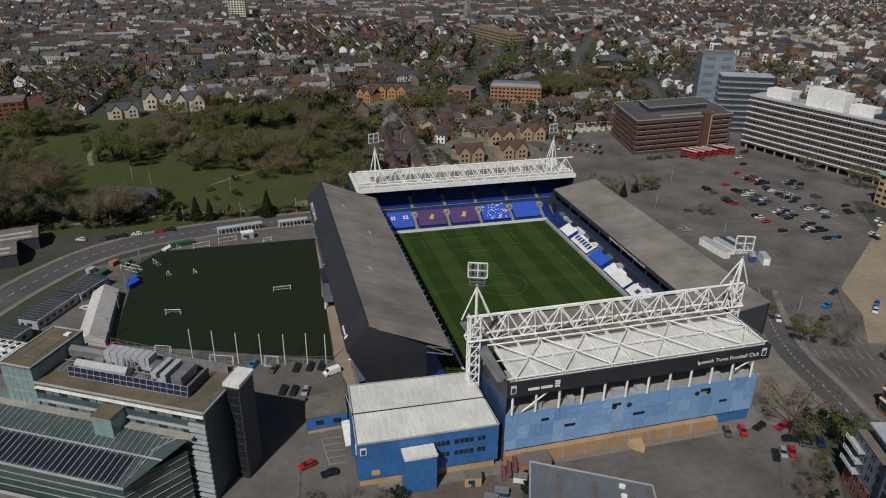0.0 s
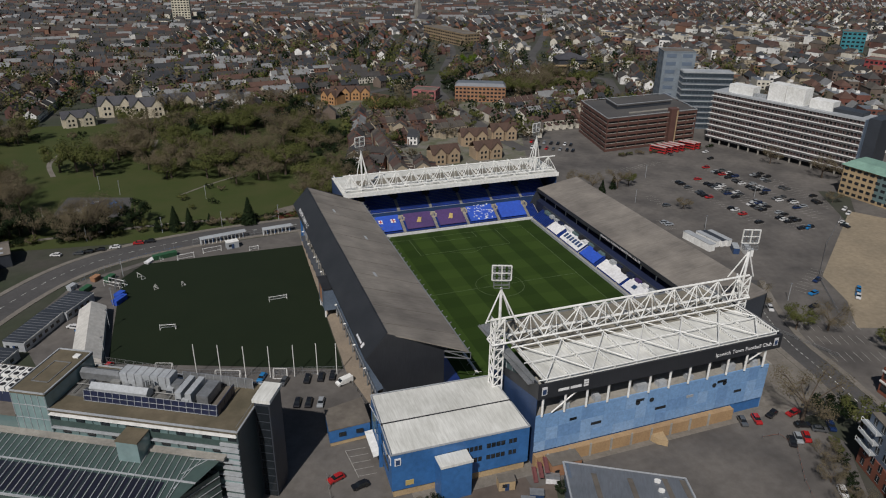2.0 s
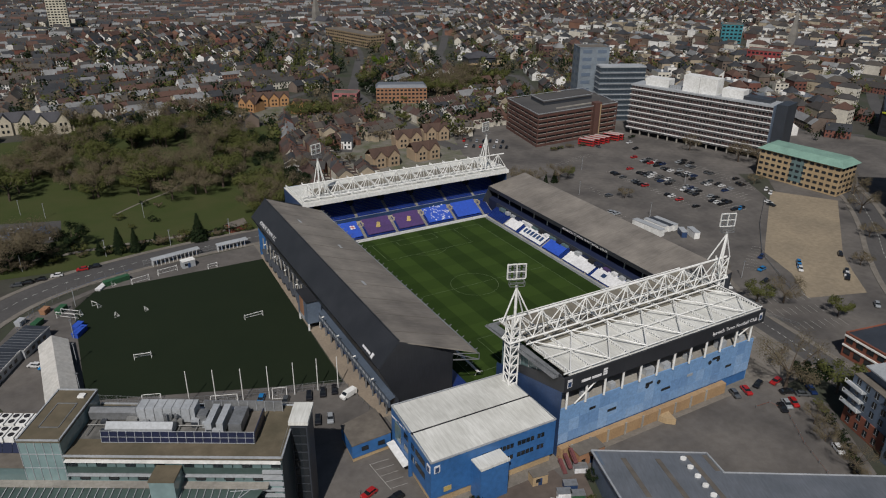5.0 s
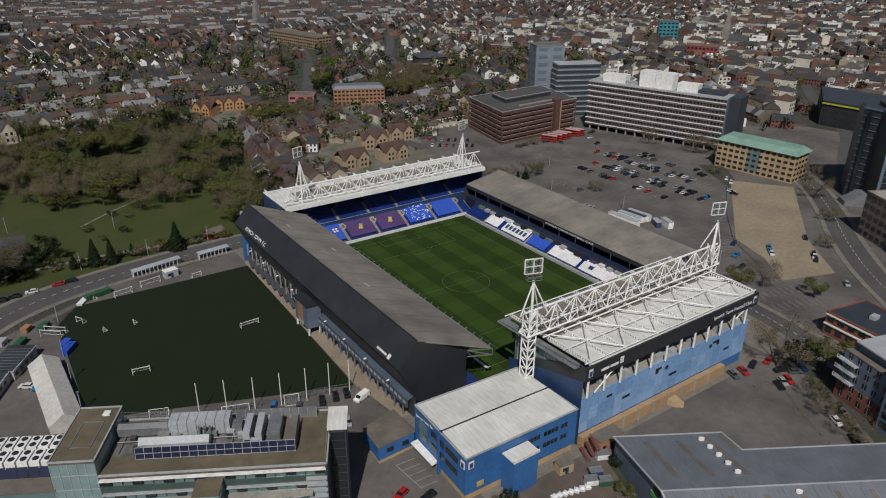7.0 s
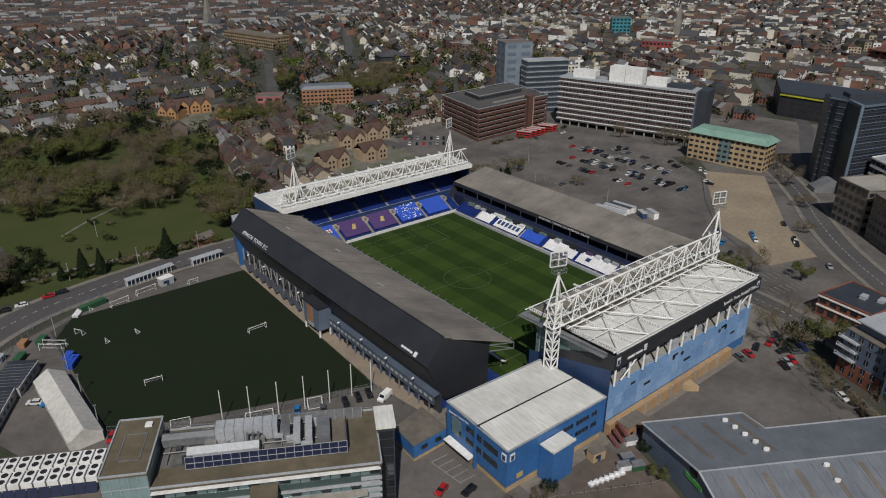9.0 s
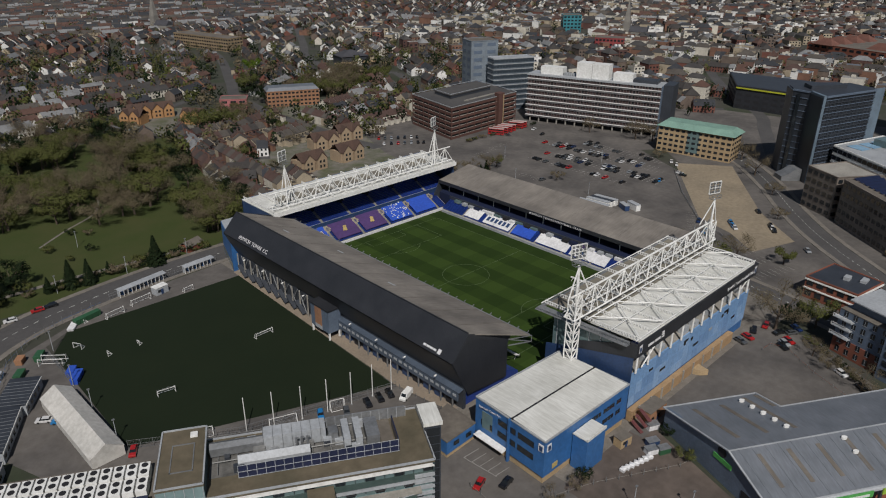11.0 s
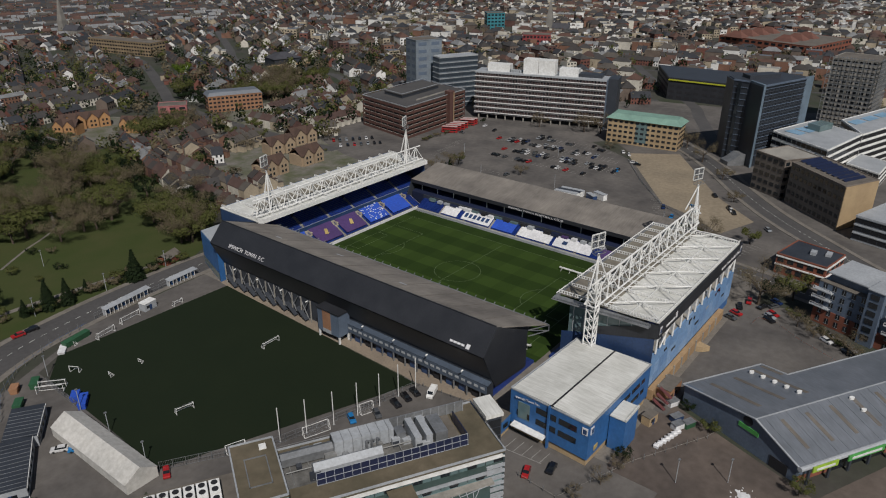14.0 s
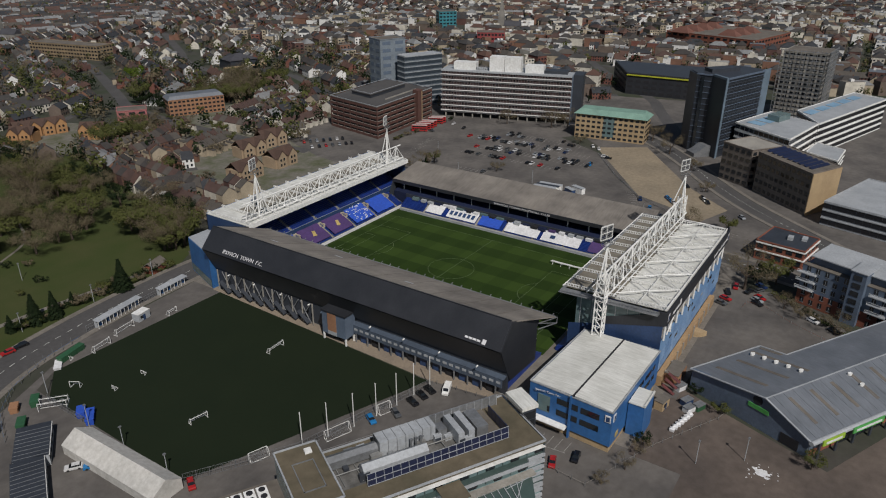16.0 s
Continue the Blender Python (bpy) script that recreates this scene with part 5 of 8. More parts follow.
parking_block()
RIBBON2 = glass_mat("blue_grey_glass", (0.05, 0.065, 0.08), 0.2)
t = block("grey_tower", "grey-blue clad office tower with a stair shaft", [(209, 198), (229, 189.5), (236, 206), (216, 214)], 48.5, mat("grey_blue_panel", (0.22, 0.26, 0.30), rough=0.5), FELT, 9, 8.5, window=SLATEBLUE)
block("grey_tower_wing", "lower grey office wing with banded windows", [(212, 178), (242, 165), (246.5, 175), (216.5, 188)], 38, mat("blue_grey_panel", (0.15, 0.18, 0.21), rough=0.5), CLAD, 10, 2.2, window=RIBBON2, band=CLAD, fill=0.95)
t = block("green_roofed_block", "buff brick block with a pale green copper roof", [(210, 40), (216, -4), (232, -2), (226, 42)], 15.5, BUFF, FELT, 5, 3.4)
COPPER = mat("green_copper_roof", (0.22, 0.37, 0.30), (0.17, 0.29, 0.24), rough=0.7)
part("copper_roof", Geo().prism([(208.6, 41), (214.8, -5.4), (233.4, -3.4), (227.4, 43.4)], 15.6, 18.4, [(213, 38), (218.6, -1.5), (229.6, 0.5), (223.6, 40)]), COPPER, t, "pale green copper roof")
part("atrium_glass", Geo().prism([(212.4, 22), (213.3, 15), (213.9, 15), (213, 22)], 2, 15), GLASSG, t)


def glass_tower():
    t = thing("glass_tower", "dark blue-grey glazed office tower with pale end fins", "building")
    H = 45.6
    P = [(221, -29.5), (220.3, -38.4), (211, -48.2), (259, -62.5), (266, -44), (232, -22)]
    part("body", Geo().prism(P, 0, H), mat("tower_blue_black_panel", (0.035, 0.042, 0.055), rough=0.4), t)
    c = Vector((235, -42))
    part("roof", Geo().prism([tuple(Vector(p).lerp(c, 0.06)) for p in P], H, H + 0.4), DARKCLAD, t)
    PALEB = mat("pale_blue_cladding", (0.17, 0.23, 0.29), rough=0.4)
    part("fin", Geo().prism([(220.2, -38.8), (210.8, -48.7), (212.8, -49.3), (221.6, -39)], 0, H + 1.2), PALEB, t, "pale blue glazed fin")
    part("fin", Geo().prism([(252, -60.7), (259.4, -63), (259.4, -62.4), (252, -60.1)], 0, H + 1.2), PALEB, t, "pale blue glazed fin")
    part("roof_edge", Geo().bar((212.8, -49.2, H + 0.5), (252, -60.9, H + 0.5), 0.9), SLATEBLUE, t)
    part("roof_edge", Geo().bar((221, -29.4, H + 0.4), (220.2, -38.5, H + 0.4), 0.8), SLATEBLUE, t)
    a, b = Vector((213, -49.1)), Vector((252, -60.8))
    for k in range(12):
        z = 5 + k * 3.4
        part("louvre_band", Geo().bar((*a, z), (*b, z), 0.42), DARKCLAD, t)
        part("louvre_band", Geo().bar((*a, z + 1.7), (*b, z + 1.7), 0.3), SLATEBLUE, t)
        part("floor_line", Geo().bar((220.8, -29.6, z), (220.1, -38.2, z), 0.3), SLATEBLUE, t)
    for k in range(14):
        p = a.lerp(b, (k + 0.5) / 14)
        part("mullion", Geo().bar((p.x, p.y, 4), (p.x, p.y, H - 1.5), 0.2), DARKCLAD, t)
    part("glass_strip", Geo().bar((220.5, -33.2, 3), (220.5, -33.2, H - 1), 1.6), GLASS, t)
    part("plant_house", Geo().prism([(228, -36), (246, -48), (250, -42), (234, -30)], H + 0.4, H + 2.4), DARKCLAD, t)
    part("entrance_curve", Geo().section([(0, 0), (0, 3.5), (4, 5.4), (9, 9.5), (15, 9), (18, 5), (18, 0)], 0, 10, "y"), STEEL, t, "curved grey entrance canopy").matrix_basis = pose(206, -38, 0, 0, 0, -42) @ Matrix.Diagonal((0.8, 0.8, 0.7, 1))


glass_tower()
t = block("black_block", "black clad building with yellow roof edge", [(358, 60), (362, 8), (420, 6), (410, 90)], 17, BLACKCLAD, DARKCLAD, 4, 6, parapet=0, window=DARK)
YEL = mat("yellow_green_trim", (0.50, 0.52, 0.03), rough=0.6)
part("roof_edge", Geo().bar((357.5, 60, 15.5), (361.5, 8, 15.5), 0.9).bar((361.5, 8, 17), (420, 6, 17), 0.9), YEL, t, "yellow roof edge")
RIBBON = glass_mat("dark_ribbon_glass", (0.012, 0.014, 0.02), 0.2)
SKYROOF = mat("pale_blue_membrane", (0.25, 0.42, 0.58), (0.19, 0.33, 0.47), rough=0.5)
t = block("white_offices", "white hospital-like office with dark ribbon windows", [(223, -55.1), (199.6, -88), (245.7, -95.8), (263.5, -67)], 20, WHITE, CLAD, 5, 3.4, window=RIBBON, band=WHITE, fill=0.9)
for k in range(3):
    part("roof_panel", Geo().slab((226 + 9 * k, -60 - 3 * k, 20.35), (233 + 9 * k, -63 - 3 * k, 20.35), (229 + 9 * k, -71 - 3 * k, 20.35), (222 + 9 * k, -69 - 3 * k, 20.35), 0.12), SKYROOF, t, "pale blue membrane roof")
part("plant_house", Geo().prism([(236, -76), (249, -80), (252, -73), (239, -69)], 20.2, 23.6), GLASSG, t, "glazed roof plant house")
t = block("white_offices_wing", "long white office wing with grids of windows", [(276, -80), (246.2, -96.2), (345, -124.6), (357, -104)], 20, WHITE, CLAD, 5, 3.0, window=RIBBON, band=WHITE, fill=0.9)
for k in range(5):
    part("roof_panel", Geo().slab((268 + 15 * k, -89 - 4.4 * k, 20.35), (280 + 15 * k, -92.5 - 4.4 * k, 20.35), (284 + 15 * k, -87 - 4.4 * k, 20.35), (272 + 15 * k, -83.5 - 4.4 * k, 20.35), 0.12), SKYROOF, t, "pale blue membrane roof")
block("white_offices_step", "stepped white terrace block", [(222, -95), (212, -112), (238, -113), (246, -97.5)], 9, WHITE, CLAD, 3, 3.2, window=RIBBON, band=WHITE, fill=0.9)
t = block("brown_offices", "brown-grey office block with a gold end wall", [(164, -79.5), (140, -107.5), (160, -117.2), (184, -90)], 20.5, mat("brown_panel", (0.23, 0.195, 0.165), rough=0.7), FELT, 5, 3.2)
part("end_panel", Geo().prism([(139.8, -107.9), (159.8, -117.6), (159.9, -117.3), (139.9, -107.6)], 0, 20.4), BUFF, t, "tan end wall")
for k in range(9):
    c = Vector((147, -106)).lerp(Vector((166, -84)), k / 8)
    part("roof_solar", Geo().slab((c.x, c.y, 20.8), (c.x + 13, c.y - 6.2, 20.8), (c.x + 14.2, c.y - 4.6, 21.4), (c.x + 1.2, c.y + 1.6, 21.4), 0.1), SOLAR, t)
block("brown_offices_wing", "brown-grey office wing behind the main block", [(176, -59.5), (166.6, -76), (184, -88), (196, -70)], 20, bpy.data.materials["brown_panel"], CONC, 5, 3.2)
block("grey_ribbon_offices", "grey office with dark ribbon windows", [(133, -115), (126, -142), (172, -158), (180, -129)], 11, CLAD, CLAD, 3, 3.2, window=RIBBON, band=CLAD, fill=0.97)
t = block("scaffolded_tower", "tower block wrapped in grey scaffolding", [(344, -56), (342, -84), (372, -86), (374, -58)], 46, CONC, FELT, 14, 4)
sc = Geo()
for k in range(16):
    z = 2 + k * 3.0
    sc.bar((342.5, -54.5, z), (340.5, -85.5, z), 0.35).bar((340.5, -85.5, z), (373, -87.5, z), 0.35)
for k in range(13):
    p, q = Vector((342.5, -54.5)).lerp(Vector((340.5, -85.5)), k / 12), Vector((340.5, -85.5)).lerp(Vector((373, -87.5)), k / 12)
    sc.bar((*p, 0), (*p, 48), 0.3).bar((*q, 0), (*q, 48), 0.3)
tagged(part("scaffold", sc, STEEL, t, "grey steel scaffold"), kind="stuff")
t = block("red_brick_flats", "long red brick block with a grey mansard roof", [(95, 300), (131, 284), (137, 298), (101, 314)], 11.5, BRICK, FELT, 4, 3.0)
part("mansard", Geo().prism([(94.6, 300), (131.2, 283.6), (137.4, 298.2), (100.8, 314.4)], 11.7, 14.2, [(97.5, 301), (130, 286.5), (134.5, 297), (102, 311.5)]), METALROOF, t)
block("pink_shop", "low pink rendered shop", [(65, 317), (81, 306), (89, 318), (73, 329)], 7.5, mat("pink_render", (0.42, 0.15, 0.15), rough=0.8), FELT, 2, 5)
block("white_high_rise", "pale cream tower block far away", [(-108, 900), (-84, 896), (-82, 920), (-106, 924)], 40, mat("cream_render", (0.62, 0.58, 0.46), rough=0.8), FELT, 12, 4)
block("brown_flats", "dark brown brick flats", [(-290, 298), (-236, 310), (-240, 334), (-292, 322)], 12, REDBRICK, FELT, 4, 4)
block("teal_block", "teal glass clad block in town", [(620, 420), (640, 405), (655, 420), (636, 436)], 22, mat("teal_panel", (0.05, 0.25, 0.30), rough=0.5), FELT, 5, 5)
t = block("long_mall", "long brown brick mall under red hipped roofs", [(690, 130), (660, 20), (760, 0), (800, 120)], 11, REDBRICK, FELT, 2, 8)
for i in range(7):
    part("hipped_roof", Geo().hip(-12, -8, 12, 8, 0, 7), mat("red_tile", (0.17, 0.075, 0.055), rough=0.9) if i == 0 else bpy.data.materials["red_tile"], t).matrix_basis = pose(690 + (i % 4) * 22, 110 - (i % 4) * 6 - (i // 4) * 55, 11, 0, 0, 75)


def flats():
    t = thing("navy_flats", "navy-grey clad flats over a red brick base with balconies", "building", frame_at((46.3, -118.2), (38.3, -141.5)))
    # local x runs along the facade, the yard lies on its -y side
    L = 46
    part("brick_base", Geo().box(0, 0, 0, L, 15, 5.6), REDBRICK, t)
    part("upper_wall", Geo().box(0, 0.3, 5.6, L, 15, 15), SLATEBLUE, t)
    part("penthouse", Geo().box(2, 3, 15, L, 15, 18.4), SLATEBLUE, t)
    part("roof", Geo().slab((1.5, 1.6, 18.5), (L, 1.6, 18.5), (L, 15.5, 19.3), (1.5, 15.5, 19.3), 0.4), CLAD, t, "pale curved metal roof")
    part("terrace_roof", Geo().box(0, 0.2, 15, L, 3, 15.25), FELT, t)
    part("stair_bay", Geo().box(16.5, -1.6, 0, 21.5, 3, 19.5), SLATEBLUE, t)
    part("stair_cap", Geo().slab((16.2, -1.9, 19.6), (21.8, -1.9, 19.6), (21.8, 8, 20.4), (16.2, 8, 20.4), 0.3), CLAD, t)
    for f in range(5):
        z = 1.0 + f * 3.0
        for i in range(14):
            x = 1.6 + i * 3.2
            if 15 < x < 22:
                continue
            y = 0.0 if z < 5 else 0.3
            w = part("window", Geo().box(x, y - 0.08, z, x + 1.3, y + 0.05, z + 1.8), GLASS, t)
            part("window_frame", Geo().box(x - 0.08, y - 0.1, z - 0.1, x + 1.38, y - 0.02, z).box(x + 0.6, y - 0.1, z, x + 0.7, y - 0.02, z + 1.8), CLAD, w)
    for f in range(3):
        z = 6.2 + f * 3.0
        for x in (0, 24, 33):
            b = part("balcony", Geo().box(x - 0.8, -1.3, z, x + 5.5, 0.3, z + 0.25), CLAD, t)
            part("balcony_rail", Geo().bar((x - 0.8, -1.3, z + 1.2), (x + 5.5, -1.3, z + 1.2), 0.1).bar((x - 0.8, -1.3, z), (x - 0.8, -1.3, z + 1.2), 0.1).bar((x + 5.5, -1.3, z), (x + 5.5, -1.3, z + 1.2), 0.1), WHITE, b)
    for k in range(6):
        part("bay_window", Geo().box(17.6, -1.75, 2 + k * 2.9, 20.2, -1.55, 3.8 + k * 2.9), GLASS, t)


flats()
t = block("brick_depot", "two-storey red brick building with white bands", [(77.5, -97.7), (75, -116), (92, -119), (96, -101)], 8.0, REDBRICK, DARKCLAD, 2, 3.6)
for z in (4.0, 7.4):
    part("string_course", Geo().bar((77.3, -97.6, z), (74.8, -116.1, z), 0.5).bar((74.8, -116.1, z), (92.1, -119.2, z), 0.5), WHITE, t, "white string course")
part("roof_unit", Geo().box(84, -110, 8.0, 87, -108, 9.4).box(86, -115, 8.0, 90, -113, 9.0), CLAD, t)


# ---- houses ----
def gabled_house(m, w=17, label="tan brick house with twin red-tiled gables", wall=None, roof=None):
    t = thing("gabled_house", label, "house", m, group="gabled houses")
    wall, roof = wall or TAN, roof or TILE
    part("wall", Geo().box(0, 0, 0, w, 10, 6.2), wall, t)
    g = Geo()
    g.gable(0, 0, w, 10, 6.2, 10.2)
    part("roof", g, roof, t)
    for k in range(2):
        x = w * (0.25 + 0.5 * k)
        part("gable_bay", Geo().section([(x - 3.4, 0), (x - 3.4, 6.3), (x, 9.8), (x + 3.4, 6.3), (x + 3.4, 0)], -1.6, 3, "y"), wall, t)
        part("gable_roof", Geo().slab((x - 3.8, -2, 6.0), (x, -2, 10.05), (x, 5, 10.05), (x - 3.8, 5, 6.0), 0.18).slab((x + 3.8, -2, 6.0), (x, -2, 10.05), (x, 5, 10.05), (x + 3.8, 5, 6.0), 0.18), roof, t)
        for z in (1.2, 4.0):
            for dx in (-1.8, 0.6):
                part("window", Geo().box(x + dx, -1.68, z, x + dx + 1.2, -1.58, z + 1.4), GLASS, t)
    return t


TAN = mat("tan_brick", (0.40, 0.30, 0.20), (0.33, 0.245, 0.16), fine=2.2, rough=0.9)
TILE = mat("brown_red_tiles", (0.088, 0.052, 0.038), (0.066, 0.04, 0.031), fine=1.2, rough=0.9)
first = gabled_house(pose(24.5, 149, 0, 0, 0, 2))
for x, y, r in ((51.5, 150, 2), (54, 180, -8), (77, 186, -8)):
    copy_thing(first, pose(x, y, 0, 0, 0, r))
ORANGE = mat("orange_house_brick", (0.45, 0.25, 0.11), (0.37, 0.20, 0.09), fine=2.2, rough=0.9)
h = gabled_house(pose(-5, 325, 0, 0, 0, -55), 15, "orange brick houses with brown tiled gables", ORANGE)
for x, y, r in ((26, 299, -52), (3, 331, -14), (18, 327, -14)):
    copy_thing(h, pose(x, y, 0, 0, 0, r))
CREAM = mat("cream_render_wall", (0.58, 0.52, 0.40), rough=0.85)
SLATE = mat("dark_slate_roof", (0.065, 0.065, 0.075), fine=1.2, rough=0.8)
h = gabled_house(pose(-182, 297, 0, 0, 0, 12), 21, "cream rendered flats with dark slate gables", CREAM, SLATE)
for x, y, r in ((-162, 322, -4), (-141, 311, 0), (-121, 318, 4)):
    copy_thing(h, pose(x, y, 0, 0, 0, r) @ Matrix.Diagonal((1.15, 1, 1.35, 1)))


def church(x, y):
    t = thing("church", "grey stone church with a tall spire", "church", pose(x, y, 0, 0, 0, 20))
    STONE = mat("grey_stone", (0.26, 0.245, 0.22), rough=0.9)
    part("nave", Geo().box(-6, -22, 0, 6, 0, 9), STONE, t)
    part("nave_roof", Geo().add([(-6.4, -22, 9), (6.4, -22, 9), (6.4, 0, 9), (-6.4, 0, 9), (0, -22, 15), (0, 0, 15)], [(0, 3, 5, 4), (1, 4, 5, 2), (0, 4, 1), (3, 2, 5)]), SLATE, t)
    part("tower", Geo().box(-4, 0, 0, 4, 8, 20), STONE, t)
    part("spire", Geo().prism([(-3.8, 0.2), (3.8, 0.2), (3.8, 7.8), (-3.8, 7.8)], 20, 48, [(-0.1, 3.9), (0.1, 3.9), (0.1, 4.1), (-0.1, 4.1)]), STONE, t)


church(224, 783)
church(640, 330)
block("brown_school", "long tan brick school with a flat roof", [(186, 652), (206, 562), (226, 566), (206, 657)], 14, mat("tan_school_brick", (0.30, 0.22, 0.13), rough=0.9), FELT, 4, 4)
block("red_low_block", "red panelled low block in town", [(520, 300), (536, 272), (556, 284), (540, 312)], 14, mat("red_panel", (0.30, 0.05, 0.05), rough=0.7), FELT, 3, 4)
t = thing("round_hall", "dark slate hall with a ribbed timber roof edge", "building", pose(260, 414, 0, 0, 0, -15))
part("hall_body", Geo().box(-14, -12, 0, 14, 12, 9), DARKCLAD, t)
part("hall_roof", Geo().hip(-15, -13, 15, 13, 9, 14), SLATE, t)
part("hall_edge", Geo().box(-22, -16, 3, 22, -12, 4), BUFF, t)


# ---- the town ----
rt = random.Random(11)
WM = [mat("wall_%s" % n, c, fine=1.6, rough=0.9) for n, c in zip(("red", "rust", "maroon", "buff", "cream", "brown", "white"), WALLS)]
RM = [mat("roof_%s" % n, c, fine=0.9, rough=0.88, bump=0.25) for n, c in zip(("red", "brown", "orange", "slate", "tan", "umber", "grey"), ROOFS)]
FLATR = [FELT, mat("pale_flat_roof", (0.34, 0.33, 0.31), rough=0.9), METALROOF]
TOWN_MATS = WM + RM + FLATR + [GLASS, CHIM]
S_ROOF, S_FLAT, S_WIN, S_CHIM = 7, 14, 17, 18

PARK_POLY = [(-58, 88), (-44, 100), (-20, 110), (-22, 180), (-6, 262), (-60, 292), (-240, 290), (-600, 330), (-700, 120), (-190, 88)]
CORE = [(-900, -900), (-900, 90), (-40, 90), (-24, 106), (-10, 140), (20, 142), (80, 142), (92, 170), (130, 200), (215, 200), (225, 145), (300, 145), (300, 60), (345, 60), (430, 100), (430, -130), (420, -900)]
SPOTS = [(228, 192, 32), (116, 299, 26), (12, 318, 32), (32, 296, 18), (34, 154, 20), (60, 154, 22), (66, 186, 26), (77, 317, 18), (-150, 302, 48), (-264, 315, 40), (-95, 910, 26), (637, 420, 26), (730, 70, 75)]
AVENUES = [smooth_line(p) for p in ([(88, 160), (85.5, 185), (86, 228), (87, 280), (92, 320), (99, 357), (125, 412), (184, 545), (205, 640)],
                                     [(262, 345), (242, 383), (232, 418), (252, 482), (292, 545), (370, 675), (620, 1095), (690, 1210)],
                                     [(228, -27), (310, 15), (353, 38), (440, 110), (560, 190)],
                                     [(20, 215), (48, 222), (66, 240), (86, 245)], [(152, 190), (196, 215), (240, 300), (262, 345)])]
for i, av in enumerate(AVENUES):
    setting("avenue_%d" % (i + 1), strip(av, 9, -0.002 - 0.001 * i), ASPHALT, "grey asphalt town road", "road")


def free(x, y, r=6):
    if inside(x, y, PARK_POLY) or inside(x, y, CORE):
        return False
    if any((x - a) ** 2 + (y - b) ** 2 < (c + r) ** 2 for a, b, c in SPOTS):
        return False
    return all((x - p[0]) ** 2 + (y - p[1]) ** 2 > (r + 5) ** 2 for av in AVENUES for p in av)


def in_view(x, y):
    b = math.degrees(math.atan2(x + 150, y + 190))
    return -27 < b < 97


SEEDS = []
for k in range(64):
    b, d = radians(rt.uniform(-30, 98)), 380 + 1500 * rt.random() ** 0.8
    SEEDS.append((-150 + d * math.sin(b), -190 + d * math.cos(b), rt.uniform(0, math.pi), rt.random()))
SEEDS += [(60, 225, 0.2, 0.3), (20, 250, 1.3, 0.3), (150, 240, 0.1, 0.2), (-200, 380, 1.45, 0.4), (-60, 420, 0.15, 0.5), (150, 560, 1.2, 0.6)]


def centre(x, y):
    """How much of the district is town centre: large blocks and flat roofs."""
    return x > 330 and y < 620 and x - 0.25 * y > 250


town, streets = Geo(), Geo()
garden_trees = []


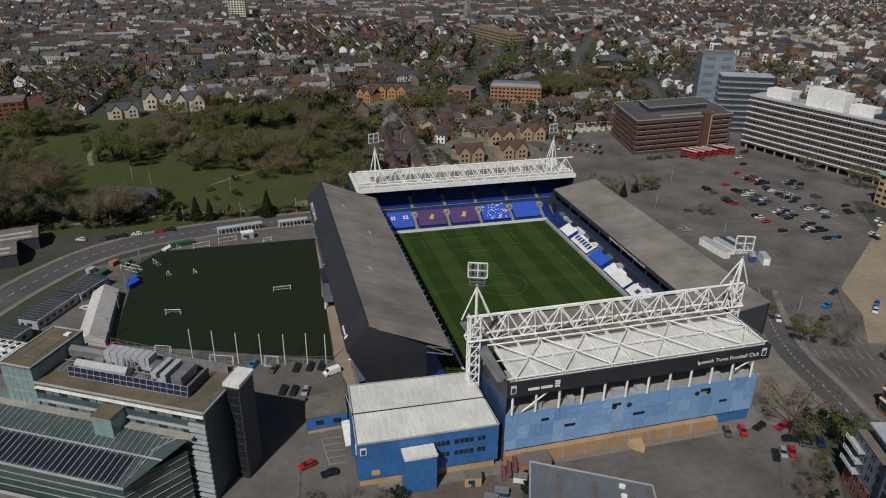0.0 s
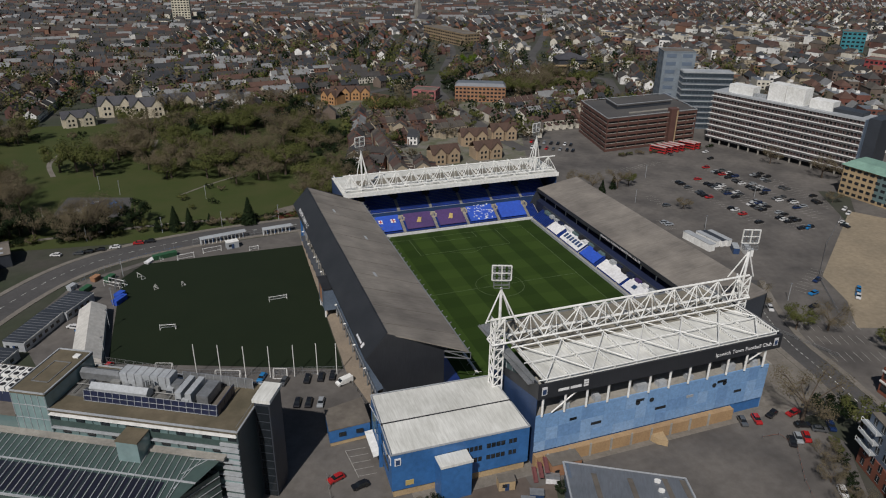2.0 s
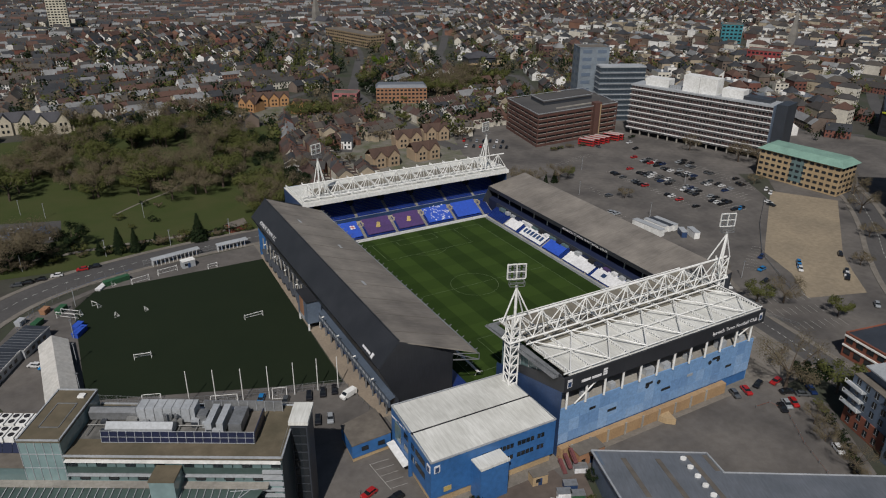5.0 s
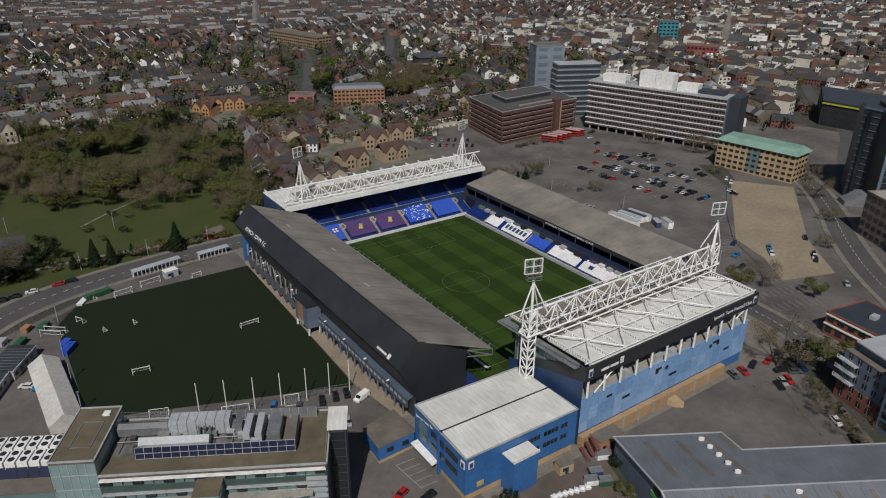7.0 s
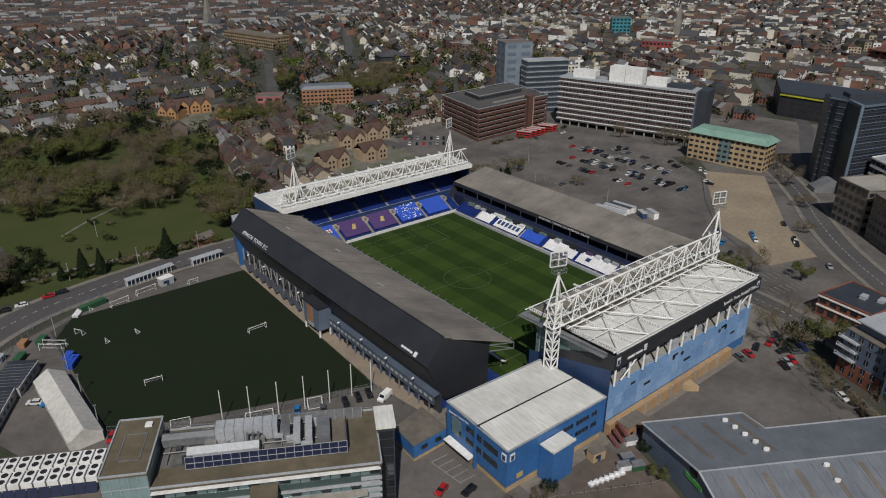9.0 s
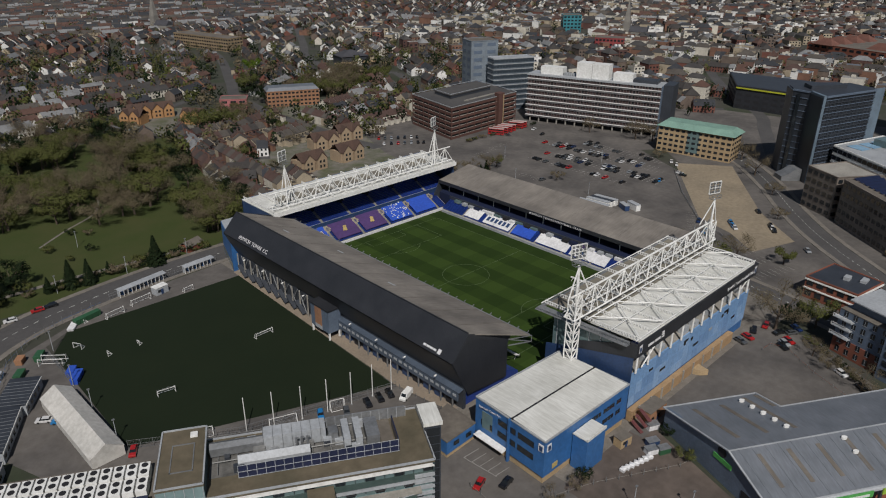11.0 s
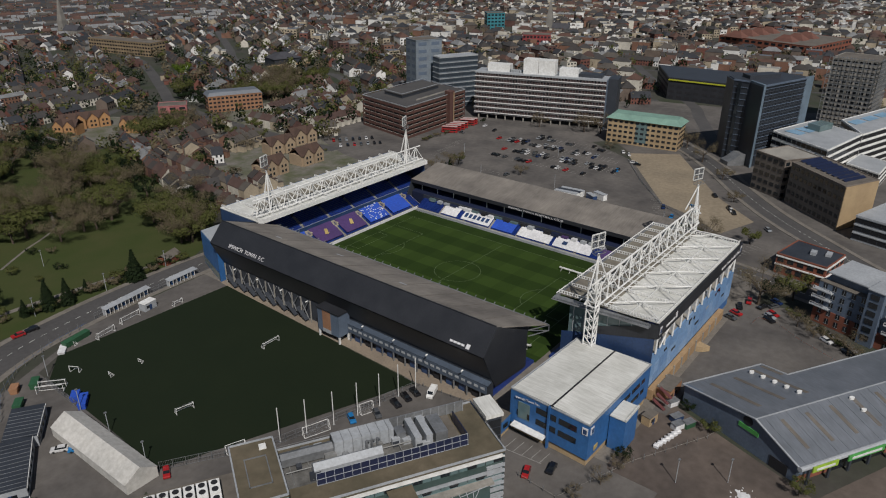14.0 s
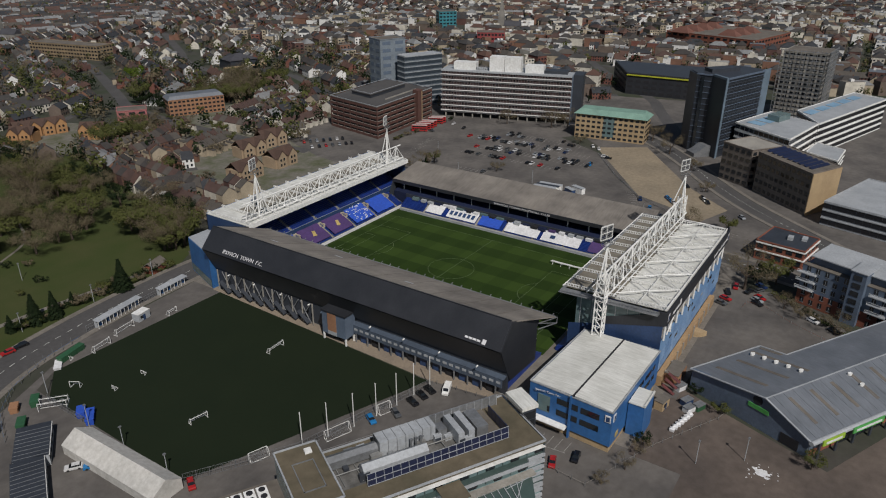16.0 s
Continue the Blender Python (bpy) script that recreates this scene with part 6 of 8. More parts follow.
def row(cx, cy, ang, n, w, d, he, hr, near):
    """A terrace of n houses, its ridge along the street."""
    ca, sa = math.cos(ang), math.sin(ang)
    P = lambda x, y, z: (cx + x * ca - y * sa, cy + x * sa + y * ca, z)
    wm, rm = rt.choice((0, 0, 1, 1, 2, 3, 4, 4, 4, 5, 6, 6, 6)), rt.choice((0, 1, 1, 2, 3, 3, 3, 4, 5, 5, 6, 6))
    x = -n * w / 2
    while x < n * w / 2 - 0.1:
        k = rt.choice((1, 1, 2, 2, 3)) if near else rt.choice((2, 3, 4))
        x1 = min(x + k * w, n * w / 2)
        a = wm if rt.random() < 0.6 else rt.choice((0, 1, 2, 3, 4, 5, 6, 6))
        b = rm if rt.random() < 0.65 else rt.choice((0, 1, 1, 2, 3, 3, 4, 5, 6, 6))
        e, h = he + rt.uniform(-0.2, 0.2), hr + rt.uniform(-0.3, 0.3)
        town.slot = a
        town.add([P(x, -d / 2, 0), P(x1, -d / 2, 0), P(x1, d / 2, 0), P(x, d / 2, 0), P(x, -d / 2, e), P(x1, -d / 2, e), P(x1, d / 2, e), P(x, d / 2, e), P(x, 0, h - 0.12), P(x1, 0, h - 0.12)],
                 [(0, 1, 5, 4), (1, 2, 6, 9, 5), (2, 3, 7, 6), (3, 0, 4, 8, 7)])
        town.slot = S_ROOF + b
        o = 0.35
        zo = e - o * (h - e) / (d / 2)
        town.add([P(x - 0.1, -d / 2 - o, zo), P(x1 + 0.1, -d / 2 - o, zo), P(x1 + 0.1, 0, h), P(x - 0.1, 0, h), P(x1 + 0.1, d / 2 + o, zo), P(x - 0.1, d / 2 + o, zo)], [(0, 1, 2, 3), (3, 2, 4, 5)])
        town.slot = S_CHIM
        q = [P(x + 0.1, -0.5, h - 0.6), P(x + 0.9, -0.5, h - 0.6), P(x + 0.9, 0.6, h - 0.6), P(x + 0.1, 0.6, h - 0.6)]
        town.add(q + [(p[0], p[1], h + 1.2) for p in q], [(4, 5, 6, 7), (0, 1, 5, 4), (1, 2, 6, 5), (2, 3, 7, 6), (3, 0, 4, 7)])
        if near:
            town.slot = S_WIN
            for s in (-1, 1):
                for j in range(int(round((x1 - x) / w))):
                    for u, z0, z1 in ((0.9, 0.9, 2.3), (0.9, 3.5, 4.8), (3.2, 3.5, 4.8), (3.3, 0.1, 2.1)):
                        xx = x + j * w + u
                        if z1 < e:
                            town.add([P(xx, s * (d / 2 + 0.04), z0), P(xx + 1.1, s * (d / 2 + 0.04), z0), P(xx + 1.1, s * (d / 2 + 0.04), z1), P(xx, s * (d / 2 + 0.04), z1)], [(0, 1, 2, 3)])
        if rt.random() < 0.5:
            town.slot = a
            y0, y1, dx = d / 2, d / 2 + rt.uniform(3, 5.5), 2.6
            ez = e * rt.uniform(0.5, 0.9)
            v = [P(x + 0.3, y0, 0), P(x + 0.3 + dx, y0, 0), P(x + 0.3 + dx, y1, 0), P(x + 0.3, y1, 0)]
            town.add(v + [(p[0], p[1], ez) for p in v], [(0, 1, 5, 4), (1, 2, 6, 5), (2, 3, 7, 6), (3, 0, 4, 7)])
            town.slot = S_ROOF + b
            town.add([P(x + 0.1, y0, ez), P(x + 0.5 + dx, y0, ez), P(x + 0.5 + dx, y1 + 0.2, ez), P(x + 0.1, y1 + 0.2, ez), P(x + 0.3 + dx / 2, y0, ez + 1.4), P(x + 0.3 + dx / 2, y1 + 0.2, ez + 1.4)],
                     [(0, 4, 5, 3), (4, 1, 2, 5), (3, 5, 2)])
        x = x1


def slab_block(cx, cy, ang, w, d, h, style):
    ca, sa = math.cos(ang), math.sin(ang)
    P = lambda x, y, z: (cx + x * ca - y * sa, cy + x * sa + y * ca, z)
    town.slot = rt.choice((0, 1, 2, 3, 3, 4, 4, 5, 5, 6, 6))
    v = [P(-w / 2, -d / 2, 0), P(w / 2, -d / 2, 0), P(w / 2, d / 2, 0), P(-w / 2, d / 2, 0)]
    town.add(v + [(p[0], p[1], h) for p in v], [(0, 1, 5, 4), (1, 2, 6, 5), (2, 3, 7, 6), (3, 0, 4, 7)])
    if style < 0.6:
        town.slot = S_ROOF + rt.choice((0, 1, 1, 2, 3, 3, 4, 5, 5, 6))
        k = min(d / 2, w / 2 - 0.5)
        town.add([P(-w / 2 - 0.3, -d / 2 - 0.3, h), P(w / 2 + 0.3, -d / 2 - 0.3, h), P(w / 2 + 0.3, d / 2 + 0.3, h), P(-w / 2 - 0.3, d / 2 + 0.3, h), P(-w / 2 + k, 0, h + 0.4 * d), P(w / 2 - k, 0, h + 0.4 * d)],
                 [(0, 1, 5, 4), (1, 2, 5), (2, 3, 4, 5), (3, 0, 4)])
    else:
        town.slot = S_FLAT + rt.randrange(3)
        town.add([(p[0], p[1], h + 0.02) for p in v], [(0, 1, 2, 3)])
        for _ in range(rt.randrange(1, 4)):
            x, y, s = rt.uniform(-w * 0.35, w * 0.25), rt.uniform(-d * 0.35, d * 0.2), rt.uniform(1.5, 4)
            q = [P(x, y, h), P(x + s, y, h), P(x + s, y + s, h), P(x, y + s, h)]
            town.slot = rt.choice((4, 6, 5))
            town.add(q + [(p[0], p[1], h + 1.8) for p in q], [(4, 5, 6, 7), (0, 1, 5, 4), (1, 2, 6, 5), (2, 3, 7, 6), (3, 0, 4, 7)])
    town.slot = S_WIN
    for f in range(int(h / 3.2)):
        z = f * 3.2 + 1
        for (ax, ay), (bx, by), (ox, oy) in (((-w / 2, -d / 2), (w / 2, -d / 2), (0, -0.05)), ((-w / 2, d / 2), (-w / 2, -d / 2), (-0.05, 0))):
            L = math.hypot(bx - ax, by - ay)
            n = int(L / 3.4)
            for j in range(n):
                u0, u1 = (j + 0.25) / n, (j + 0.75) / n
                town.add([P(ax + (bx - ax) * u0 + ox, ay + (by - ay) * u0 + oy, z), P(ax + (bx - ax) * u1 + ox, ay + (by - ay) * u1 + oy, z), P(ax + (bx - ax) * u1 + ox, ay + (by - ay) * u1 + oy, z + 1.5), P(ax + (bx - ax) * u0 + ox, ay + (by - ay) * u0 + oy, z + 1.5)], [(0, 1, 2, 3)])


for sx, sy, ang, style in SEEDS:
    ca, sa = math.cos(ang), math.sin(ang)
    mine = lambda x, y: min(SEEDS, key=lambda q: (q[0] - x) ** 2 + (q[1] - y) ** 2)[:2] == (sx, sy)
    reach = 260
    v = -reach
    k = 0
    far_seed = math.hypot(sx + 150, sy + 190) > 760
    while v < reach:
        u = -reach + rt.uniform(0, 15)
        front = k % 2 == 0
        while u < reach:
            n = rt.choice((2, 2, 3, 4, 5, 7)) if style > 0.35 else rt.choice((1, 1, 2, 2, 3))
            w = 5.2 if style > 0.35 else 6.4
            L = n * w
            x, y = sx + (u + L / 2) * ca - v * sa, sy + (u + L / 2) * sa + v * ca
            ends = [(sx + q * ca - v * sa, sy + q * sa + v * ca) for q in (u, u + L)]
            if in_view(x, y) and math.hypot(x + 150, y + 190) < 1900 and all(free(*e) for e in ends) and free(x, y) and mine(x, y):
                big = centre(x, y)
                if big and rt.random() < 0.72:
                    slab_block(x, y, ang + rt.choice((0, 0, math.pi / 2)) * 0, rt.uniform(8, 19), rt.uniform(8, 13), rt.uniform(6, 11.5), rt.random() * 1.15)
                    L = 17
                elif rt.random() < 0.9:
                    row(x, y, ang + (math.pi if front else 0), n, w, 8.4 + rt.uniform(-0.6, 0.8), rt.uniform(5.0, 6.0), rt.uniform(8.0, 9.4), not far_seed)
                if rt.random() < (0.6 if not far_seed else 0.4):
                    gx, gy = x + rt.uniform(-L / 2, L / 2) * ca, y + rt.uniform(-L / 2, L / 2) * sa
                    s = 11 if front else -11
                    garden_trees.append((gx - (-s) * sa * -1, gy + s * ca, rt.uniform(2.2, 4.6)))
            u += L + rt.choice((1.5, 3, 3, 9))
        if front:
            for q in range(-reach, reach, 20):
                x, y = sx + (q + 10) * ca - (v - 10.5) * sa, sy + (q + 10) * sa + (v - 10.5) * ca
                if in_view(x, y) and free(x, y, 10) and mine(x, y):
                    pts = [(sx + p * ca - (v - 10.5) * sa, sy + p * sa + (v - 10.5) * ca) for p in (q, q + 20)]
                    streets.add(*(lambda s: (s.v, s.f))(strip(pts, 6.0, 0.01)))
        v += 22 if front else 17
        k += 1
tagged(part("town_houses", town, TOWN_MATS), "brick terraces with tiled and slate roofs", "houses", kind="stuff")
setting("town_streets", streets, ASPHALT, "grey asphalt side streets", "road")


# ---- near terraced houses, one by one ----
def terraced_house(wall, roof, label):
    t = thing("terraced_house", label, "house", pose(0, 0, -50), group="terraced houses by the park")
    part("wall", Geo().section([(-4.2, 0), (-4.2, 5.6), (0, 8.5), (4.2, 5.6), (4.2, 0)], -2.6, 2.6, "x"), wall, t)
    r = Geo()
    r.gable(-2.6, -4.2, 2.6, 4.2, 5.7, 8.7, over=0.12)
    part("roof", r, roof, t)
    c = part("chimney", Geo().box(-2.6, -0.4, 8.0, -2.0, 0.4, 9.6), CHIM, t)
    for s in (1,):
        for x, z0, z1 in ((-1.6, 0.9, 2.3), (-1.6, 3.5, 4.8), (0.8, 3.5, 4.8)):
            part("window", Geo().box(x, s * 4.2 - 0.06, z0, x + 1.1, s * 4.2 + 0.06, z1), GLASS, t)
    part("extension", Geo().box(-2.4, 4.2, 0, 0.2, 8.4, 3.6), wall, t)
    part("extension_roof", Geo().slab((-2.5, 4.2, 4.4), (0.3, 4.2, 4.4), (0.3, 8.6, 3.6), (-2.5, 8.6, 3.6), 0.15), roof, t)
    return t


KINDS = [terraced_house(WM[a], RM[b], lab) for a, b, lab in ((3, 4, "buff brick terraced house with a tan tiled roof"), (4, 0, "cream rendered terraced house with a red-brown roof"), (1, 0, "rust brick terraced house with a red tiled roof"), (2, 5, "dark brick terraced house with an umber roof"))]
used = set()
for (ax, ay), (bx, by) in (((-17, 112), (-8, 206)), ((0, 128), (8, 208)), ((18, 200), (36, 206)), ((14, 232), (52, 236)), ((99, 208), (97, 252)), ((110, 205), (148, 206)), ((114, 224), (136, 246)), ((166, 287), (184, 230)), ((118, 262), (152, 270)), ((24, 214), (30, 228)), ((10, 250), (40, 254)), ((44, 206), (72, 212)), ((46, 214), (74, 222)), ((30, 240), (66, 262)), ((58, 256), (80, 264)), ((12, 128), (16, 146)), ((-4, 214), (12, 226)), ((0, 236), (10, 262)), ((190, 206), (226, 212)), ((196, 228), (236, 232))):
    a, b = Vector((ax, ay)), Vector((bx, by))
    n = int((b - a).length / 5.25)
    r = math.degrees(math.atan2(by - ay, bx - ax))
    for i in range(n):
        p = a.lerp(b, (i + 0.5) / n)
        k = 1 if ax > 90 and rt.random() < 0.75 else rt.choice((0, 0, 1, 2, 3))
        m = pose(p.x, p.y, 0, 0, 0, r + 180)
        if k in used:
            copy_thing(KINDS[k], m)
        else:
            used.add(k)
            KINDS[k].matrix_basis = m
for k in range(4):
    if k not in used:
        KINDS[k].matrix_basis = pose(40 + 8 * k, 246, 0)


# ---- trees ----
def leaf_mat(name, cols, rough=0.8):
    m = mat(name, cols[0], fine=0.5, rough=rough, island=cols, bump=0)
    nodes, links = m.node_tree.nodes, m.node_tree.links
    sh = nodes["Principled BSDF"]
    sh.inputs["Specular IOR Level"].default_value = 0.05
    tr, mx = nodes.new("ShaderNodeBsdfTranslucent"), nodes.new("ShaderNodeMixShader")
    links.new(sh.inputs["Base Color"].links[0].from_socket, tr.inputs[0])
    mx.inputs[0].default_value = 0.35
    links.new(sh.outputs[0], mx.inputs[1]), links.new(tr.outputs[0], mx.inputs[2])
    links.new(mx.outputs[0], nodes["Material Output"].inputs[0])
    return m


BUD = leaf_mat("spring_twigs_and_buds", [(0.205, 0.170, 0.112), (0.19, 0.158, 0.105), (0.215, 0.178, 0.115), (0.185, 0.162, 0.096), (0.20, 0.163, 0.110)])
FRESH = leaf_mat("fresh_leaves", [(0.125, 0.14, 0.045), (0.135, 0.15, 0.05), (0.115, 0.122, 0.044), (0.145, 0.145, 0.06)])
BRIGHT = leaf_mat("bright_spring_leaves", [(0.12, 0.19, 0.02), (0.13, 0.20, 0.03), (0.105, 0.165, 0.02)])
EVER = leaf_mat("evergreen_leaves", [(0.022, 0.036, 0.016), (0.03, 0.045, 0.02), (0.018, 0.028, 0.015)])


def leaf_cloud(rs, blobs, count, size):
    """Small leaf sprays scattered in the shells of several clumps."""
    g = Geo()
    for _ in range(count):
        cx, cy, cz, r = rs.choice(blobs)
        d = Vector((rs.gauss(0, 1), rs.gauss(0, 1), rs.gauss(0, 0.85)))
        d.normalize()
        p = Vector((cx, cy, cz)) + d * r * (0.55 + 0.5 * rs.random())
        n = (d * 1.6 + Vector((p.x, p.y, max(p.z - 3, 0))).normalized() + Vector((rs.uniform(-1, 1), rs.uniform(-1, 1), rs.uniform(0, 1))) * 0.45).normalized()
        u = n.orthogonal().normalized()
        w = n.cross(u)
        s = size * rs.uniform(0.6, 1.4)
        a = rs.uniform(0, 6.28)
        u, w = u * math.cos(a) + w * math.sin(a), w * math.cos(a) - u * math.sin(a)
        g.quad(p - u * s, p + w * s * 0.6 - n * s * 0.25, p + u * s, p - w * s * 0.6 - n * s * 0.25)
    return g


def limbs(rs, h, r):
    g = Geo()
    ends = []

    def seg(p, q, a, b, n=6):
        p, q = Vector(p), Vector(q)
        d = (q - p).normalized()
        u = d.orthogonal().normalized()
        w = d.cross(u)
        ring = lambda c, k: [c + (u * math.cos(2 * math.pi * i / n) + w * math.sin(2 * math.pi * i / n)) * k for i in range(n)]
        g.add(ring(p, a) + ring(q, b), [(i, (i + 1) % n, n + (i + 1) % n, n + i) for i in range(n)])

    fork = Vector((rs.uniform(-0.3, 0.3), rs.uniform(-0.3, 0.3), h * 0.35))
    seg((0, 0, -0.2), fork, 0.045 * h, 0.03 * h, 8)
    for k in range(7):
        a = k * 0.9 + rs.uniform(-0.3, 0.3)
        e = fork + Vector((math.cos(a) * r * rs.uniform(0.5, 0.85), math.sin(a) * r * rs.uniform(0.5, 0.85), h * rs.uniform(0.18, 0.5)))
        seg(fork, e, 0.018 * h, 0.008 * h, 5)
        for j in range(3):
            b = a + rs.uniform(-1, 1)
            f = e + Vector((math.cos(b), math.sin(b), rs.uniform(0.2, 1.0))) * r * 0.35
            seg(e, f, 0.008 * h, 0.003 * h, 4)
            ends.append(f)
        ends.append(e)
    return g, ends


def tree_kind(name, label, seed, h, r, leaf, count, size):
    rs = random.Random(seed)
    t = thing(name, label, "tree", pose(0, 0, -60), group="park and street trees")
    g, ends = limbs(rs, h, r)
    part("trunk", g, BARK, t)
    blobs = [(e.x, e.y, e.z, r * rs.uniform(0.22, 0.42)) for e in ends] + [(0, 0, h * 0.62, r * 0.55)]
    part("crown", leaf_cloud(rs, blobs, count, size), leaf, t)
    return t


def conifer_kind(label, seed, h, r):
    rs = random.Random(seed)
    t = thing("conifer", label, "tree", pose(0, 0, -60), group="conifers")
    part("trunk", Geo().bar((0, 0, -0.2), (0, 0, h * 0.9), 0.35, 6), BARK, t)
    g = Geo()
    for _ in range(900):
        z = rs.random() ** 1.3
        a, k = rs.uniform(0, 6.283), r * (1 - z) * rs.uniform(0.6, 1.05)
        p = Vector((math.cos(a) * k, math.sin(a) * k, 0.5 + h * 0.97 * z))
        d = Vector((math.cos(a), math.sin(a), -0.45)).normalized()
        s = rs.uniform(0.35, 0.75)
        w = Vector((-math.sin(a), math.cos(a), 0)) * s * 0.6
        g.quad(p - d * s, p + w, p + d * s, p - w)
    part("crown", g, EVER, t)
    return t


TREES = {
    "bare": [tree_kind("tree", "bare-branched brownish tree coming into bud", 30 + i, h, r, BUD, 3500, 0.21) for i, (h, r) in enumerate(((13, 8.0), (11, 7.0), (15, 8.6), (10, 7.2)))],
    "fresh": [tree_kind("tree", "tree with thin olive spring leaves", 40 + i, h, r, FRESH, 1700, 0.38) for i, (h, r) in enumerate(((12, 6.6), (9.5, 6.0), (14, 7.2)))],
    "bright": [tree_kind("tree", "tree with bright green spring leaves", 51, 13, 7, BRIGHT, 1500, 0.42)],
    "dark": [tree_kind("tree", "dark evergreen tree with dense foliage", 60 + i, h, r, EVER, 1300, 0.38) for i, (h, r) in enumerate(((11, 4.8), (8, 4.6)))],
    "bush": [tree_kind("shrub", "low olive shrub on rough grass", 70 + i, 3.4, 2.6, m, 420, 0.28) for i, m in enumerate((FRESH, BUD, EVER))],
    "conifer": [conifer_kind("dark green conical conifer beside the road", 80, 11, 3.2)],
}
fresh_use = set()
far_wood = {}


def plant(kind, x, y, s=1.0):
    i = rt.randrange(len(TREES[kind]))
    t = TREES[kind][i]
    m = pose(x, y, 0, 0, 0, rt.uniform(0, 360)) @ Matrix.Diagonal((s, s, s * rt.uniform(0.88, 1.1), 1))
    if (y > 236 or x > -6 and y > 120) and kind != "bright":
        for o in t.children:
            far_wood.setdefault(o.name.split(".")[0] + o.data.materials[0].name, []).append((o.data, m))
        return
    if (kind, i) in fresh_use:
        copy_thing(t, m)
    else:
        fresh_use.add((kind, i))
        t.matrix_basis = m @ Matrix.Diagonal((1 / s, 1 / s, 1 / m.to_scale().z, 1))


WOODS = [  # centre, half sizes, number, kinds
    ((-95, 183), (34, 20), 26, ("bare", "bare", "fresh")), ((-43, 124), (9, 20), 8, ("bare", "fresh")), ((-38, 210), (22, 30), 20, ("bare", "fresh", "dark")),
    ((-28, 150), (8, 24), 8, ("dark", "bare")), ((-70, 262), (60, 26), 36, ("fresh", "bare", "dark", "fresh")), ((-165, 270), (48, 9), 14, ("bush", "fresh", "bare", "bush")),
    ((-225, 255), (48, 24), 24, ("fresh", "fresh", "bare")), ((-203, 132), (24, 18), 22, ("bare", "bare", "dark")), ((-190, 105), (20, 9), 16, ("dark", "bare")),
    ((-148, 100), (12, 7), 9, ("dark", "dark", "bare")), ((-60, 172), (14, 16), 5, ("bare", "fresh")), ((-215, 170), (26, 30), 18, ("bare", "fresh")), ((-285, 200), (50, 50), 30, ("bare", "fresh")), ((-66, 300), (70, 22), 26, ("dark", "fresh", "bare")),
    ((165, 312), (46, 18), 44, ("fresh", "bare", "dark")), ((210, 335), (26, 14), 18, ("fresh", "bare")), ((-128, 218), (34, 14), 16, ("bare", "fresh")), ((-76, 150), (9, 9), 3, ("bare",)), ((-50, 112), (7, 9), 5, ("bare", "fresh")), ((-137, 104), (16, 4), 8, ("dark", "bush", "bare")), ((-160, 192), (16, 10), 5, ("bare", "fresh")), ((40, 262), (20, 8), 8, ("fresh", "bare")), ((110, 330), (16, 30), 12, ("dark", "fresh"))]
for (cx, cy), (a, b), n, kinds in WOODS:
    for _ in range(n):
        k, q = rt.uniform(0, 6.283), math.sqrt(rt.random())
        plant(rt.choice(kinds), cx + a * q * math.cos(k), cy + b * q * math.sin(k), rt.uniform(0.75, 1.2))
for x, y, s in ((-114.5, 93.5, 0.8), (-108.5, 92, 0.85), (-83, 91.5, 1.15), (-122, 95, 0.6), (-100, 96, 0.5), (92, 78, 0.7), (101, 82, 0.65)):
    plant("conifer", x, y, s)
for x, y, s, k in ((158, 431, 1.75, "bright"), (130, 320, 0.7, "bright"), (52, -104, 0.95, "dark"), (46, -101, 0.9, "bare"), (57, -110, 0.8, "fresh"), (84, 92, 0.6, "bare"), (90, 84, 0.6, "bare"), (104, 82, 0.6, "bare"), (112, 84, 0.55, "fresh"), (118, 46, 0.5, "bare"),
                   (34, -122, 0.42, "bare"), (29, -133, 0.45, "bare"), (38, -116, 0.4, "bare"), (-46, -136.5, 0.36, "fresh"), (-60.5, -98.5, 0.35, "dark"), (-64, -99, 0.3, "bare"), (-20, -146, 0.45, "fresh"), (82, -62, 0.7, "fresh"), (92, -66, 0.7, "bare"), (100, -82, 0.6, "fresh"), (80, -45, 0.5, "bare"),
                   (222, 62, 0.8, "bare"), (226, 52, 0.8, "bare"), (214, 92, 0.6, "bare"), (196, 30, 0.5, "bare"), (228, -6, 0.7, "bare"), (205, -24, 0.7, "bare"), (180, -44, 0.6, "bare"), (-30, -104, 0.4, "dark"), (-36, -112, 0.35, "fresh"), (148, -60, 0.5, "bare"), (252, 20, 0.9, "fresh"), (-72, -98, 0.25, "bare"), (-80, -95, 0.25, "bare")):
    plant(k, x, y, s)
for i in range(70):
    u = rt.random()
    x = -60 - 130 * u
    plant("bush", x + rt.uniform(-3, 3), 92.5 + rt.uniform(0, 5) + 0 * u, rt.uniform(0.4, 1.0))
for i in range(14):
    plant("bush", rt.uniform(-180, -60), rt.uniform(100, 235), rt.uniform(0.4, 0.9))
for i in range(26):
    plant("bush", 135 + rt.uniform(0, 70), 131 + rt.uniform(-1, 1), rt.uniform(0.3, 0.6))
for i in range(16):
    u = i / 15
    plant("bush", 47 - 18 * u + rt.uniform(-1, 1), -112 - 24 * u + rt.uniform(-1, 1), rt.uniform(0.3, 0.6))
for i in range(110):
    x, y = rt.uniform(0, 230), rt.uniform(140, 300)
    if not inside(x, y, CORE) and all((x - a) ** 2 + (y - b) ** 2 > 400 for a, b in ((34, 154), (60, 154), (66, 186))):
        plant(rt.choice(("bare", "fresh", "dark", "bush", "bush")), x, y, rt.uniform(0.4, 0.75))
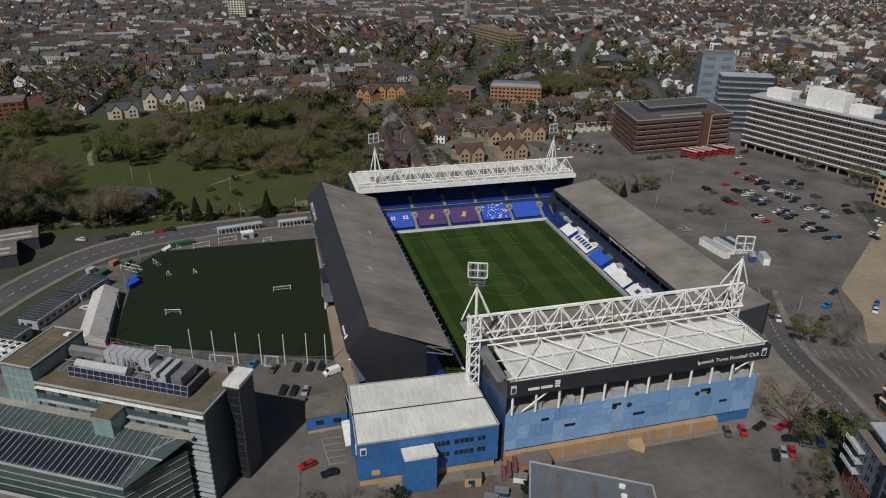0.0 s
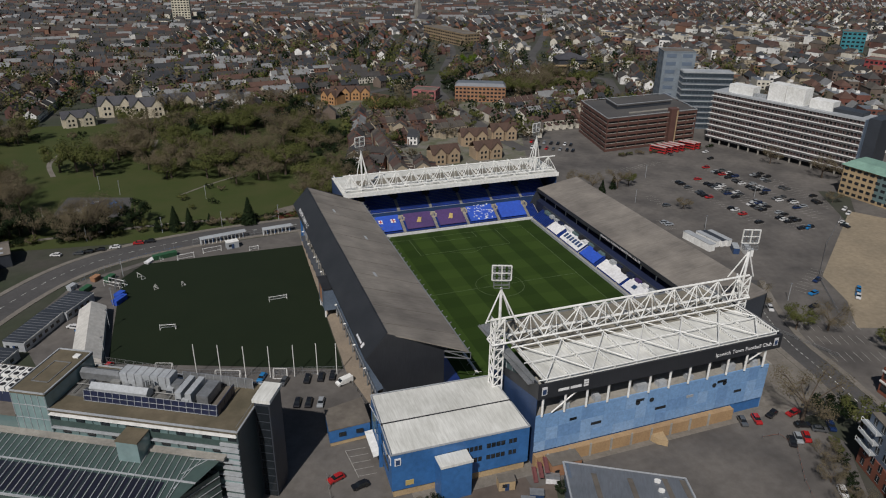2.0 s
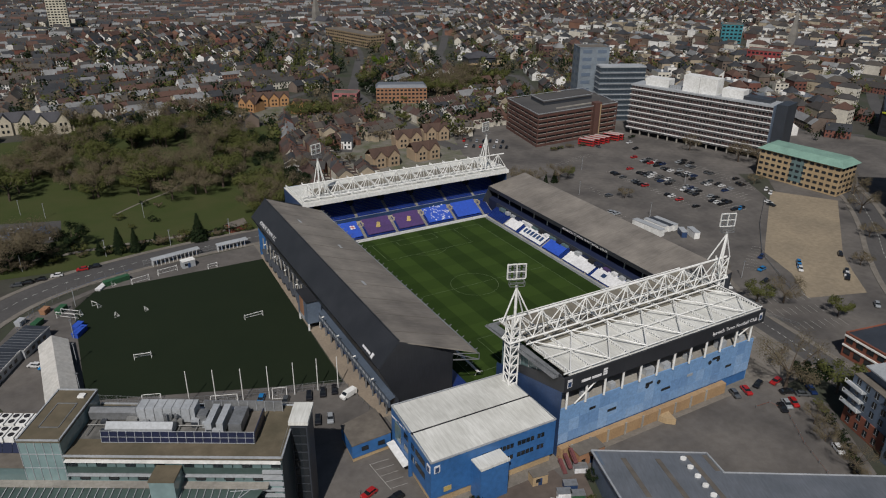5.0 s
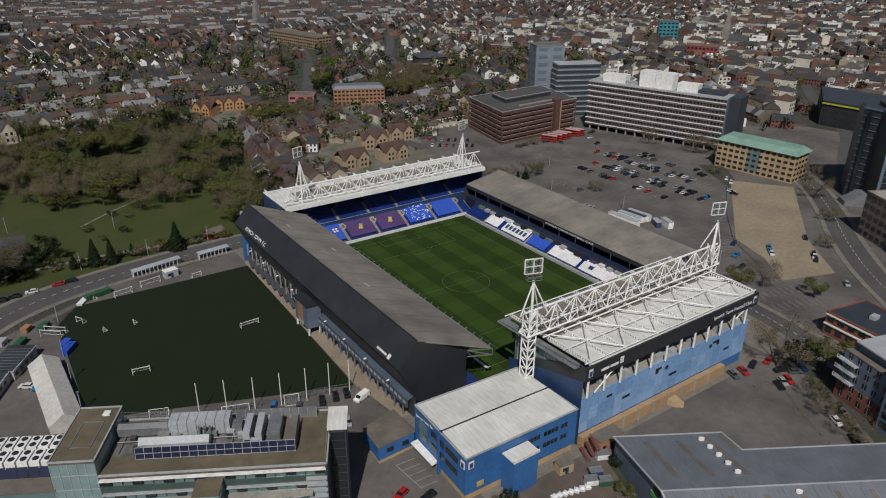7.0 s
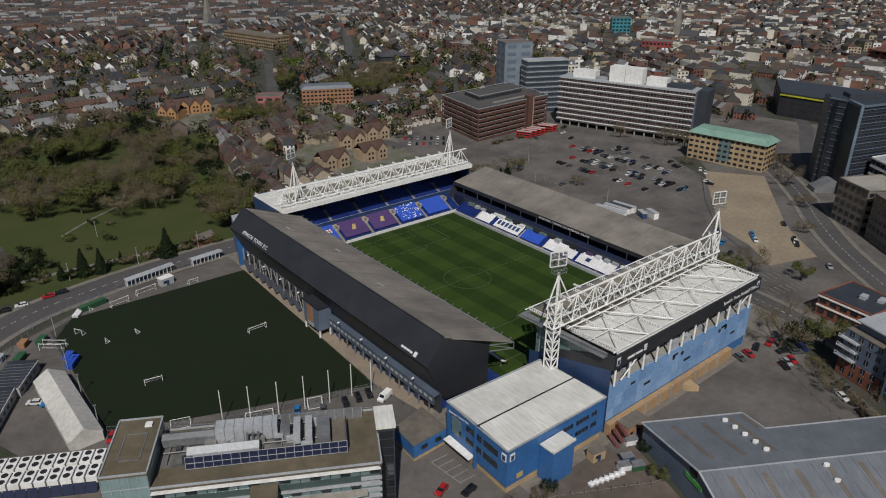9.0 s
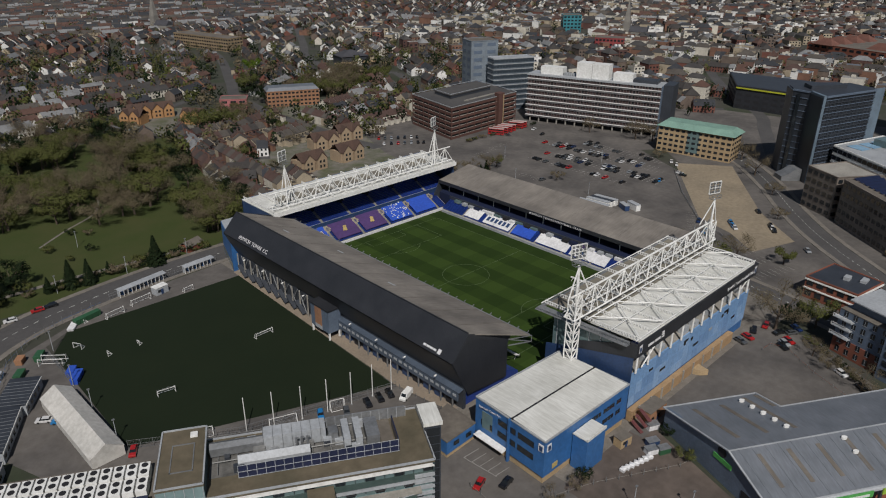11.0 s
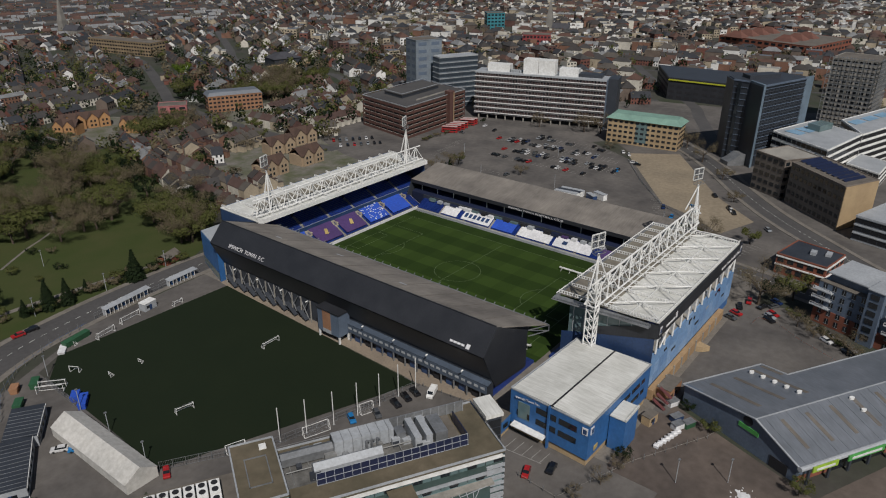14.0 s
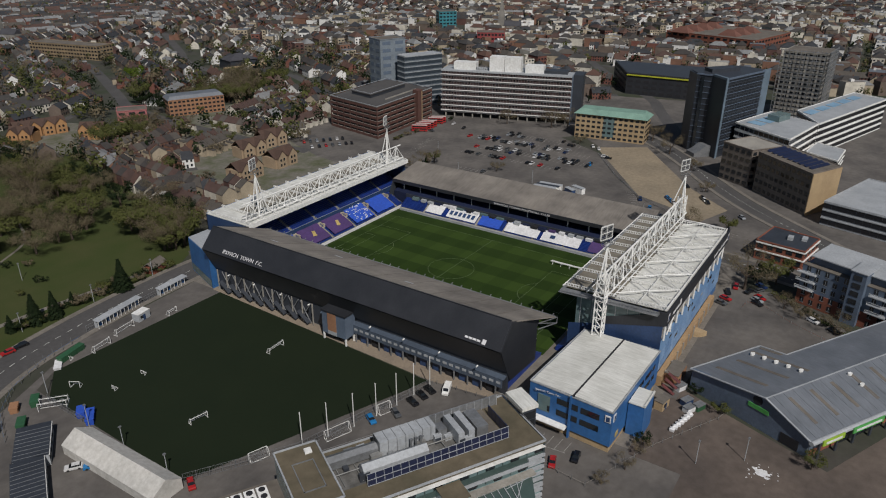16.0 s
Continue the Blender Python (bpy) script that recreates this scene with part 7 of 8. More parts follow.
for kind, obs in TREES.items():
    for i, t in enumerate(obs):
        if (kind, i) not in fresh_use:
            plant(kind, -120 + 9 * i, 160)

for key, lst in far_wood.items():
    V, F, n = [], [], 0
    for me, m in lst:
        co = np.empty(len(me.vertices) * 3, "f")
        me.vertices.foreach_get("co", co)
        M = np.array(m)
        V.append(co.reshape(-1, 3) @ M[:3, :3].T + M[:3, 3])
        F += [tuple(i + n for i in p.vertices) for p in me.polygons]
        n += len(me.vertices)
    me = bpy.data.meshes.new("woodland")
    me.from_pydata(np.concatenate(V).tolist(), [], F)
    tagged(part("woodland", me, lst[0][0].materials[0]), "belt of mixed spring trees behind the park", "trees", kind="stuff")

# small garden and street trees of the town, joined
V, F = [], []
rg = np.random.RandomState(5)
for _ in range(3400):
    b, d = radians(rt.uniform(-28, 97)), rt.uniform(420, 1700)
    x, y = -150 + d * math.sin(b), -190 + d * math.cos(b)
    if free(x, y, 2):
        garden_trees.append((x, y, rt.uniform(2.5, 5.5)))
for _ in range(1100):
    b, d = radians(rt.uniform(-28, 48)), rt.uniform(430, 830)
    x, y = -150 + d * math.sin(b), -190 + d * math.cos(b)
    if free(x, y, 3):
        garden_trees.append((x, y, rt.uniform(3.5, 6.5)))
kinds = [[], [], []]
for x, y, r in garden_trees:
    if free(x, y, 1):
        kinds[rt.choice((0, 0, 1, 1, 2, 2))].append((x, y, r))
for (name, label, m), lst in zip((("garden_trees", "bare brown garden trees", BUD), ("garden_trees", "olive green garden trees", FRESH), ("garden_trees", "dark evergreen garden trees", EVER)), kinds):
    g = Geo()
    n = 46
    quads = []
    for x, y, r in lst:
        d = rg.normal(size=(n, 3))
        d /= np.linalg.norm(d, axis=1)[:, None]
        lump = 1 + 0.35 * np.sin(d[:, 0] * 4 + x) * np.sin(d[:, 1] * 5 + y)
        p = np.array([x, y, r * 1.25]) + d * (r * (0.5 + 0.5 * rg.rand(n)) * lump)[:, None] * np.array([1, 1, 1.1])
        u = np.cross(d, rg.normal(size=(n, 3)))
        u /= np.linalg.norm(u, axis=1)[:, None]
        w = np.cross(d, u)
        s = (r * 0.2 * (0.6 + 0.8 * rg.rand(n)))[:, None]
        quads.append(np.stack([p - u * s, p - w * s * 0.7, p + u * s, p + w * s * 0.7], 1).reshape(-1, 3))
    pts = np.concatenate(quads)
    me = bpy.data.meshes.new(name)
    me.from_pydata(pts.tolist(), [], np.arange(len(pts)).reshape(-1, 4).tolist())
    tagged(part(name, me, m), label, "trees", kind="stuff")


# ---- cars ----
PAINTS = {"black": (0.012, 0.012, 0.014), "dark blue": (0.012, 0.03, 0.10), "white": (0.72, 0.72, 0.72), "silver": (0.34, 0.36, 0.38), "red": (0.42, 0.02, 0.02), "grey": (0.09, 0.095, 0.10), "bright blue": (0.02, 0.20, 0.48)}
CARGLASS = glass_mat("car_glass", (0.015, 0.018, 0.02), 0.05)
LAMP = mat("headlamp_plastic", (0.6, 0.6, 0.6), rough=0.2, bump=0)


def car_kind(colour, rgb):
    t = thing("car", "%s parked hatchback car on tarmac" % colour, "car", pose(0, 0, -40), group="parked cars")
    paint = mat("%s_car_paint" % colour.replace(" ", "_"), rgb, rough=0.25, bump=0)
    paint.node_tree.nodes["Principled BSDF"].inputs["Coat Weight"].default_value = 0.6
    prof = [(-2.1, 0.3), (-2.15, 0.75), (-1.9, 0.92), (-0.95, 0.98), (2.0, 1.02), (2.1, 0.8), (2.12, 0.3)]
    b = Geo().section([(x, z) for x, z in prof], -0.86, 0.86, "y")
    b.v = [(x, y * (0.9 if z > 0.95 else 1.0), z) for x, y, z in b.v]
    part("body", b, paint, t)
    g = Geo().prism([(-1.0, -0.78), (1.85, -0.78), (1.85, 0.78), (-1.0, 0.78)], 0.98, 1.42, [(-0.3, -0.62), (1.45, -0.62), (1.45, 0.62), (-0.3, 0.62)])
    part("glasshouse", g, CARGLASS, t)
    part("car_roof", Geo().prism([(-0.35, -0.64), (1.5, -0.64), (1.5, 0.64), (-0.35, 0.64)], 1.41, 1.48), paint, t)
    for x in (-1.3, 1.3):
        for y in (-0.8, 0.8):
            part("wheel", Geo().bar((x, y - 0.1, 0.31), (x, y + 0.1, 0.31), 0.62, 10), TYRE, t)
    return t


CARS = {k: car_kind(k, v) for k, v in PAINTS.items()}
seen_cars = set()
rc = random.Random(21)


def car(x, y, r, colour=None):
    colour = colour or rc.choice(("black",) * 6 + ("dark blue", "grey", "grey", "grey", "white", "white", "silver", "silver", "red"))
    m = pose(x, y, 0, 0, 0, r)
    if colour in seen_cars:
        return copy_thing(CARS[colour], m)
    seen_cars.add(colour)
    CARS[colour].matrix_basis = m
    return CARS[colour]


bays = Geo()


def bay_line(p, q, w=0.12):
    g = strip([p, q], w, 0.012)
    bays.add(g.v, g.f)


# rows of bays in the large car park: x, first y, last y, share taken
for x, y0, y1, k in ((140, 18, 86, 0.36), (153.5, 6, 84, 0.5), (158.6, 6, 80, 0.42), (171.5, 14, 98, 0.55), (176.6, 20, 98, 0.42), (188, 24, 80, 0.6), (193.2, 30, 80, 0.35), (112, 50, 70, 0.2), (98, 26, 40, 0.45)):
    n = int((y1 - y0) / 2.7)
    for i in range(n):
        y = y0 + i * 2.7
        bay_line((x - 2.5, y), (x + 2.5, y))
        if rc.random() < k:
            car(x + rc.uniform(-0.4, 0.4), y + 1.35, rc.choice((0, 180)) + rc.uniform(-3, 3))
for i in range(7):
    for r in range(2):
        car(95 + i * 3.4 + 5 * r + rc.uniform(-0.6, 0.6), 163 - i * 2.4 + r * 12, 50 + rc.uniform(-3, 3), ("white", "black", "red", "grey", "silver", "black", None)[(i + 2 * r) % 7])
for x, y, r, c in ((193, 20, 30, "white"), (190, 15, 30, "white"), (177, 6, 100, "white"), (175, 3, 100, "black"), (157, 7, 20, "bright blue"), (192, 122, 10, "white"), (186, 110, 10, "black"), (168, 124, 80, "grey")):
    car(x, y, r, c)
for x, y, r, c in ((29.5, -96.5, 70, "grey"), (33.8, -97, 70, "red"), (39.5, -96.5, 20, "black"), (45.5, -98, 10, "red"), (36, -107.5, 60, "black"), (38.6, -107, 60, "silver"), (41, -107.4, 60, "red"), (44, -103, 160, "black"), (47, -106, 150, "grey"), (33.5, -126, 60, "white"), (30, -133, 60, "black"), (51, -106, 60, "dark blue")):
    car(x, y, r, c)
for x, y, r, c in ((-86.1, -37.5, 60, "grey"), (-79.4, -38.4, 70, "black"), (-75.4, -38.8, 70, "black"), (-72, -39.2, 70, "black"), (-92, -33.5, 60, "bright blue"), (-84, -49, 70, "black"), (-81, -50, 70, "black"), (-77.8, -51, 70, "silver"), (-80, -82, 20, "red"), (-75, -86.2, 10, "black"), (-147.5, 16, -35, "white"), (-144.6, 12.6, -35, "bright blue"), (-135.2, -13, 60, "red")):
    car(x, y, r, c)
for x, y, r, c in ((127, -47, 40, "bright blue"), (124, -49.4, 40, "bright blue"), (122, -51.4, 40, "white"), (136.5, -61.5, 30, "black"), (134, -63.3, 30, "white"), (131.5, -65.3, 30, "black"), (118, -36, 20, "dark blue"), (100, -52, 10, "black"), (108, -44, 10, "bright blue")):
    car(x, y, r, c)
for x, y, r, c in ((-160.4, 80, -20, "white"), (-152, 79, -12, "grey"), (-148.5, 79.5, -12, "black"), (-144, 80, -8, "black"), (-138.5, 81, -6, "white"), (-129.5, 82.5, -4, "red"), (-125, 83, -4, "black"), (150, -50, 40, "black"), (120, -84, 40, "silver"), (84, -48, 60, "white")):
    car(x, y, r, c)
for k in range(9):
    bay_line((84 + k * 2.6, -58 - k * 0.8), (82.4 + k * 2.6, -63 - k * 0.8))
    bay_line((80 + k * 2.6, -66 - k * 0.8), (78.4 + k * 2.6, -71 - k * 0.8))
    bay_line((78.5 + k * 2.6, -76 - k * 0.8), (77 + k * 2.6, -81 - k * 0.8))
    bay_line((104 + k * 2.6, -38 + k * 1.5), (106.5 + k * 2.6, -42.5 + k * 1.5))
for k in range(13):
    bay_line((118 + k * 2.9, 104 + k * 0.6), (117 + k * 2.9, 109 + k * 0.6))
for k in range(5):
    bay_line((-75.6 + 0.2 * k, -72.5 - 2.5 * k), (-70.4 + 0.1 * k, -72.8 - 2.5 * k))
bay_line((-75.6, -72.5), (-74.6, -83))
setting("bay_markings", bays, mat("worn_line_paint", (0.5, 0.49, 0.46), (0.3, 0.29, 0.27), fine=2, rough=0.9), "white painted parking bay lines", "marking")


# ---- vans, buses, cabins ----
def van(m, label="white panel van parked on tarmac"):
    t = thing("van", label, "van", m)
    part("body", Geo().section([(-2.5, 0.35), (-2.55, 1.0), (-1.7, 1.25), (-1.1, 2.0), (2.5, 2.05), (2.55, 0.35)], -0.95, 0.95, "y"), WHITE, t)
    part("windscreen", Geo().slab((-1.72, -0.8, 1.3), (-1.72, 0.8, 1.3), (-1.15, 0.75, 1.95), (-1.15, -0.75, 1.95), -0.03), CARGLASS, t)
    for x in (-1.6, 1.6):
        for y in (-0.9, 0.9):
            part("wheel", Geo().bar((x, y - 0.1, 0.35), (x, y + 0.1, 0.35), 0.7, 10), TYRE, t)


van(pose(-69.4, -43.4, 0, 0, 0, 20))
van(pose(-101, -96.5, 0, 0, 0, 60))


def bus(m):
    t = thing("bus", "red double-deck bus parked on tarmac", "bus", m, group="parked buses")
    part("body", Geo().box(-1.25, -5.2, 0.4, 1.25, 5.2, 4.2), RED, t)
    part("bus_roof", Geo().prism([(-1.2, -5.1), (1.2, -5.1), (1.2, 5.1), (-1.2, 5.1)], 4.2, 4.4, [(-1, -4.8), (1, -4.8), (1, 4.8), (-1, 4.8)]), mat("pale_bus_roof", (0.5, 0.42, 0.4), rough=0.5) if "pale_bus_roof" not in bpy.data.materials else bpy.data.materials["pale_bus_roof"], t)
    for z in (1.4, 3.0):
        part("window_band", Geo().box(-1.28, -4.8, z, 1.28, 4.8, z + 0.85), CARGLASS, t)
        part("windscreen", Geo().box(-1.1, -5.24, z, 1.1, -5.18, z + 0.95), CARGLASS, t)
    for y in (-3.3, 3.2):
        for x in (-1.15, 1.15):
            part("wheel", Geo().bar((x - 0.12, y, 0.48), (x + 0.12, y, 0.48), 0.95, 10), TYRE, t)
    return t


b = bus(pose(164, 131, 0, 0, 0, 28))
for x, y in ((169, 131.6), (174, 132.3), (178.5, 133), (187, 133.5), (191, 134)):
    copy_thing(b, pose(x, y, 0, 0, 0, 28))


def cabin(m, l, w, h, label, wall=WHITE, roof=CLAD):
    t = thing("cabin", label, "cabin", m)
    part("wall", Geo().box(-l / 2, -w / 2, 0, l / 2, w / 2, h), wall, t)
    part("roof", Geo().box(-l / 2 - 0.1, -w / 2 - 0.1, h, l / 2 + 0.1, w / 2 + 0.1, h + 0.18), roof, t)
    if roof is DARKCLAD and l < 10 and w > 10:
        for k in range(int(w / 1.6)):
            part("roof_rib", Geo().box(-l / 2, -w / 2 + 0.5 + k * 1.6, h + 0.18, l / 2, -w / 2 + 0.6 + k * 1.6, h + 0.26), STEEL, t)
        part("eave", Geo().box(l / 2, -w / 2, h - 0.3, l / 2 + 0.25, w / 2, h + 0.1), WHITE, t)
        for k in range(int(w / 3)):
            part("side_window", Geo().box(l / 2 - 0.02, -w / 2 + 0.8 + k * 3, 1.0, l / 2 + 0.06, -w / 2 + 2.3 + k * 3, 2.1), GLASS, t)
    part("door", Geo().box(-0.5, -w / 2 - 0.05, 0, 0.5, -w / 2 + 0.02, 2.05), BLUE_D, t)
    for x in range(int(l / 3)):
        part("window", Geo().box(-l / 2 + 0.8 + x * 3, -w / 2 - 0.06, 1.0, -l / 2 + 2.0 + x * 3, -w / 2 + 0.02, 2.0), GLASS, t)
    return t


cabin(pose(97, 8, 0, 0, 0, 95), 16, 3.0, 3.2, "long white site cabin beside the car park")
for k in range(3):
    cabin(pose(102.5 + k * 2.7, 9 - k * 0.4, 0, 0, 0, 95), 12, 2.4, 2.8, "white site cabin with a dark gap roof", WHITE, DARKCLAD if k % 2 else CLAD)
cabin(pose(110.5, -6, 0, 0, 0, 70), 7, 2.6, 3.0, "white box trailer parked on tarmac")
cabin(pose(107, -3, 0, 0, 0, 60), 6, 2.4, 2.6, "dark blue box trailer parked on tarmac", BLUE_D, CLAD)
cabin(pose(-149.5, 30, 0, 0, 0, -32), 8, 14, 3.4, "low cabin with a black ribbed roof", CLAD, DARKCLAD)
cabin(pose(-158.5, 15.3, 0, 0, 0, -27), 7.2, 20, 3.4, "long low hut with a black ribbed roof", CLAD, DARKCLAD)
cabin(pose(-168.5, -6, 0, 0, 0, -27), 7.2, 20, 3.4, "low hut with a dark ribbed roof", CLAD, DARKCLAD)
for x, y in ((-194, 78), (-198, 62)):
    t = thing("long_hall", "dark-roofed industrial hall with pale rooflights", "building", pose(x, y, 0, 0, 0, 12))
    part("wall", Geo().box(-18, -7, 0, 18, 7, 5.5), DARKCLAD, t)
    part("roof", Geo().gable(-18, -7, 18, 7, 5.5, 7.4), FELT, t)
    part("rooflight", Geo().slab((-16, -3.6, 6.5), (16, -3.6, 6.5), (16, -2.6, 6.8), (-16, -2.6, 6.8), 0.05), CLAD, t)
    part("rooflight", Geo().slab((-16, -6.2, 5.75), (16, -6.2, 5.75), (16, -5.4, 6.0), (-16, -5.4, 6.0), 0.05), CLAD, t)


def marquee():
    t = thing("marquee", "long white fabric marquee beside the turf", "tent", pose(-141.3, 5.6, 0, 0, 0, -88.6))
    L, W = 35.5, 8.2
    for i in range(7):
        a, b = -L / 2 + L * i / 7, -L / 2 + L * (i + 1) / 7
        part("roof_bay", Geo().slab((a + 0.015, -W / 2 - 0.2, 2.9), (b - 0.015, -W / 2 - 0.2, 2.9), (b - 0.015, 0, 5.6), (a + 0.015, 0, 5.6), 0.06).slab((a + 0.015, 0, 5.6), (b - 0.015, 0, 5.6), (b - 0.015, W / 2 + 0.2, 2.9), (a + 0.015, W / 2 + 0.2, 2.9), 0.06), MARQUEE, t)
        part("side_wall", Geo().box(a, -W / 2, 0, b - 0.06, -W / 2 + 0.05, 3), MARQUEE, t)
        part("side_wall", Geo().box(a, W / 2 - 0.05, 0, b - 0.06, W / 2, 3), MARQUEE, t)
    for x in (-L / 2, L / 2 - 0.06):
        part("end_wall", Geo().section([(-W / 2, 0), (-W / 2, 2.9), (0, 5.5), (W / 2, 2.9), (W / 2, 0)], x, x + 0.06, "x"), MARQUEE, t)


marquee()


# ---- training ground furniture ----
def goal(m, w, h, d, label):
    t = thing("goal", label, "goal", m, group="training goals")
    part("crossbar", Geo().bar((-w / 2, 0, h), (w / 2, 0, h), 0.16, 6), WHITE, t)
    for s in (-1, 1):
        part("post", Geo().bar((s * w / 2, 0, 0), (s * w / 2, 0, h), 0.16, 6), WHITE, t)
        part("side_frame", Geo().bar((s * w / 2, 0, 0.05), (s * w / 2, d, 0.05), 0.1).bar((s * w / 2, d, 0.05), (s * w / 2, 0.35 * d, h), 0.1).bar((s * w / 2, 0.35 * d, h), (s * w / 2, 0, h), 0.1), WHITE, t)
    part("ground_bar", Geo().bar((-w / 2, d, 0.05), (w / 2, d, 0.05), 0.1), WHITE, t)
    net = Geo()
    for i in range(int(w / 0.5) + 1):
        x = -w / 2 + i * w / int(w / 0.5)
        net.bar((x, 0.35 * d, h), (x, d, 0.05), 0.015)
    for k in range(6):
        f = k / 6
        net.bar((-w / 2, 0.35 * d + 0.65 * d * f, h * (1 - f)), (w / 2, 0.35 * d + 0.65 * d * f, h * (1 - f)), 0.015)
    tagged(part("net", net, CLAD, t), kind="stuff")


for x, y, r, w, h in ((-111, 60.6, 12, 6.4, 2.4), (-100.6, 64, 10, 7.3, 2.4), (-101.2, -29.2, 160, 7.3, 2.4), (-119, -18.5, 160, 5, 2), (-80.8, 13.9, 2, 6.2, 1.9), (-118.1, 5.1, -11, 4.9, 1.9), (-84.2, 61, 10, 3.6, 1.8), (-135.8, 45.1, -40, 7.2, 2.4), (-86.5, -33.5, 160, 4, 2.6), (-137.4, 43.2, -40, 7.2, 2.4)):
    goal(pose(x, y, 0, 0, 0, r), w, h, 1.6, "white steel training goal on dark turf")
for x, y in ((-122.5, 37.6), (-113, 37.3), (-120.7, 63.4)):
    t = thing("mini_goal", "small white folding goal on dark turf", "goal", pose(x, y, 0, 0, 0, 20 + x))
    part("hoop", Geo().bar((-0.9, 0, 0), (-0.9, 0, 1.3), 0.1).bar((0.9, 0, 0), (0.9, 0, 1.3), 0.1).bar((-0.9, 0, 1.3), (0.9, 0, 1.3), 0.1), WHITE, t)
    part("rear_frame", Geo().bar((-0.9, 0, 1.3), (0, 1.3, 0.05), 0.08).bar((0.9, 0, 1.3), (0, 1.3, 0.05), 0.08).bar((-0.9, 0, 0), (0, 1.3, 0.05), 0.08).bar((0.9, 0, 0), (0, 1.3, 0.05), 0.08), WHITE, t)
t = thing("mini_goal", "white framed training goal on dark turf", "goal", pose(-128, 47.9, 0, 0, 0, -60))
part("hoop", Geo().bar((-1.5, 0, 0), (-1.5, 0, 2.1), 0.14).bar((1.5, 0, 0), (1.5, 0, 2.1), 0.14).bar((-1.5, 0, 2.1), (1.5, 0, 2.1), 0.14), WHITE, t)
part("rear_frame", Geo().bar((-1.5, 0, 2.1), (-1.2, 1.8, 0.05), 0.1).bar((1.5, 0, 2.1), (1.2, 1.8, 0.05), 0.1).bar((-1.2, 1.8, 0.05), (1.2, 1.8, 0.05), 0.1).bar((-1.5, 0, 0.05), (-1.2, 1.8, 0.05), 0.1).bar((1.5, 0, 0.05), (1.2, 1.8, 0.05), 0.1), WHITE, t)
for x, y0, y1 in ((26.0, -44, -31), (-31.0, -53, -34.5)):
    t = thing("grow_light_rig", "long white wheeled grass-lighting boom on the pitch", "lighting rig")
    part("boom", Geo().box(x - 0.35, y0, 1.2, x + 0.35, y1, 1.55), WHITE, t)
    for k in range(4):
        y = y0 + 1 + (y1 - y0 - 2) * k / 3
        part("stand", Geo().bar((x - 0.9, y, 0.1), (x, y, 1.2), 0.12).bar((x + 0.9, y, 0.1), (x, y, 1.2), 0.12).bar((x, y, 1.2), (x + 1.8, y, 0.9), 0.1), WHITE, t)


def lamp_post(x, y, h, label="slender grey steel lamp post", arm=0.0):
    t = thing("lamp_post", label, "lamp post", pose(x, y, 0), group="lamp posts")
    part("pole", Geo().bar((0, 0, 0), (0, 0, h), 0.2, 6), CLAD, t)
    part("lantern", Geo().box(-0.35, -0.25, h, 0.35, 0.25, h + 0.25), STEEL, t)


for x, y in ((-110, -25.3), (-103.3, -28.1), (-96.4, -31.2), (-89.5, -33.4), (-82.6, -35.2), (-76, -36.4), (-70.5, -38.2)):
    t = thing("net_post", "tall white net post behind the turf fence", "post", pose(x, y, 0), group="net posts")
    part("pole", Geo().bar((0, 0, 0), (0, 0, 10.8), 0.26, 6), WHITE, t)
    part("base_plate", Geo().box(-0.3, -0.3, 0, 0.3, 0.3, 0.08), STEEL, t)
for x, y in ((-136, 28), (-136.2, 12), (-136.4, -6), (-134, 52), (-120, 92), (-150, 92), (-95, 91), (-70, 92), (-100, 130), (-140, 150), (-60, -112), (-52, -122), (100, 60), (128, 92), (163, 48), (110, 20), (95, -45), (-170, 120), (-150, 160)):
    lamp_post(x, y, 7)


def fence(pts, h, step, label, board=None, name="fence"):
    t = thing(name, label, "fence")
    n = 0
    for (ax, ay), (bx, by) in zip(pts, pts[1:]):
        a, b = Vector((ax, ay)), Vector((bx, by))
        k = max(1, int((b - a).length / step))
        for i in range(k):
            p, q = a.lerp(b, i / k), a.lerp(b, (i + 1) / k)
            part("post", Geo().bar((*p, 0), (*p, h), 0.12), STEEL, t)
            d = (q - p).normalized() * 0.05
            if board:
                part("panel", Geo().bar((p.x + d.x, p.y + d.y, h * 0.5), (q.x - d.x, q.y - d.y, h * 0.5), 0.05), board, t).matrix_basis = Matrix.Identity(4)
                o = t.children[-1].data
                for v in o.vertices:
                    v.co.z = 0.1 if v.co.z < h * 0.5 else h - 0.05
            else:
                g = Geo()
                for z in (0.15, h * 0.5, h - 0.05):
                    g.bar((*p, z), (*q, z), 0.06)
                for j in range(1, 8):
                    c = p.lerp(q, j / 8)
                    g.bar((*c, 0.1), (*c, h), 0.025)
                part("mesh_panel", g, STEEL, t)


fence([(-135.5, -10.5), (-112, -25.5), (-68.5, -38.3)], 2.6, 3.0, "grey steel mesh fence along the turf")
fence([(-136, 48), (-136, 28)], 2.4, 3.2, "grey mesh fence beside the turf")
fence([(-152, 40), (-147, 52), (-139, 61), (-126, 68), (-112, 71.5)], 2.9, 3.0, "blue boarded site hoarding along the road", BLUE)
fence([(-108, 74.5), (-64, 78.5)], 2.2, 3.4, "grey palisade fence along the road")
fence([(-68, -39), (-66, -58)], 1.6, 3.0, "pale concrete panel wall", PAVING, "garden_wall")
fence([(-82, -81), (-83, -92), (-60, -101), (-39, -112.4), (-30, -115)], 1.8, 3.2, "stained concrete yard wall", CONC, "garden_wall")
fence([(30, -103.5), (35, -104), (36, -109), (28, -120), (18, -140)], 1.2, 3.4, "low red brick yard wall", REDBRICK, "garden_wall")
fence([(74, -58), (82, -80)], 1.2, 3.2, "blue-green steel roadside railing")
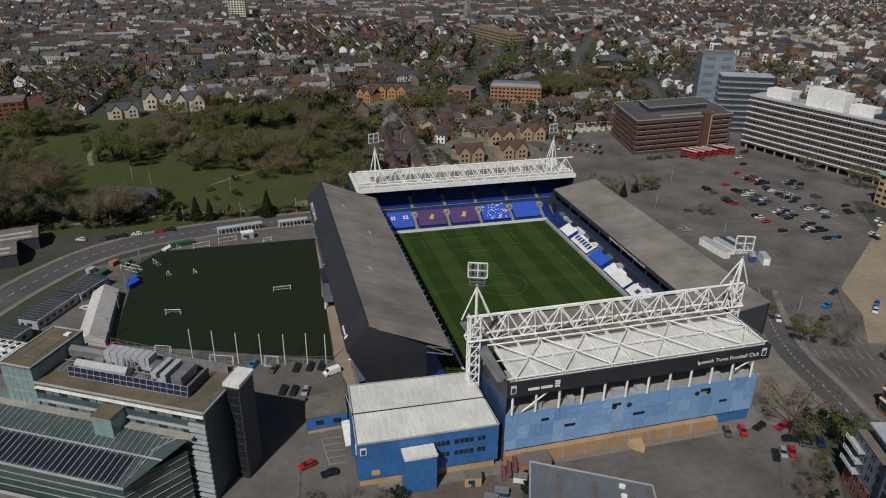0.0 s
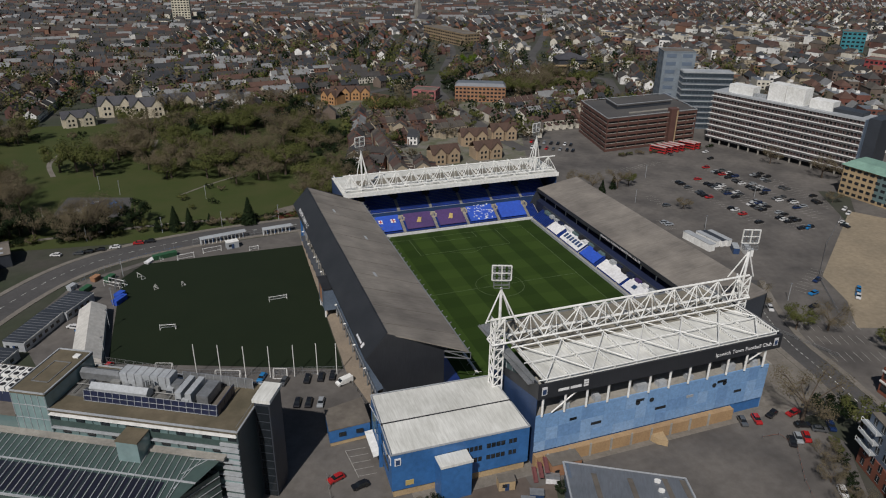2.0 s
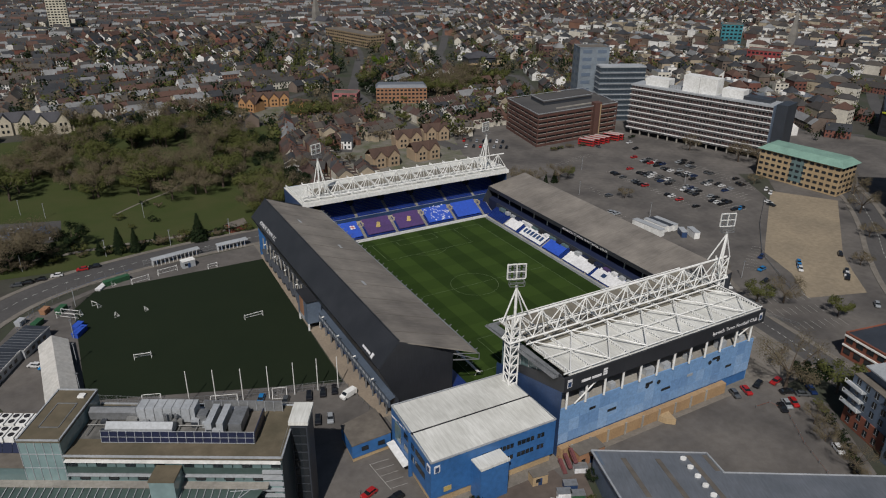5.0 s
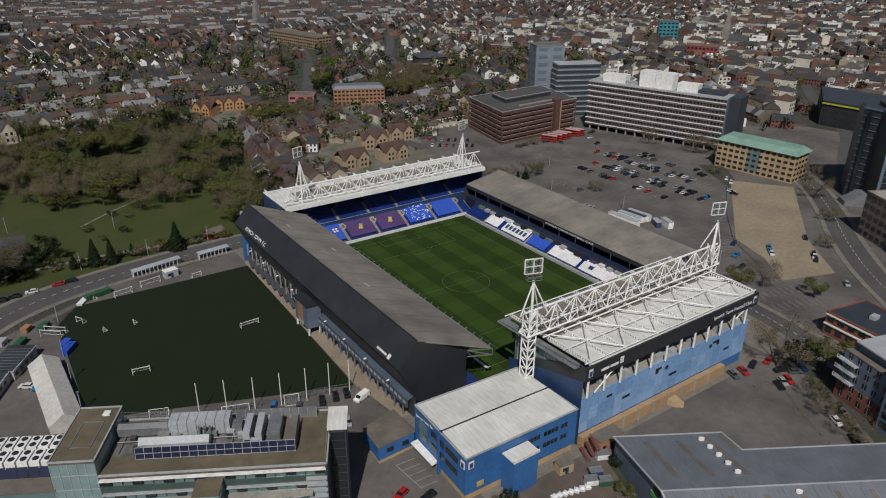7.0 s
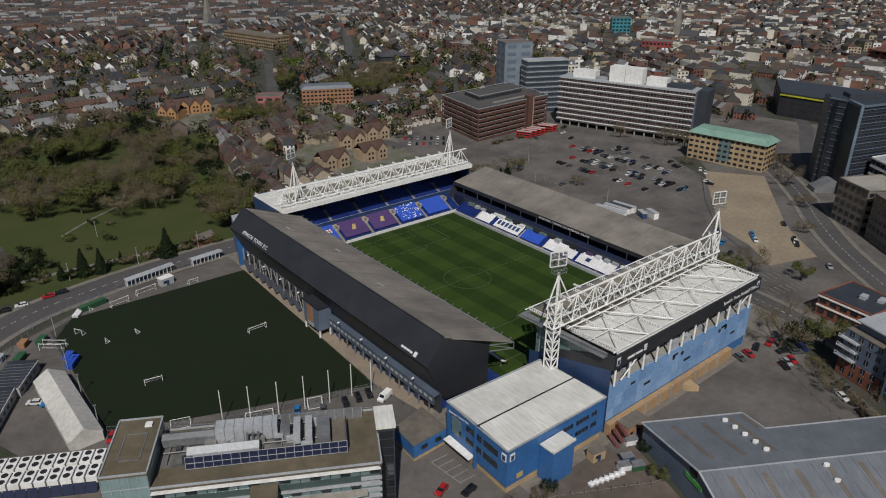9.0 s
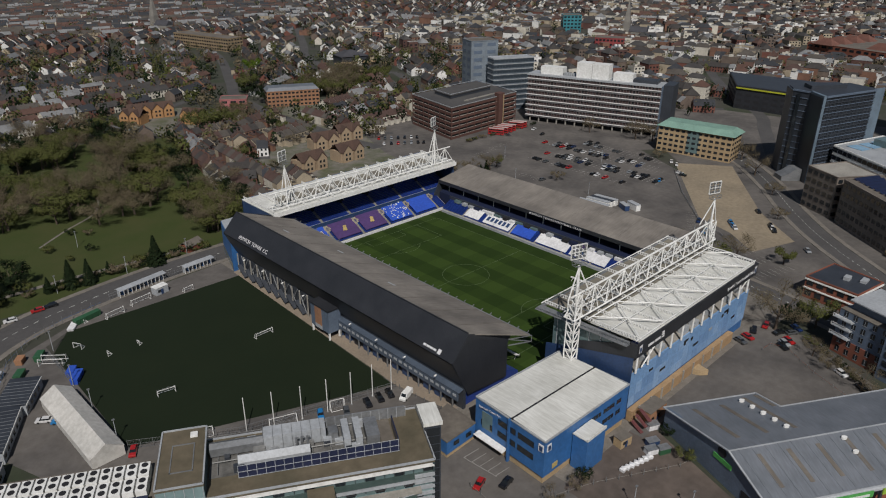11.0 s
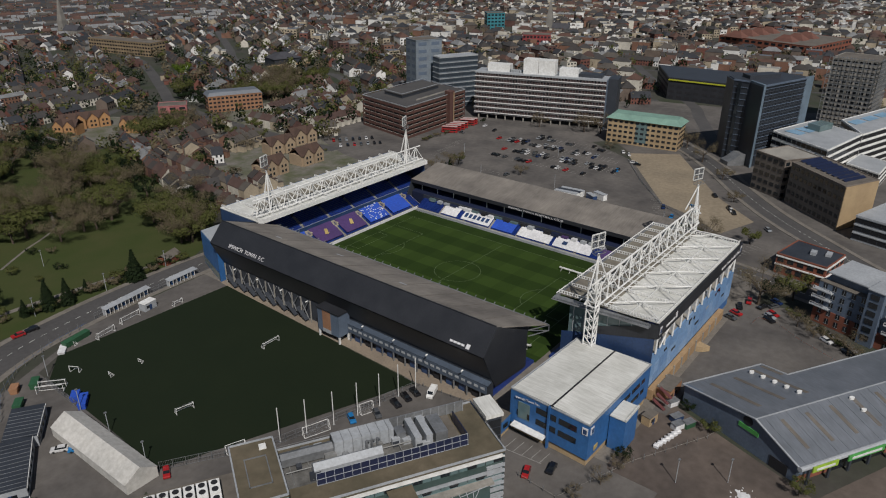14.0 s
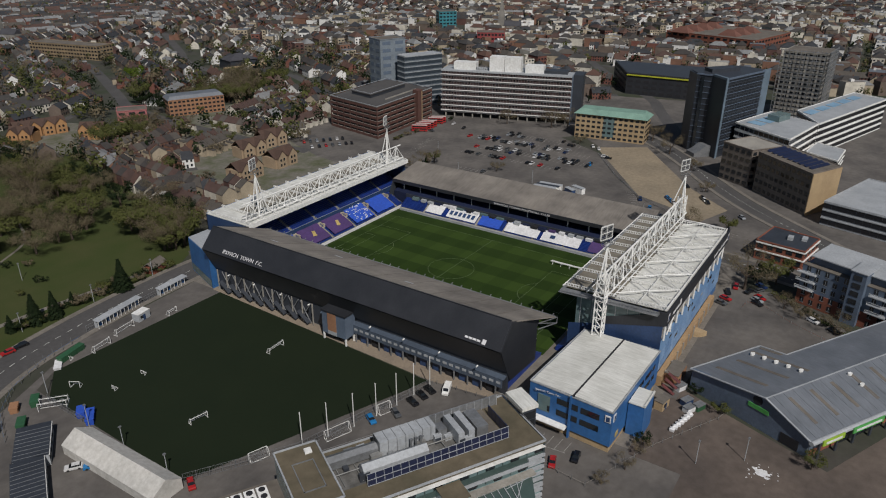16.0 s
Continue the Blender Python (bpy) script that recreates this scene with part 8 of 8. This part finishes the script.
fence([(104, -60), (121, -34), (150, -10), (182, 12)], 0.9, 4.5, "low dark timber rail")


def shelters(x0, y0, x1, y1, n):
    """A row of pale roofed turnstile shelters along the road."""
    a, b = Vector((x0, y0)), Vector((x1, y1))
    d = (b - a) / n
    r = math.degrees(math.atan2(d.y, d.x))
    t = thing("shelter_row", "row of blue and white turnstile shelters", "shelter", pose(x0, y0, 0, 0, 0, r))
    w = d.length
    part("roof", Geo().slab((0, -1.2, 2.7), (w * n, -1.2, 2.7), (w * n, 1.4, 3.0), (0, 1.4, 3.0), 0.15), CLAD, t)
    for i in range(n):
        part("bay_wall", Geo().box(i * w + 0.1, 0.2, 0, i * w + w * 0.5, 0.9, 2.7), BLUE if i % 2 else CLAD, t)
        part("bay_post", Geo().bar((i * w, -1.1, 0), (i * w, -1.1, 2.7), 0.14), WHITE, t)


shelters(-105, 73.5, -86, 77, 12)
shelters(-79, 76, -66, 77.4, 8)
cabin(pose(-92.5, 67, 0, 0, 0, 10), 5, 3, 2.8, "pale grey store cabin beside the turf", CLAD, WHITE)
GREENC = mat("green_skip_paint", (0.03, 0.11, 0.05), rough=0.6)
for x, y, l, m_, lab in ((-119, 65, 9, GREENC, "long dark green container"), (-138.5, 50, 4, GREENC, "dark green waste skip"), (-146, 43, 4, GREENC, "open green waste skip"), (-143.5, 51.5, 3, BRICK, "heap of brown scrap in a skip"), (-134, 30.5, 5.5, TARP_B, "blue covered storage crate"), (-134.2, 34.5, 3.5, TARP_B, "blue covered storage crate"), (-124.5, 62.8, 5, TARP_W, "rolled white ground sheet"), (-151, 46.5, 3, CLAD, "small grey storage box")):
    t = thing("container", lab + " in the yard", "container", pose(x, y, 0, 0, 0, 15 + (40 if l < 6 else 0)))
    h = 0.8 if m_ is TARP_W else 1.9
    part("bin_body", Geo().prism([(-l / 2, -0.9), (l / 2, -0.9), (l / 2, 0.9), (-l / 2, 0.9)], 0, h, [(-l / 2 - 0.2, -1.1), (l / 2 + 0.2, -1.1), (l / 2 + 0.2, 1.1), (-l / 2 - 0.2, 1.1)]), m_, t)
    for k in range(4):
        part("rib", Geo().bar((-l / 2 + (k + 0.5) * l / 4, -1.02, 0), (-l / 2 + (k + 0.5) * l / 4, -1.12, h), 0.12), m_, t)
# yard beside the blue offices
RUST = mat("oxide_red_steel", (0.16, 0.05, 0.05), rough=0.7)
t = thing("fire_stair", "dark red steel fire stair beside the stand", "stair", pose(-33.5, -97, 0, 0, 0, -15))
for k in range(3):
    part("flight", Geo().slab((-1 + k * 1.3, -2, 0.2 + k * 1.4), (0.1 + k * 1.3, -2, 0.2 + k * 1.4), (0.1 + k * 1.3, 2, 1.6 + k * 1.4), (-1 + k * 1.3, 2, 1.6 + k * 1.4), 0.12), RUST, t)
    part("handrail", Geo().bar((-1 + k * 1.3, -2, 1.2 + k * 1.4), (-1 + k * 1.3, 2, 2.6 + k * 1.4), 0.08), RUST, t)
cabin(pose(-42, -97.5, 0, 0, 0, -10), 4, 2.6, 2.7, "small tan brick store with a felt roof", BUFF, FELT)
cabin(pose(-26, -96.5, 0, 0, 0, -2), 8, 4, 3.6, "low brick plant room with a felt roof", BRICK, FELT)
for k in range(7):
    t = thing("builders_bag", "bulging white builders bag on the ground", "bag", pose(-50.5 + k * 1.5, -103.2 - k * 0.35, 0, 0, 0, 10 * k), group="builders bags")
    part("sack", Geo().prism([(-0.6, -0.6), (0.6, -0.6), (0.6, 0.6), (-0.6, 0.6)], 0, 0.8, [(-0.72, -0.7), (0.7, -0.72), (0.68, 0.7), (-0.7, 0.68)]).prism([(-0.6, -0.6), (0.6, -0.6), (0.6, 0.6), (-0.6, 0.6)], 0.8, 1.1, [(-0.3, -0.3), (0.3, -0.3), (0.3, 0.3), (-0.3, 0.3)]), TARP_W, t)
for x, y, m_ in ((-36.5, -103, BLUE_D), (-37, -106.5, GREENC), (-39.5, -104.5, TARP_W), (-30.5, -99.5, TARP_W)):
    t = thing("yard_crate", "weathered storage crate in the service yard", "crate", pose(x, y, 0, 0, 0, -25))
    part("crate_body", Geo().box(-1.6, -1, 0, 1.6, 1, 1.6), m_, t)
    part("crate_lid", Geo().box(-1.7, -1.1, 1.6, 1.7, 1.1, 1.75), STEEL, t)
spill = Geo()
rs = random.Random(9)
for k in range(46):
    q = abs(rs.gauss(0, 1)) if k else 0
    w = rs.uniform(0, 6.283)
    cx, cy, r = -54.4 + 1.9 * q * math.cos(w), -126.6 + 2.3 * q * math.sin(w), 1.7 if k == 0 else rs.uniform(0.12, 0.9) / (0.6 + q)
    spill.add([(cx + r * rs.uniform(0.5, 1.2) * math.cos(i * 0.628), cy + r * rs.uniform(0.5, 1.2) * math.sin(i * 0.628), 0.002 * (k + 1)) for i in range(10)], [tuple(range(10))])
setting("white_stain", spill, TARP_W, "white powder stain on the yard", "marking")
# park details
for pts, w in (([(-175, 190), (-180, 215), (-176, 236)], 2.5), ([(-122, 200), (-126, 225), (-124, 250)], 2.2), ([(-112, 140), (-98, 152), (-80, 166), (-70, 190)], 1.1), ([(-170, 100), (-120, 102), (-60, 96)], 2.4)):
    setting("park_path", strip(smooth_line(pts), w, 0.0), PAVING, "pale worn park path", "path")
flat("play_area", [(-164, 153), (-134, 143.5), (-135, 119), (-156, 116), (-168, 128)], 0.0, ASPHALT, "dark tarmac play area in the park", "ground")
for i in range(26):
    t = thing("play_frame", "small blue and grey play frame", "play equipment", pose(rc.uniform(-158, -137), rc.uniform(120, 142), 0, 0, 0, rc.uniform(0, 180)), group="play equipment")
    part("frame", Geo().bar((-1, 0, 0), (0, 0, 2.2), 0.14).bar((1, 0, 0), (0, 0, 2.2), 0.14).box(-0.8, -1.2, 0.9, 0.8, 1.2, 1.05), BLUE if i % 2 else CLAD, t)
t = thing("park_hut", "small red brick hut by the park", "hut", pose(-66, 96, 0, 0, 0, 20))
part("wall", Geo().box(-4, -2.5, 0, 4, 2.5, 2.8), REDBRICK, t)
part("roof", Geo().gable(-4, -2.5, 4, 2.5, 2.8, 4.4), FELT, t)
for x in (-2.5, 1.5):
    part("window", Geo().box(x, -2.56, 1, x + 1, -2.48, 2), GLASS, t)
for k in CARS:
    if k not in seen_cars:
        car(180 + 3 * len(seen_cars), 120, 90, k)
